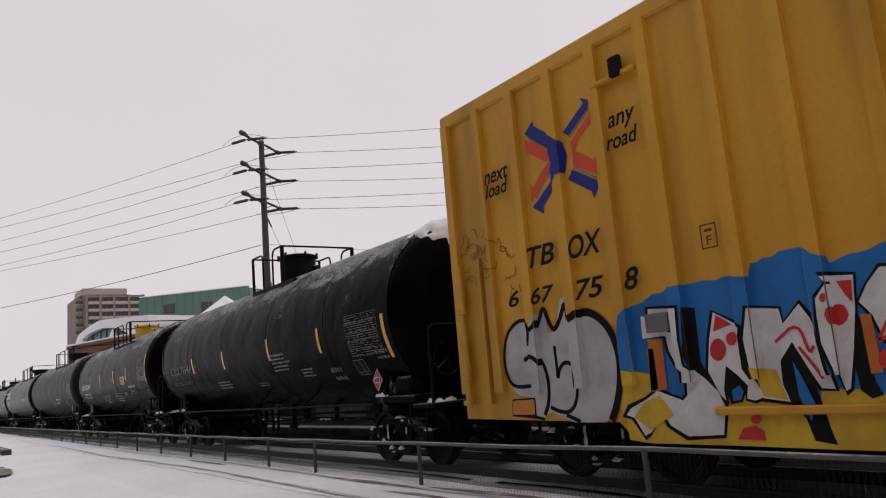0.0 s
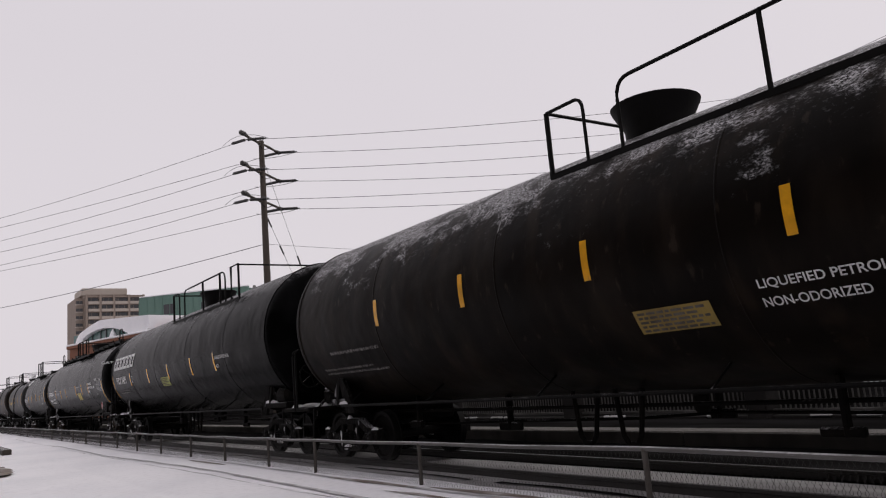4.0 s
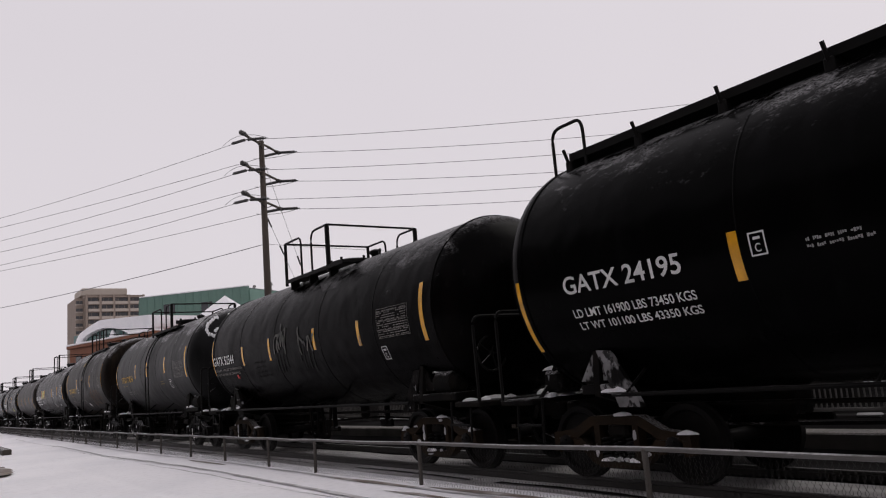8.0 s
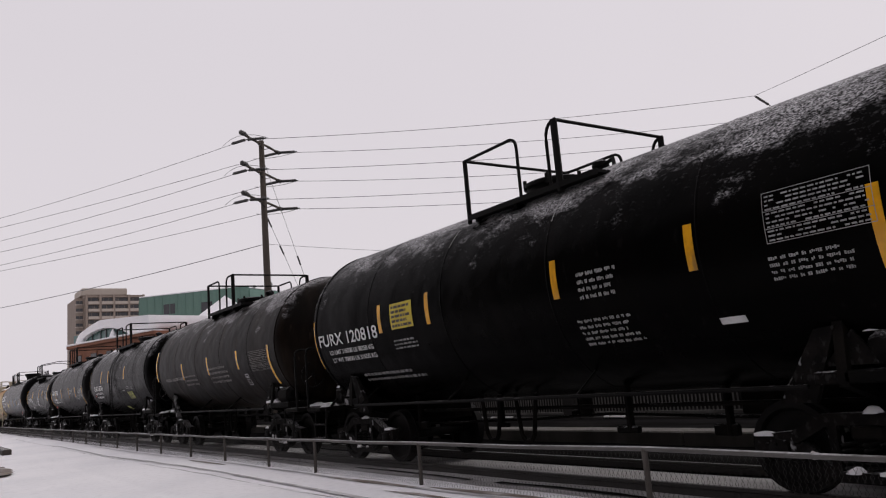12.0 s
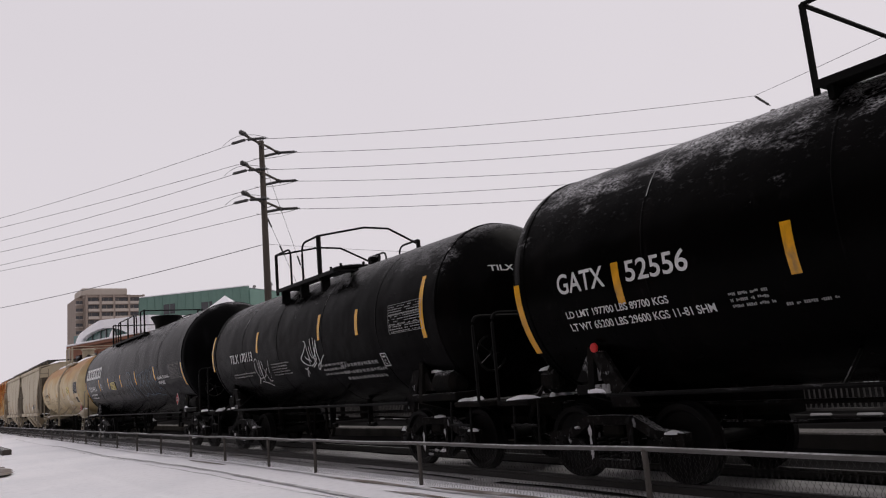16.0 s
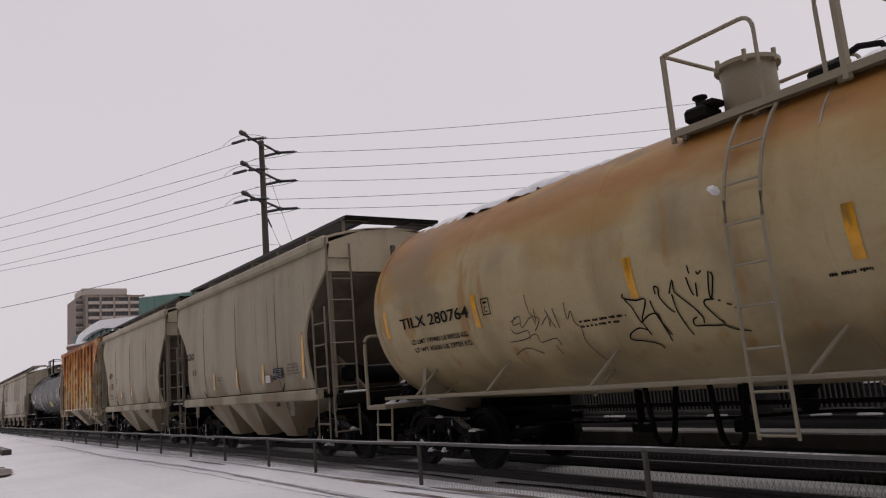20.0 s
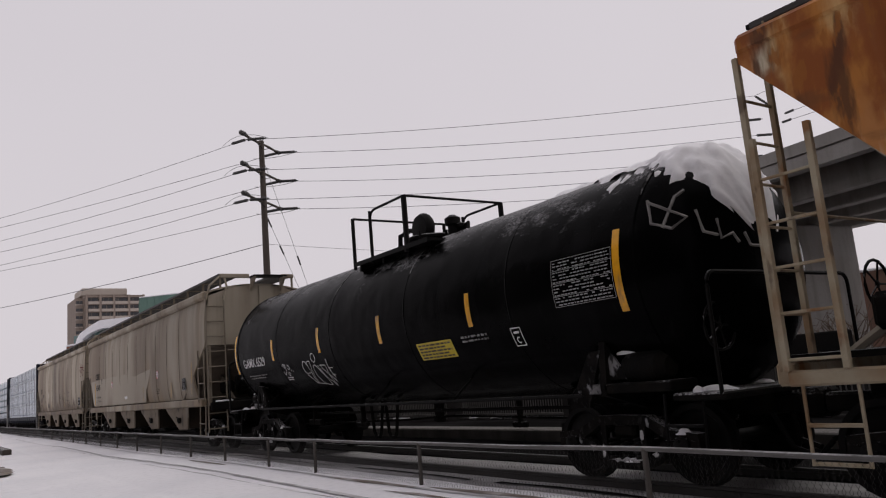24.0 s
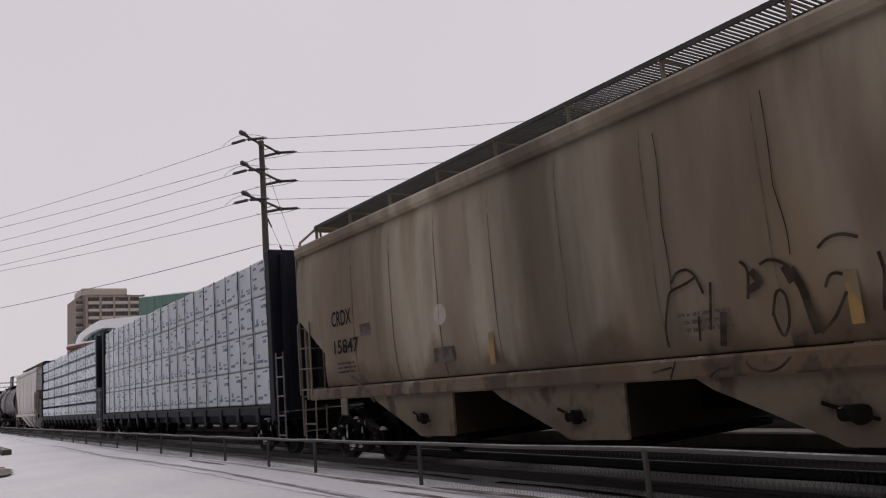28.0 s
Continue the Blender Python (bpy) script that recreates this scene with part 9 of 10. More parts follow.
spray(car, [[(0.26, 0.2), (0.27, 0.07), (0.31, -0.02), (0.42, -0.08), (0.49, -0.16)], [(0.29, 0.06), (0.29, -0.18), (0.34, -0.4)], [(0.67, -0.33), (0.75, -0.13), (0.72, -0.08), (0.82, -0.06), (0.87, -0.24), (0.91, -0.35)], [(0.94, -0.17), (0.98, -0.05), (1.06, -0.02)], [(0.49, -0.16), (0.57, -0.14), (0.58, -0.23)]], 0.055, "dim")
spray(car, [[(-0.98, -0.29), (-1.11, -0.69)], [(-0.84, -0.31), (-0.94, -0.72)], [(-0.66, -0.29), (-0.79, -0.71)], [(-0.5, -0.31), (-0.56, -0.63)], [(0.29, -0.18), (0.22, -0.54)], [(0.47, -0.21), (0.37, -0.68)], [(0.69, -0.36), (0.6, -0.72)], [(0.87, -0.34), (0.76, -0.8)]], 0.03, "faint")
lines(car, -2.45, -0.78, -1.65, -0.31, 4, 'faint')
car = tank_car("faded grey-black tank car with yellow lettering", -123.18, -113.63, 1.55, 2.58, BLACK_GREY, (-0.84, 0.35, 0.97, 1.68, 3.86, 4.68))
strip(car, -4.92, -0.50, 0.48)
strip(car, -1.76, -0.22, 0.27)
strip(car, -0.07, -0.24, 0.26)
strip(car, 2.30, -0.22, 0.28)
strip(car, 4.65, -0.46, 0.45)
letter(car, 'UTLX 71814', -3.98, -2.19, -0.31, 0.22, 'yellow')
lines(car, -3.93, -0.46, -3.02, -0.40, 1, 'ochre')
lines(car, -3.43, -0.81, -2.08, -0.63, 2, 'gray')
lines(car, -2.36, 0.31, -1.98, 0.56, 3, 'dim')
lines(car, 1.59, -0.58, 2.01, -0.43, 2, 'ochre')
table(car, 3.33, -0.43, 4.49, 0.08, 'gray')
plate(car, 2.33, -0.76, 3.14, -0.45, 'white')
head_letter(car, 'UTLX 71814', -0.13, 0.90, 3.29, 0.11)
for pts in ([(5.21, -0.97, 3.6), (5.27, -1.03, 3.45), (5.36, -1.0, 3.31), (5.44, -0.87, 3.24), (5.48, -0.72, 3.29), (5.46, -0.53, 3.5), (5.38, -0.43, 3.71)], [(5.21, -0.88, 3.67), (5.2, -0.74, 3.78), (5.25, -0.61, 3.81)], [(5.29, -0.32, 3.86), (5.28, -0.11, 3.92), (5.26, 0.09, 3.94)], [(5.41, -0.81, 3.4), (5.43, -0.67, 3.48)]):
    # snow stuck to the head in a broken ring
    for a, b in zip(pts, pts[1:]):
        n = max(2, int((Vector(b) - Vector(a)).length / 0.11))
        for k in range(n):
            p = Vector(a).lerp(Vector(b), (k + car["rng"].uniform(-0.2, 0.2)) / n)
            place("snow_lump", LUMPS[(2, 6)[k % 2]], car["ob"], pose(p.x - 0.045, p.y, p.z, 0, 70, car["rng"].uniform(-30, 30)), "snow stuck to the tank head")
car = tank_car("brown-black tank car with yellow lettering and orange scrawls", -135.35, -126.2, 1.662, 2.692, BLACK_BROWN, (-0.39, 0.7, 1.34, 2.37, 4.06, 4.96), fat_post=False)
strip(car, -4.43, -0.42, 0.54)
strip(car, -1.49, -0.32, 0.17)
strip(car, -0.07, -0.31, 0.18)
strip(car, 1.96, -0.29, 0.20)
strip(car, 4.67, -0.47, 0.58)
letter(car, 'UTLX 601311', -3.69, -1.80, -0.47, 0.24, 'yellow')
lines(car, -3.56, -0.62, -2.65, -0.57, 1, 'ochre')
lines(car, -3.73, -1.01, -1.98, -0.80, 2, 'gray')
plate(car, -1.33, -0.48, -0.95, -0.23, 'white')
lines(car, -0.88, -1.08, -0.14, -0.77, 4, 'gray')
patch(car, -0.06, -1.29, 0.30, -1.10, 'white')
patch(car, -0.53, 0.77, 0.02, 0.95, 'ochre')
table(car, 3.75, -0.43, 4.25, 0.05, 'gray')
spray(car, [[(1.95, -0.53), (1.69, -0.57), (1.53, -0.65), (1.56, -0.85), (1.57, -0.91), (1.67, -0.72)], [(1.57, -0.91), (1.47, -1.2), (1.48, -1.25)], [(1.88, -0.53), (1.69, -0.86), (1.9, -0.7), (2.01, -0.83)], [(1.95, -0.53), (1.88, -0.68), (1.7, -0.87)], [(1.93, -0.5), (2.11, -0.42), (2.14, -0.4), (2.16, -0.49)], [(2.05, -0.82), (1.78, -1.09), (1.66, -1.21), (1.92, -1.2), (2.04, -0.9)], [(1.58, -1.2), (1.74, -1.12), (1.99, -0.86), (2.05, -0.82), (2.06, -1.01), (2.1, -1.11), (2.32, -1.01)], [(2.2, -0.52), (2.3, -0.53), (2.33, -0.65), (2.39, -0.85)], [(2.2, -0.57), (2.26, -0.8), (2.33, -1)], [(2.29, -1.06), (2.27, -1.13), (2.48, -1.08)], [(2.4, -0.52), (2.41, -0.7), (2.41, -0.84)]], 0.02, "rustline")
spray(car, [[(2.39, -0.51), (2.56, -0.49), (2.64, -0.51)], [(2.64, -0.48), (2.54, -0.72), (2.47, -0.93), (2.46, -1.04)], [(2.65, -0.52), (2.77, -0.56), (2.84, -0.67), (2.84, -0.76), (2.75, -0.87), (2.65, -0.89), (2.77, -0.88), (2.89, -0.92), (2.95, -1)], [(2.46, -1.04), (2.59, -1.1), (2.72, -1.1), (2.85, -1.05), (2.96, -0.98)], [(2.79, -0.54), (2.91, -0.52), (2.98, -0.51), (3.02, -0.62), (3.03, -0.79)], [(3.01, -0.61), (3.04, -0.53), (3.17, -0.51), (3.27, -0.52), (3.26, -0.63), (3.24, -0.82), (3.21, -0.97)], [(2.95, -1), (2.99, -1.07), (3, -1.18), (3.09, -1.14), (3.24, -1.16)], [(2.92, -1.03), (2.88, -1.14), (2.75, -1.2), (2.75, -1.14)]], 0.02, "rustline")
spray(car, [[(3.4, -0.76), (3.42, -0.68), (3.5, -0.6), (3.57, -0.61), (3.6, -0.71), (3.64, -0.86), (3.61, -1), (3.57, -1.09)], [(3.67, -0.72), (3.74, -0.82), (3.76, -0.9), (3.72, -0.94), (3.68, -0.9), (3.67, -0.77)], [(2.68, -0.65), (2.77, -0.72)]], 0.02, "rustline")
spray(car, [[(3.22, -1.04), (3.45, -1.05)], [(3.21, -1.1), (3.44, -1.11)], [(3.24, -1.15), (3.45, -1.16)], [(3.23, -1.24), (3.49, -1.23)]], 0.03, "dim")
lines(car, 3.23, -1.07, 3.66, -1.01, 2, 'dim')
car = tank_car("black tank car with many white stencils and a yellow sign", -148.85, -137.82, 1.554, 2.584, BLACK, (-0.76, 0.49, 1.12, 1.3, 3.85, 4.76), ladder=False)
strip(car, -5.62, -0.80, 0.17)
strip(car, -3.02, -0.30, 0.19)
strip(car, -1.50, -0.30, 0.20)
strip(car, 1.45, -0.30, 0.19)
strip(car, 3.53, -0.28, 0.21)
strip(car, 5.42, -0.57, 0.16)
letter(car, 'FURX 120818', -5.48, -3.14, -0.36, 0.23, 'white')
letter(car, 'LD LMT 216350 LB 98350 KG', -5.13, -3.40, -0.54, 0.09, 'white')
letter(car, 'LT WT 70650 LB 31650 KG', -5.12, -3.39, -0.70, 0.09, 'white')
placard(car, -2.64, -0.28, -1.94, 0.15, 'white')
lines(car, -2.68, -0.62, -1.94, -0.44, 3, 'white')
lines(car, -4.29, -1.20, -2.14, -0.95, 2, 'white')
lines(car, 1.85, -0.36, 2.50, 0.01, 4, 'white')
lines(car, 1.67, -0.97, 2.63, -0.57, 5, 'white')
table(car, 4.40, -0.17, 5.42, 0.32, 'white')
lines(car, 4.37, -0.52, 5.24, -0.31, 4, 'white')
patch(car, 3.62, -0.90, 3.92, -0.82, 'white')
car = tank_car("dull black tank car with a snow-streaked leading head", -161.37, -151.37, 1.511, 2.541, BLACK_BROWN, (-0.8, 0.2, 0.8, 1.35, 3.83, 4.7), ladder=False)
strip(car, -2.35, -0.51, -0.02)
strip(car, 0.13, -0.49, 0.01)
strip(car, 2.55, -0.46, 0.01)
strip(car, 4.67, -0.98, -0.01)
strip(car, -5.30, -0.44, 0.55)
lines(car, -4.35, -0.51, -2.28, -0.30, 1, 'gray')
lines(car, 0.19, -0.75, 1.78, -0.23, 4, 'gray')
plate(car, 2.49, -0.92, 3.36, -0.61, 'white')
table(car, 3.43, -0.57, 4.62, -0.09, 'gray')
lines(car, -2.31, -0.72, -0.89, -0.33, 3, 'gray')
car = tank_car("black tank car with snow along its top and large white lettering", -173.78, -163.6, 1.51, 2.54, BLACK, (-1.23, -0.1, 0.5, 1.4, 3.82, 4.66), ridge=((-4.6, -1.6),))
strip(car, -2.68, -0.08, 0.43)
strip(car, -5.20, -0.32, 0.67)
strip(car, -1.17, -0.11, 0.37)
strip(car, 1.86, -0.10, 0.40)
letter(car, 'GATX 65764', -4.21, -2.38, -0.40, 0.23, 'white')
letter(car, 'LD LMT 197800LB 89750KG', -4.15, -2.62, -0.56, 0.08, 'white')
letter(car, 'LT WT 65200LB 29550KG', -4.15, -2.74, -0.74, 0.09, 'white')
patch(car, -4.50, -0.65, -4.30, -0.59, 'red')
placard(car, 1.97, -0.91, 2.82, -0.62, 'lime')
lines(car, 1.25, -0.57, 1.78, -0.46, 1, 'white')
lines(car, 2.00, -0.49, 2.68, -0.43, 2, 'white')
patch(car, 0.04, -1.53, 0.48, -1.30, 'lime')
lines(car, 2.80, -0.52, 3.16, -0.41, 2, 'white')
car = tank_car("black tank car with yellow strips and white lettering", -186.46, -176.0, 1.528, 2.558, BLACK, (-1.25, -0.37, 0.21, 1.07, 3.89, 4.72), ladder=False)
strip(car, -5.43, -0.97, 0.01)
strip(car, -3.67, -0.47, 0.02)
strip(car, -1.53, -0.46, 0.04)
strip(car, 0.99, -0.49, 0.01)
strip(car, 2.99, -0.48, 0.01)
strip(car, 4.97, -0.94, 0.00)
letter(car, 'GATX', -4.64, -3.85, -0.23, 0.25, 'white')
reflector(car, -4.35, -0.92)
letter(car, '52556', -3.52, -2.66, -0.23, 0.24, 'white')
letter(car, 'LD LMT 197700 LBS 89700 KGS', -4.61, -3.03, -0.54, 0.09, 'white')
letter(car, 'LT WT 65200 LBS 29600 KGS 11-81 SHM', -4.61, -2.49, -0.71, 0.10, 'white')
lines(car, 1.01, -0.35, 2.39, -0.06, 4, 'white')
plate(car, 3.20, -0.75, 3.93, -0.44, 'white')
table(car, 3.82, -0.61, 5.04, -0.11, 'white')
lines(car, -2.30, -0.70, -1.76, -0.57, 3, 'white')
lines(car, -1.74, -0.75, -1.12, -0.70, 1, 'white')
scrawl(car, 0.73, -0.72, 2.39, -0.38, 'dim')
head_letter(car, 'GATX 52556', -0.67, 0.35, 3.20, 0.10)
car = tank_car("black tank car with white spray-can scrawls", -199.56, -188.87, 1.459, 2.489, BLACK_BARE, (-1.34, -0.5, 0.13, 0.98, 3.75, 4.6), rail_y=1.25, crook=True, ladder=False)
strip(car, -5.62, -0.37, 0.58)
strip(car, -2.29, -0.09, 0.40)
strip(car, 1.16, -0.09, 0.43)
strip(car, 2.80, -0.14, 0.34)
strip(car, 5.05, -0.40, 0.63)
letter(car, 'TILX 170113', -4.20, -2.62, -0.26, 0.23, 'white')
lines(car, -4.19, -0.64, -2.58, -0.49, 2, 'white')
spray(car, [[(-2.57, -0.29), (-2.45, -0.22), (-2.36, -0.31), (-2.38, -0.53), (-2.39, -0.69), (-2.34, -0.71), (-2.27, -0.58), (-2.28, -0.41), (-2.3, -0.32)], [(-2.56, -0.32), (-2.57, -0.51), (-2.51, -0.69), (-2.41, -0.73)], [(-2.23, -0.27), (-2.23, -0.47), (-2.27, -0.66), (-2.3, -0.79)], [(-2.12, -0.29), (-2.09, -0.45), (-2.03, -0.65), (-1.99, -0.81), (-1.85, -0.81)], [(-2.3, -0.71), (-2.13, -0.67), (-1.99, -0.56), (-1.87, -0.48)], [(-1.68, -0.32), (-1.76, -0.45), (-1.81, -0.61)], [(-1.84, -0.68), (-1.83, -0.74)], [(-2.48, -0.81), (-2.25, -0.85), (-1.98, -0.95)], [(-2.56, -0.68), (-2.54, -0.72), (-2.75, -0.87)], [(-2.49, -0.69), (-2.61, -0.79)]], 0.018, "white")
lines(car, -1.58, -0.70, -0.43, -0.40, 5, 'white')
spray(car, [[(0.43, -0.05), (0.49, -0.08), (0.47, -0.17), (0.35, -0.28), (0.19, -0.38), (0.16, -0.42), (0.23, -0.49), (0.37, -0.55), (0.53, -0.58)], [(0.52, -0.09), (0.55, -0.26), (0.58, -0.43), (0.64, -0.5)], [(0.38, -0.37), (0.43, -0.41), (0.54, -0.45), (0.57, -0.37)], [(0.54, -0.45), (0.53, -0.58)], [(0.67, -0.18), (0.67, -0.31), (0.71, -0.41), (0.78, -0.41)], [(0.74, -0.03), (0.75, -0.19), (0.77, -0.35), (0.79, -0.52)], [(1.01, -0.07), (0.96, -0.23), (0.86, -0.37), (0.79, -0.42), (0.89, -0.47)], [(0.89, -0.01), (0.89, -0.27), (0.9, -0.47)], [(1.02, -0.14), (1, -0.34), (1.01, -0.54), (0.92, -0.57), (0.85, -0.64), (0.85, -0.69), (0.93, -0.65), (1.06, -0.53), (1.18, -0.45), (1.28, -0.4)]], 0.022, "white")
spray(car, [[(0.56, -0.59), (0.7, -0.55), (0.86, -0.48)], [(0.63, -0.62), (0.86, -0.53)], [(0.19, -0.62), (0.26, -0.65), (0.37, -0.6)], [(0.28, -0.67), (0.15, -0.82)], [(0.3, -0.67), (0.31, -0.76)]], 0.022, "white")
table(car, 3.98, -0.24, 5.05, 0.25, 'white')
lines(car, 0.99, -0.85, 2.12, -0.54, 3, 'white')
lines(car, 1.80, -1.01, 3.48, -0.57, 3, 'white')
plate(car, 3.20, -0.80, 3.90, -0.54, 'white')
head_letter(car, 'TILX 170113', -0.45, 0.62, 3.10, 0.10)
car = tank_car("long black gas tank car with blue outline graffiti", -218.17, -202.31, 1.658, 2.688, BLACK_CLEAN, (-4.47, -3.94, -3.44, -0.4, 4.07, 4.92), posts=(-3.0, -1.61, -0.5), tail=0.58, long=True, dome="bowl", ladder=False)
strip(car, -7.91, -1.03, -0.06)
strip(car, -4.83, -0.57, -0.09)
strip(car, -2.89, -0.56, -0.10)
strip(car, -0.56, -0.56, -0.09)
strip(car, 1.90, -0.56, -0.07)
strip(car, 4.64, -0.52, -0.04)
strip(car, 7.91, -0.84, -0.12)
blocks(car, '6', -7.55, -4.27, -0.01, 0.46, 'white')
letter(car, 'PROX 94151', -7.17, -5.62, -0.55, 0.22, 'white')
letter(car, 'LD LMT 162500 LB 73700 KG', -7.12, -5.75, -0.74, 0.07, 'white')
letter(car, 'LT WT 100500 LB 45600 KG', -7.11, -5.73, -0.90, 0.08, 'white')
plate(car, -4.55, -0.51, -4.31, -0.27, 'white')
placard(car, -2.54, -0.58, -1.67, -0.30, 'white')
letter(car, 'LIQUEFIED PETROLEUM GAS', 4.97, 6.39, -0.53, 0.12, 'white')
letter(car, 'NON-ODORIZED', 4.99, 5.75, -0.69, 0.11, 'white')
table(car, 6.53, -0.57, 7.72, -0.09, 'gray')
diamond(car, 6.30, -1.29, 0.19)
spray(car, [[(2.06, -0.7), (2.09, -0.46), (2.2, -0.29), (2.39, -0.21), (2.59, -0.24), (2.66, -0.39), (2.63, -0.5), (2.5, -0.57), (2.36, -0.58)], [(2.04, -0.57), (2.09, -0.78), (2.2, -0.97), (2.45, -1.06), (2.68, -1.02), (2.77, -0.86), (2.71, -0.66), (2.55, -0.58), (2.35, -0.65)], [(2.58, -0.26), (2.7, -0.22), (2.78, -0.27), (2.79, -0.34)], [(2.8, -0.43), (2.83, -0.24), (2.96, -0.17), (3.1, -0.2), (3.15, -0.32), (3.07, -0.48), (2.93, -0.61)], [(3.09, -0.22), (3.25, -0.14), (3.35, -0.22), (3.34, -0.42)], [(3.37, -0.29), (3.51, -0.2), (3.63, -0.23), (3.64, -0.36), (3.56, -0.49)], [(3.55, -0.19), (3.7, -0.1), (3.82, -0.15), (3.85, -0.27), (3.83, -0.39)]], 0.02, "blue")
spray(car, [[(3.87, -0.27), (3.96, -0.16), (4.11, -0.14), (4.18, -0.23), (4.16, -0.35), (4.06, -0.44)], [(4.15, -0.16), (4.23, -0.03), (4.34, -0.01), (4.4, -0.15), (4.39, -0.35)], [(4.37, -0.2), (4.49, -0.1), (4.64, -0.06), (4.81, -0.09), (4.89, -0.21), (4.86, -0.35), (4.71, -0.52)], [(2.93, -0.61), (3.09, -0.49), (3.22, -0.49), (3.26, -0.65), (3.26, -0.8)], [(3.26, -0.69), (3.38, -0.63), (3.52, -0.7), (3.55, -0.88), (3.5, -1.03), (3.38, -1.05), (3.13, -0.98), (2.91, -0.96), (2.72, -1.02)], [(3.57, -0.66), (3.72, -0.54), (3.89, -0.53), (3.98, -0.68), (3.97, -0.89), (3.87, -1.03), (3.51, -1)], [(3.48, -0.58), (3.59, -0.46), (3.71, -0.47), (3.71, -0.57)]], 0.02, "blue")
spray(car, [[(4.04, -0.46), (4.2, -0.36), (4.3, -0.39), (4.26, -0.49)], [(4.11, -0.59), (4.26, -0.49), (4.43, -0.52), (4.52, -0.66), (4.51, -0.86), (4.4, -1.02), (3.94, -0.98)], [(4.62, -0.58), (4.74, -0.57), (4.77, -0.66), (4.75, -0.82), (4.79, -0.91)], [(4.76, -0.86), (4.92, -0.8), (5.03, -0.84), (5.05, -0.96), (4.97, -1.09), (4.71, -1.08), (4.45, -1.1)]], 0.02, "blue")
spray(car, [[(0.58, -0.15), (0.71, -0.07), (1.01, -0.06), (1.24, -0.2), (1.27, -0.4), (1.46, -0.63), (1.6, -0.86), (1.52, -1.14)], [(0.57, -0.3), (0.31, -0.53), (0.6, -0.53), (0.68, -0.81), (0.82, -1.13)], [(1.28, -0.36), (1.32, -0.74), (1.34, -0.97)], [(0.96, -0.49), (0.9, -0.79), (0.97, -1.03)], [(0.84, -0.31), (0.95, -0.38), (1.04, -0.25)], [(1.1, -0.34), (1.14, -0.45), (1.28, -0.42)], [(0.83, -0.43), (0.86, -0.69), (0.96, -0.89)], [(1.35, -0.49), (1.36, -0.83), (1.37, -1.07)]], 0.018, "blue")
car = tank_car("cream tank car stained with rust, black scrawls on its side", -233.81, -221.11, 1.591, 2.621, CREAM, (-0.25, 0.9, 1.55, 1.74, 3.93, 4.88), frame=CREAM_FRAME, dome="tall", snow_cap=0.42, lid=0.38, ridge=((-6.2, -1.0), (0.4, 2.3)))
part("valve_block", Shape().box(-0.5, -0.2, -0.55, -0.15, 4.2, 4.38, 0.04).box(-0.36, -0.12, -0.45, -0.2, 4.36, 4.44, 0.02).lathe([(0.06, 4.4), (0.06, 4.5), (0.09, 4.51), (0.09, 4.54)], 10, at=(-0.36, -0.35, 0)), INK, car["ob"], "black valve block beside the manway")
part("valve_block", Shape().box(0.95, 1.35, -0.35, 0.1, 4.2, 4.36, 0.05).tube([(1.0, -0.2, 4.3), (1.5, -0.25, 4.42), (1.7, -0.2, 4.38), (1.78, -0.2, 4.2)], 0.035, 6), INK, car["ob"], "black valves and pipe beyond the manway")
letter(car, 'TILX 280764', -5.72, -3.83, -0.36, 0.18, 'black')
letter(car, 'LD LMT 197400 LB 89550 KG', -5.55, -3.99, -0.63, 0.08, 'black')
letter(car, 'LT WT 65600 LB 29750 KG', -5.53, -3.98, -0.77, 0.08, 'black')
plate(car, -3.58, -0.37, -3.23, -0.13, 'black')
strip(car, -3.67, -0.53, -0.05)
strip(car, -0.74, -0.50, -0.03)
strip(car, 1.77, -0.50, -0.00)
strip(car, 6.36, -0.92, 0.05)
strip(car, -6.18, -0.46, -0.07)
strip(car, 3.77, -0.48, -0.03)
placard(car, 2.95, -0.36, 3.63, 0.03, 'white')
table(car, 5.10, -0.38, 6.17, 0.19, 'inverse')
panel(car, 5.42, -0.87, 5.87, -0.57)
lines(car, 4.43, -0.80, 5.28, -0.58, 3, 'umber')
spray(car, [[(2.36, -0.47), (2.28, -0.71), (2.27, -0.96), (2.34, -1.14), (2.52, -1.16), (2.83, -0.94), (2.98, -0.75), (2.98, -0.64)], [(2.8, -0.53), (3.05, -0.72), (2.94, -0.99), (3.14, -0.6), (3.41, -0.61), (3.29, -0.77), (3.11, -0.81)], [(3.06, -0.54), (3.05, -0.44), (3.15, -0.52), (3.27, -0.45), (3.26, -0.57), (3.12, -0.63)], [(3.39, -0.69), (3.44, -0.81), (3.28, -0.99), (3.32, -0.79), (3.53, -0.78), (3.5, -0.97), (3.76, -0.74)], [(3.67, -0.76), (3.79, -0.9), (3.63, -1.03), (3.98, -0.78), (3.78, -0.78)], [(2.99, -1.15), (3.36, -1.13), (3.69, -1.18)]], 0.03, "white")
diamond(car, 5.85, -1.25, 0.26)
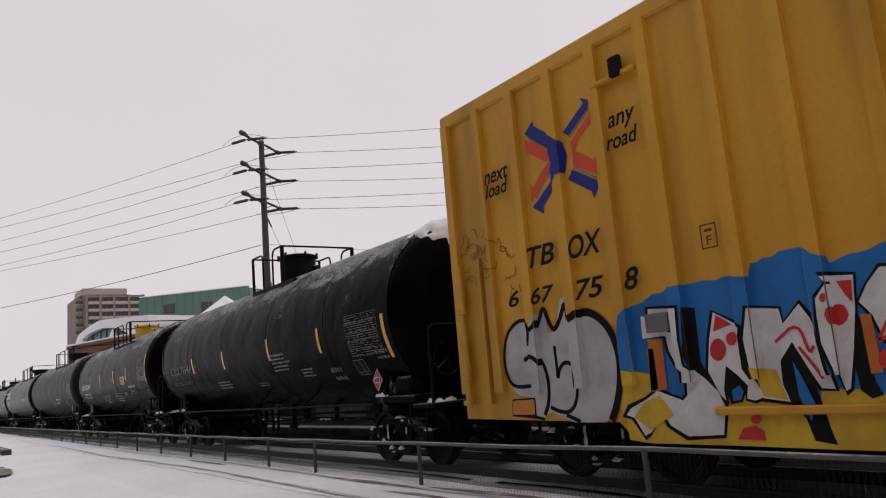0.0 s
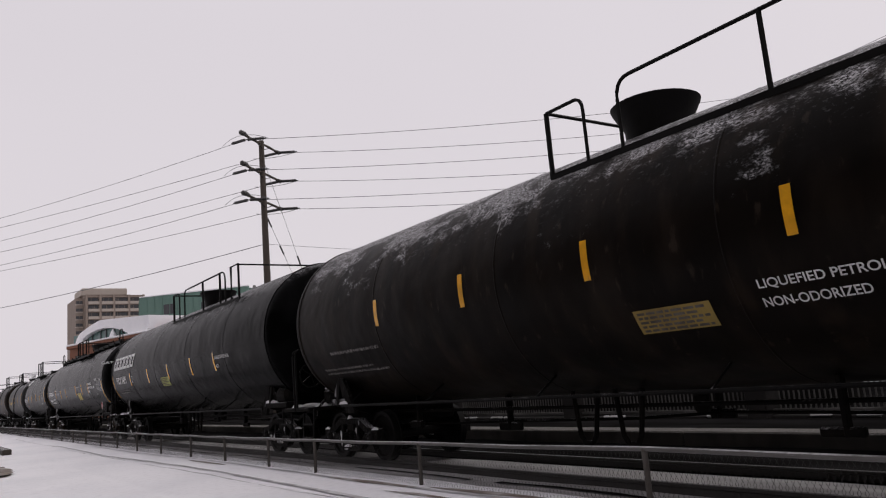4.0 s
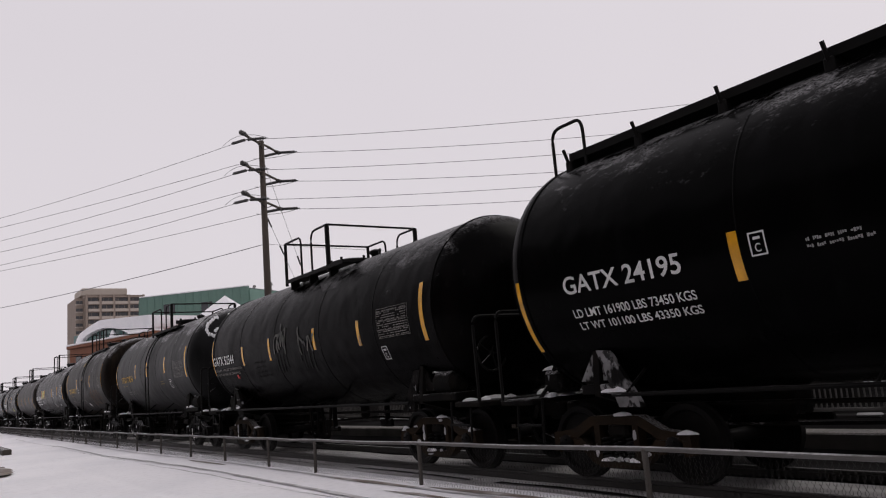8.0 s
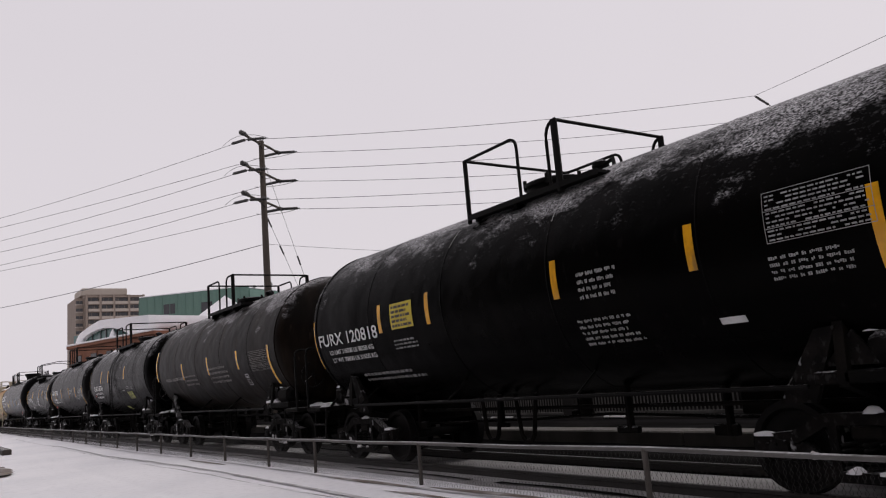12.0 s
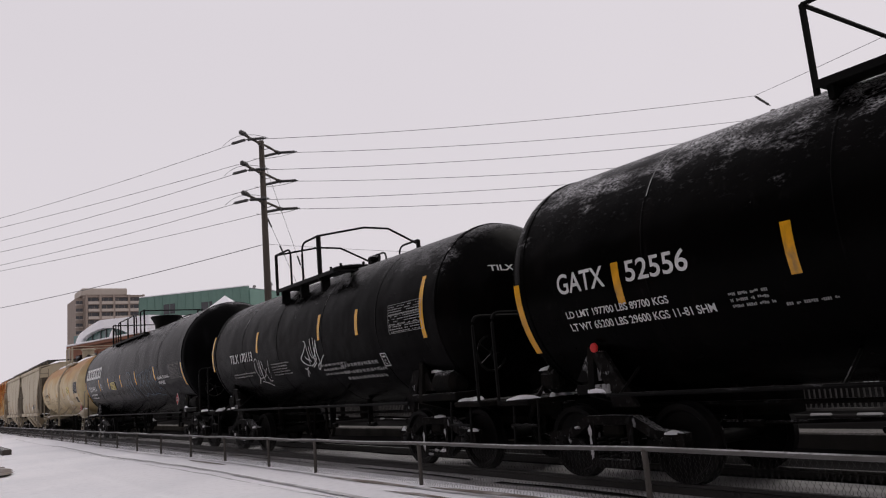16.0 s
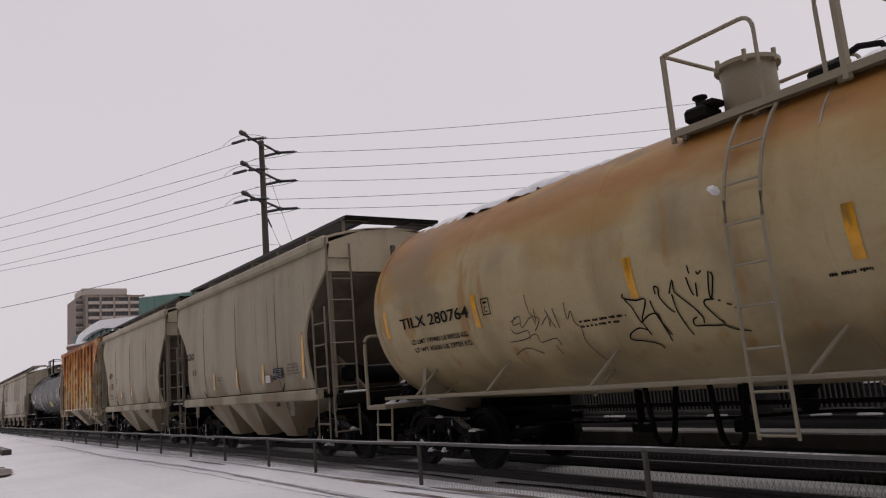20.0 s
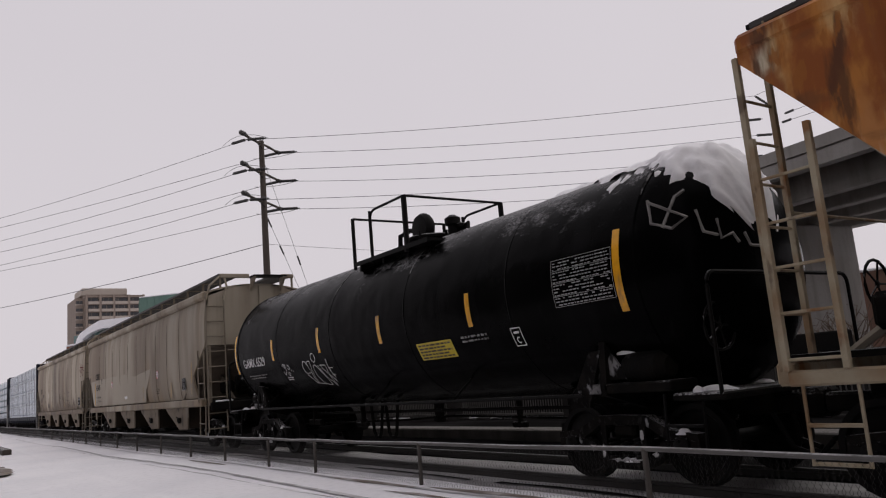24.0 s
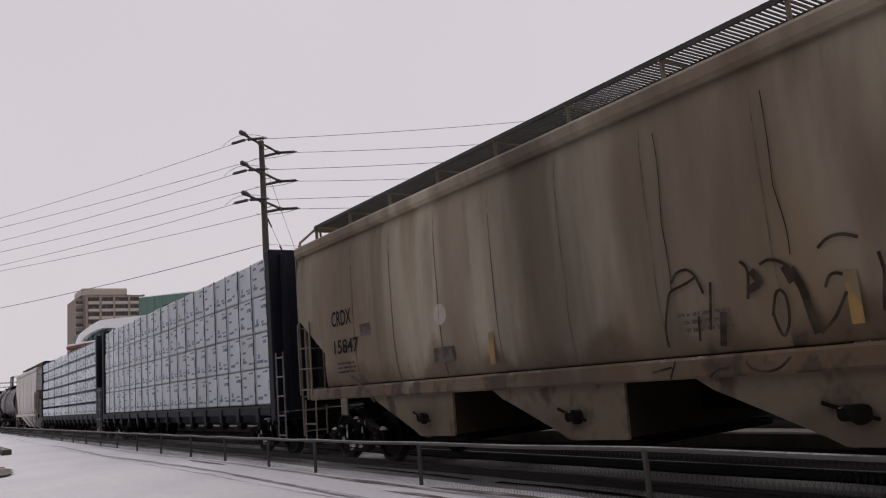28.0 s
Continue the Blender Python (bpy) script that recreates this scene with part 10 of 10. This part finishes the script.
spray(car, [[(-0.9, -0.42), (-0.91, -0.47), (-0.75, -0.52), (-0.61, -0.53), (-0.74, -0.72), (-0.79, -0.79), (-0.83, -0.6), (-0.9, -0.49)], [(-0.79, -0.79), (-0.64, -0.71), (-0.52, -0.71), (-0.52, -0.82), (-0.51, -0.97), (-0.52, -1.07)], [(-0.77, -0.8), (-0.74, -0.96)], [(-0.75, -0.89), (-0.86, -0.85), (-1.02, -0.91), (-1.05, -0.99), (-0.87, -1.03), (-0.72, -1.09), (-0.68, -1.16)], [(-0.55, -0.55), (-0.54, -0.71), (-0.47, -0.99)], [(-0.45, -0.49), (-0.44, -0.41), (-0.39, -0.43), (-0.41, -0.53), (-0.34, -0.67), (-0.29, -0.72)], [(-0.27, -0.51), (-0.18, -0.37), (-0.2, -0.49), (-0.15, -0.56), (-0.03, -0.71), (0.02, -0.82), (-0, -0.89)], [(-0.24, -0.52), (-0.25, -0.71), (-0.22, -0.93), (-0.2, -1.02)]], 0.018, "black")
spray(car, [[(-0.05, -0.81), (-0.11, -0.84), (-0.12, -0.91), (-0, -0.92), (0.22, -0.94), (0.18, -0.84), (0.11, -0.7), (0.13, -0.64), (0.24, -0.64)], [(0.22, -0.94), (0.3, -1), (0.47, -1.05)], [(0, -0.37), (0.01, -0.52), (0.03, -0.57)], [(0.1, -0.44), (0.06, -0.59)], [(0.05, -0.25), (0.05, -0.34)], [(0.14, -0.33), (0.15, -0.36), (0.2, -0.33)], [(0.28, -0.35), (0.21, -0.58), (0.23, -0.61), (0.31, -0.42), (0.3, -0.36)], [(0.28, -0.66), (0.31, -0.67)], [(0.36, -0.71), (0.41, -0.73)], [(0.43, -0.76), (0.49, -0.79)]], 0.018, "black")
spray(car, [[(-2.55, -0.2), (-2.53, -0.46), (-2.39, -0.55), (-2.55, -0.7)], [(-2.96, -0.53), (-2.75, -0.47), (-2.78, -0.63), (-2.53, -0.5), (-2.49, -0.62)], [(-2.23, -0.44), (-2.15, -0.7)], [(-2.09, -0.44), (-2.08, -0.71)], [(-1.86, -0.39), (-1.89, -0.61), (-1.79, -0.51), (-1.79, -0.66), (-1.72, -0.75), (-1.76, -0.95), (-1.64, -1.25)], [(-3.14, -0.81), (-2.83, -0.8), (-2.56, -0.74), (-2.54, -0.87), (-2.24, -0.84), (-2.21, -0.95)], [(-3.18, -1.02), (-2.87, -0.93), (-2.62, -1.05)], [(-2.31, -0.94), (-2.28, -1.08)], [(-3.01, -0.62), (-2.94, -0.7), (-2.69, -0.68), (-2.72, -0.81)], [(-2.43, -0.39), (-2.46, -0.58)], [(-2.84, -0.46), (-2.94, -0.57), (-2.77, -0.56)], [(-2.38, -0.63), (-2.22, -0.53), (-2.24, -0.67)]], 0.014, "soot")
lines(car, -1.72, -0.75, -0.94, -0.66, 2, 'black')
lines(car, 1.46, -0.61, 1.95, -0.56, 1, 'black')
place("snow_lump", LUMPS[2], car["ob"], pose(*skin(car, 0.46, 0.45, -0.01), 80, 30, 0), "snow clinging beside the ladder")
head_letter(car, 'TILX 280764', -0.10, 0.78, 3.10, 0.10)


def on_head(y, z):
    """A point of the cream tank's leading head."""
    q = (y * y + (z - car["zc"]) ** 2) / car["r"] ** 2
    return (car["half"] + 0.108 + 0.8 * math.sqrt(max(0.0, 1 - q)), y, z)


for body, y0, y1, z, h in (("TILX 280764", -0.41, 0.69, 3.05, 0.12),):
    v, f = text_shape(body, y1 - y0, h)
    part("head_stencil", Shape().add([on_head(y0 + x, z + y) for x, y in v], f), INK, car["ob"], "black stencilled letters on the head", smooth=0)
rows = Shape()
for k in range(3):
    y = -0.33
    while y < 0.62:
        q = car["rng"].uniform(0.03, 0.045)
        rows.add([on_head(y, 2.92 - 0.1 * k), on_head(y + q, 2.92 - 0.1 * k), on_head(y + q, 2.97 - 0.1 * k), on_head(y, 2.97 - 0.1 * k)], [(0, 1, 2, 3)])
        y += q + car["rng"].choice((0.01, 0.01, 0.01, 0.06))
tagged(part("head_stencil", rows, INK, car["ob"], "rows of small stencilled marks", smooth=0), kind="stuff")
for z0, z1 in ((1.62, 1.72), (1.9, 2.0)):
    part("head_bracket", Shape().box(car["half"] + 0.5, car["half"] + 0.86, -0.79, -0.47, z0, z1, 0.02), CREAM_FRAME, car["ob"])
car = hopper_car("tan covered hopper car with smooth curved sides", -246.33, -235.87, 4.26, HOPPER_TAN, bays=3, cut=3.7, knee=2.4, inn=1.07)
strip(car, 4.02, 1.67, 2.62)
strip(car, 1.77, 1.65, 2.09)
strip(car, -0.01, 1.63, 2.09)
strip(car, -1.78, 1.64, 2.04)
table(car, 2.37, 1.70, 2.90, 1.96, 'inverse')
lines(car, 3.17, 1.78, 3.87, 2.04, 4, 'soot')
letter(car, 'AOKX', -4.25, -3.52, 2.54, 0.20, 'black')
patch(car, 1.91, 1.66, 2.20, 1.82, 'disc')
lines(car, -1.54, 1.85, -0.90, 1.92, 2, 'soot')
letter(car, '15', -3.68, -3.33, 2.10, 0.15, 'black')
car = hopper_car("tan covered hopper car with black lettering", -257.83, -247.84, 4.25, HOPPER_TAN, bays=2, cut=3.55, knee=2.1, inn=0.92)
letter(car, 'AOKX', -3.75, -3.02, 2.54, 0.21, 'black')
letter(car, '110', -3.51, -3.00, 2.08, 0.25, 'black')
plate(car, -2.42, 2.31, -2.14, 2.53, 'black')
letter(car, 'LD LMT 234300', -3.69, -2.91, 1.82, 0.07, 'black')
letter(car, 'LT WT 51700', -3.63, -2.93, 1.68, 0.07, 'black')
strip(car, -3.84, 1.69, 2.62)
strip(car, -1.49, 1.68, 2.16)
strip(car, 0.26, 1.70, 2.18)
lines(car, -1.21, 1.69, -0.68, 1.95, 4, 'soot')
plate(car, -2.64, 1.64, -2.40, 1.79, 'black')
car = hopper_car("ribbed hopper car heavily streaked with rust", -269.55, -259.15, 4.33, RUSTY, bays=2, frame=RUST_FRAME, curved=False, cut=4.2, knee=2.82, inn=1.27, sill=1.43, board_z=4.77, dark=PALE_GREY,
                 ribs_at=(-3.77, -2.89, -2.08, -1.25, -0.4, 0.44, 1.28, 2.16, 3.06, 3.92), bays_at=(-1.94, 1.55), recess=True)
SILL_RIBS = (-4.35, -3.77, -2.89, -2.08, -1.25, -0.4, 0.44, 1.28, 2.16, 3.06, 3.92)
for k in range(1, 10):
    # a wedge of snow banked against the rib, tapering away from it
    a, b = SILL_RIBS[k] + 0.08, SILL_RIBS[k + 1] - 0.06
    a += car["rng"].uniform(0.05, 0.3)
    n, v = 10, []
    for i in range(n + 1):
        x, h = a + (b - a) * i / n, 0.13 * (i / n) ** 1.4 * car["rng"].uniform(0.85, 1.15) + 0.008
        v += [(x, -1.67, 1.425), (x, -1.655, 1.43 + 0.5 * h), (x, -1.62, 1.43 + 0.92 * h), (x, -1.594, 1.43 + h)]
    f = [(4 * i + q, 4 * i + 4 + q, 4 * i + 5 + q, 4 * i + 1 + q) for i in range(n) for q in range(3)] + [(4 * n, 4 * n + 3, 4 * n + 2, 4 * n + 1)]
    part("snow_wedge", Shape().add(v, f), SNOW, car["ob"], "wedge of snow on the sill between ribs", smooth=40)
for q in (0.1, 0.19, 0.28):
    ribbon(car, "emblem_ring", [(3.42 + q * math.cos(k * math.tau / 28), 3.88 + 1.05 * q * math.sin(k * math.tau / 28)) for k in range(28)], 0.035, CREAM_INK, 0.006, True, "faded ring of a round emblem")
ribbon(car, "faded_letter", [(2.62 + 0.2 * math.cos(k * math.tau / 24), 3.05 + 0.42 * math.sin(k * math.tau / 24)) for k in range(24)], 0.07, GREY_RUST, 0.006, True, "faded round letter")
patch(car, -3.58, 2.60, -3.00, 2.87, 'white')
patch(car, -2.71, 2.61, -2.21, 2.89, 'white')
patch(car, -2.75, 2.12, -2.12, 2.41, 'white')
letter(car, 'CS', -3.49, -3.10, 2.64, 0.23, 'black')
letter(car, 'LX', -2.66, -2.36, 2.65, 0.23, 'black')
letter(car, '313', -2.71, -2.22, 2.16, 0.23, 'black')
patch(car, -2.66, 1.72, -2.22, 1.95, 'gray')
letter(car, '231800', -2.62, -2.27, 1.89, 0.08, 'black')
letter(car, '64200', -2.58, -2.27, 1.73, 0.08, 'black')
patch(car, -3.55, 2.06, -2.98, 2.39, 'gray')
letter(car, 'LD LMT', -3.48, -3.12, 1.89, 0.07, 'black')
letter(car, 'LT WT', -3.47, -3.15, 1.76, 0.08, 'black')
plate(car, -2.73, 1.54, -2.50, 1.68, 'black')
patch(car, 2.35, 1.76, 2.74, 2.00, 'black')
plate(car, 3.29, 1.71, 3.58, 1.85, 'black')
scrawl(car, 1.32, 1.59, 2.16, 2.12, 'red')
strip(car, 3.71, 1.82, 2.51)
car = tank_car("clean black tank car with a thick snow cap and white scrawls", -284.35, -271.38, 1.476, 2.506, BLACK_CLEAN, (-0.7, None, -0.01, 1.25, 3.76, 4.68), posts=(-0.0,), snow_cap=0.95, ladder=False, manway_at=0.42, ridge=((4.0, 6.4),))
part("valve_wheel", Shape().lathe([(0.06, -0.12), (0.26, -0.1), (0.3, -0.04), (0.3, 0.04), (0.26, 0.1), (0.06, 0.12)], 20, "y", (0.3, -0.1, 4.32)), STEEL_DARK, car["ob"], "round black valve cover on the manway")
part("relief_valve", Shape().lathe([(0.1, 3.9), (0.1, 4.2), (0.15, 4.22), (0.15, 4.34), (0.06, 4.4)], 14, at=(1.15, 0.0, 0)), STEEL_DARK, car["ob"], "black relief valve")
part("valve_pipe", Shape().tube([(-0.45, -0.2, 3.95), (-0.4, -0.2, 4.3), (-0.1, -0.15, 4.36), (0.1, -0.1, 4.3)], 0.05, 7), STEEL_DARK, car["ob"], "black valve pipe")
strip(car, -6.70, -0.56, 0.41)
strip(car, -4.28, -0.36, 0.12)
strip(car, -1.83, -0.36, 0.14)
strip(car, 0.67, -0.39, 0.10)
strip(car, 3.36, -0.37, 0.13)
strip(car, 6.33, -0.50, 0.48)
letter(car, 'GAMX 6529', -6.20, -4.81, -0.44, 0.22, 'white')
lines(car, -6.09, -0.74, -4.83, -0.68, 2, 'white')
lines(car, -6.03, -1.04, -5.37, -0.94, 1, 'gray')
spray(car, [[(-2.32, -0.47), (-2.31, -0.41), (-2.25, -0.35), (-2.18, -0.35), (-2.13, -0.4), (-2.13, -0.47), (-2.18, -0.52), (-2.25, -0.53), (-2.31, -0.48)], [(-2.76, -0.76), (-2.83, -0.71), (-2.84, -0.6), (-2.79, -0.51), (-2.71, -0.48), (-2.64, -0.52), (-2.58, -0.62), (-2.54, -0.74), (-2.76, -0.76)], [(-2.64, -0.55), (-2.55, -0.5), (-2.45, -0.5), (-2.45, -0.6), (-2.49, -0.78), (-2.54, -1.02)], [(-2.55, -0.74), (-2.57, -0.86), (-2.58, -1.04), (-2.68, -0.9), (-2.79, -0.79)], [(-2.54, -1.02), (-2.4, -1.04), (-2.25, -1.07)], [(-2.26, -1.04), (-2.34, -0.93), (-2.37, -0.75), (-2.35, -0.64), (-2.28, -0.59), (-2.21, -0.62), (-2.13, -0.7), (-2.04, -0.86), (-2, -1.01), (-2, -1.09), (-2.05, -1.11), (-2.17, -1.08), (-2.28, -1.03)]], 0.017, "white")
spray(car, [[(-2.12, -0.61), (-2.09, -0.68), (-1.99, -0.88), (-1.87, -1.06), (-1.81, -1.15)], [(-2.01, -0.61), (-1.89, -0.62), (-1.79, -0.64), (-1.8, -0.78), (-1.82, -1), (-1.81, -1.14)], [(-2.02, -0.61), (-1.95, -0.7), (-1.79, -0.87), (-1.67, -1.03)], [(-1.66, -0.5), (-1.67, -0.69), (-1.64, -0.85), (-1.6, -0.93)], [(-1.7, -0.7), (-1.48, -0.7)], [(-1.69, -0.86), (-1.54, -0.86)], [(-3.91, -0.52), (-3.81, -0.47), (-3.82, -0.57), (-3.74, -0.48), (-3.76, -0.64)], [(-3.66, -0.55), (-3.6, -0.51), (-3.55, -0.54), (-3.55, -0.59), (-3.62, -0.61), (-3.66, -0.57)], [(-3.74, -0.73), (-3.67, -0.68), (-3.63, -0.71), (-3.67, -0.76), (-3.73, -0.75)], [(-3.88, -0.81), (-3.56, -0.81)], [(-3.91, -0.86), (-3.63, -0.86)]], 0.017, "white")
spray(car, [[(-3.94, -0.65), (-3.9, -0.73), (-3.78, -0.65)], [(-3.5, -0.63), (-3.48, -0.65)], [(-3.42, -0.65), (-3.4, -0.67)]], 0.017, "white")
placard(car, 1.76, -0.79, 2.76, -0.50, 'white')
lines(car, 3.03, -0.59, 3.81, -0.50, 2, 'white')
plate(car, 4.00, -0.76, 4.62, -0.48, 'white')
table(car, 5.22, -0.32, 6.26, 0.28, 'white')
# a white scrawl across the tank's near head
for pts in ([(80, 30), (74, 18), (60, 16), (52, 24), (66, 26), (80, 29)], [(66, 16), (62, 34), (58, 40)], [(48, 30), (42, 17), (34, 17)], [(36, 30), (32, 15), (26, 24), (22, 16)], [(20, 32), (15, 18), (10, 26)]):
    path = [(car["half"] + 0.1 + (0.8 + 0.004) * math.cos(radians(f)), -(car["r"] + 0.004) * math.sin(radians(f)) * math.cos(radians(a)), car["zc"] + (car["r"] + 0.004) * math.sin(radians(f)) * math.sin(radians(a))) for f, a in pts]
    part("scrawl", Shape().tube(path, 0.02, 5), GREY_INK, car["ob"], "white scrawl on the tank head")
car = hopper_car("long grey-beige covered hopper car with dirt streaks", -304.4, -286.7, 4.24, HOPPER, bays=4, cut=2.88, knee=2.1, inn=1.18, wide=True, code="15845")
part("repainted_panel", Shape().plate([(-7.5, 1.5), (2.1, 1.47), (2.15, 1.9), (2.5, 2.2), (2.8, 2.58), (0.4, 2.44), (-1.2, 2.6), (-6.2, 2.6), (-8.2, 2.58)], -1.6045, -1.598), HOPPER_FRESH, car["ob"], "lighter repainted field round the lettering", smooth=0)
letter(car, 'CRDX', -7.05, -6.13, 2.62, 0.27, 'black', bold=0.03)
letter(car, '15845', -6.93, -6.05, 2.15, 0.24, 'black', bold=0.022)
plate(car, -5.80, 2.42, -5.54, 2.63, 'black')
letter(car, 'LD LMT 219100 LB', -6.85, -5.92, 1.82, 0.08, 'black')
letter(car, 'LT WT  66900 LB', -6.84, -5.92, 1.65, 0.08, 'black')
strip(car, -7.20, 1.54, 2.49)
strip(car, 1.71, 1.54, 1.99, True)
strip(car, 5.33, 1.53, 2.01, True)
patch(car, 3.51, 2.20, 3.82, 2.48, 'disc')
patch(car, -3.77, 2.16, -3.34, 2.42, 'disc')
lines(car, 3.57, 1.71, 4.05, 1.91, 3, 'black')
patch(car, -1.25, 1.66, -0.80, 1.76, 'disc')
table(car, 6.55, 1.72, 6.92, 2.08, 'inverse')
strip(car, 7.55, 1.58, 2.50, True)
car = hopper_car("long grey-beige covered hopper car with dark scrawls", -322.9, -305.5, 4.24, HOPPER_B, bays=4, cut=2.88, knee=2.1, inn=1.18, wide=True, code="15847")
letter(car, 'CRDX', -7.13, -6.33, 2.56, 0.29, 'black')
letter(car, '15847', -7.08, -6.11, 2.04, 0.26, 'black')
table(car, 6.91, 1.62, 7.49, 2.00, 'inverse')
strip(car, 7.70, 1.55, 2.55, True)
lines(car, 8.01, 1.27, 8.48, 1.41, 2, 'white')
lines(car, 5.99, 1.68, 6.89, 1.91, 3, 'soot')
spray(car, [[(0.92, 2.21), (0.99, 2.3), (1.12, 2.32), (1.21, 2.25), (1.26, 2.14), (1.29, 2.05)], [(0.78, 1.55), (0.77, 1.76), (0.85, 2.05), (0.91, 2.13), (1.1, 2.18), (1.22, 2.23)], [(1.39, 2.15), (1.32, 1.68)], [(1.2, 1.83), (1.18, 1.58)], [(1.95, 2.23), (2.04, 2.26), (2.15, 2.23), (2.25, 2.15)], [(2.01, 1.74), (2.07, 1.94), (2.13, 1.96), (2.17, 1.87), (2.16, 1.67), (2.09, 1.55), (2.04, 1.66), (2.02, 1.76)], [(2.54, 1.93), (2.59, 2.02), (2.65, 2.04), (2.71, 2.02)], [(2.72, 1.87), (2.59, 1.67), (2.44, 1.54)], [(1.75, 2.3), (1.82, 2.19), (1.78, 1.93)], [(2.53, 2.28), (2.63, 2.35), (2.76, 2.36), (2.89, 2.31)]], 0.03, "tar")
spray(car, [[(3.03, 2.16), (3.05, 1.99), (3.02, 1.81), (3, 1.67)]], 0.03, "tar")
spray(car, [[(2.25, 2.15), (2.33, 1.96), (2.37, 1.75), (2.41, 1.54)], [(1.49, 1.84), (1.44, 1.51)], [(1.85, 2.19), (1.92, 2.07), (1.79, 2.01)], [(2.19, 2.18), (2.25, 2.02)]], 0.075, "tar")
spray(car, [[(1.68, 1.35), (1.73, 1.28), (1.87, 1.24), (2.02, 1.27), (2.14, 1.36)], [(0.54, 1.3), (0.81, 1.34)], [(0.86, 1.4), (0.77, 1.22)], [(1.26, 1.22), (1.35, 1.28), (1.5, 1.3)]], 0.025, "tar", 0.045)
spray(car, [[(0.89, 2.83), (0.91, 2.52), (0.91, 2.22), (0.9, 2.15)], [(2.21, 2.93), (2.27, 2.54), (2.27, 2.27)], [(0.93, 3.86), (0.94, 3.45), (0.89, 2.83)], [(2.23, 3.86), (2.23, 3.42), (2.21, 2.93)]], 0.012, "tar")
spray(car, [[(3.49, 2.47), (3.52, 2.26), (3.93, 2.35), (4.04, 2.1)], [(3.43, 2.4), (4.2, 2.34)], [(3.73, 2.17), (3.8, 1.64), (4.36, 1.65)], [(3.24, 1.96), (4.31, 1.92)], [(3.49, 1.78), (4.6, 1.66)], [(4.08, 1.9), (4.45, 1.76), (4.18, 1.58)], [(5.31, 1.74), (5.42, 1.67), (5.61, 1.8), (5.62, 1.65)], [(5.75, 1.74), (5.87, 1.64)]], 0.032, "soot")
strip(car, 2.77, 1.59, 2.04, True)
strip(car, -2.24, 1.56, 1.92, True)
part("round_emblem", Shape().add([skin(car, -3.44 + 0.17 * math.cos(k * math.tau / 24), 2.39 + 0.16 * math.sin(k * math.tau / 24), 0.008) for k in range(24)], [tuple(range(24))]), FADED_WHITE, car["ob"], "plain round white patch", smooth=0)
patch(car, -3.68, 1.67, -3.17, 1.89, 'soot')
patch(car, -6.02, 2.29, -5.65, 2.51, 'soot')
spray(car, [[(7.55, 3.67), (7.59, 3.22), (7.39, 3.35)], [(7.76, 3.6), (7.65, 3.15), (7.94, 3.4)], [(8.01, 3.58), (7.98, 3.15)], [(7.52, 3.45), (8.53, 3.37)], [(8.26, 3.52), (8.13, 3.06), (8.45, 3.06)], [(8.14, 3.36), (8.55, 3.22)], [(7.59, 3.03), (7.88, 3.01), (7.88, 3.25)]], 0.04, "maroon")
lines(car, -6.96, 1.68, -6.16, 1.91, 3, 'black')
lines(car, 0.94, 1.68, 1.62, 1.92, 3, 'soot')
lumber_car("centre-beam car stacked with white-wrapped lumber packs", -344.0, -324.9, (20, 4, 0.02, 0.022))
lumber_car("centre-beam car with long white-wrapped lumber packs in layers", -364.2, -345.9, (4, 6, 0.03, 0.11), top=4.55)
hopper_car("pale grey covered hopper car", -379.2, -366.5, 4.3, HOPPER_PALE, bays=3)
for i in range(7):
    tank_car("plain black tank car far down the train", -394.5 - 14.2 * i, -382.5 - 14.2 * i, 1.52, 2.55, BLACK_BROWN if i % 2 else BLACK)


def motions():
    """The train rolls by; each wheelset turns while its car is near."""
    for ob, start in TRAIN:
        walk(ob, [(float(t), pose(start + travelled(t), TRACK_Y, 0)) for t in range(29)])
    for ws, dx, start in SPIN:
        rows, t, first = [], 0.0, None
        while t <= 28.0:
            x = start + travelled(t)
            if -26 < x < 3:
                if first is None:
                    first = x
                    if t > 0:
                        rows.append((0.0, pose(dx, 0, 0.457)))
                rows.append((t, pose(dx, 0, 0.457, 0, math.degrees((x - first) / 0.457), 0)))
            t = round(t + 1 / 15, 4)
        if not rows:
            continue
        if rows[-1][0] < 28.0:
            rows.append((28.0, rows[-1][1]))
        walk(ws, rows)


motions()
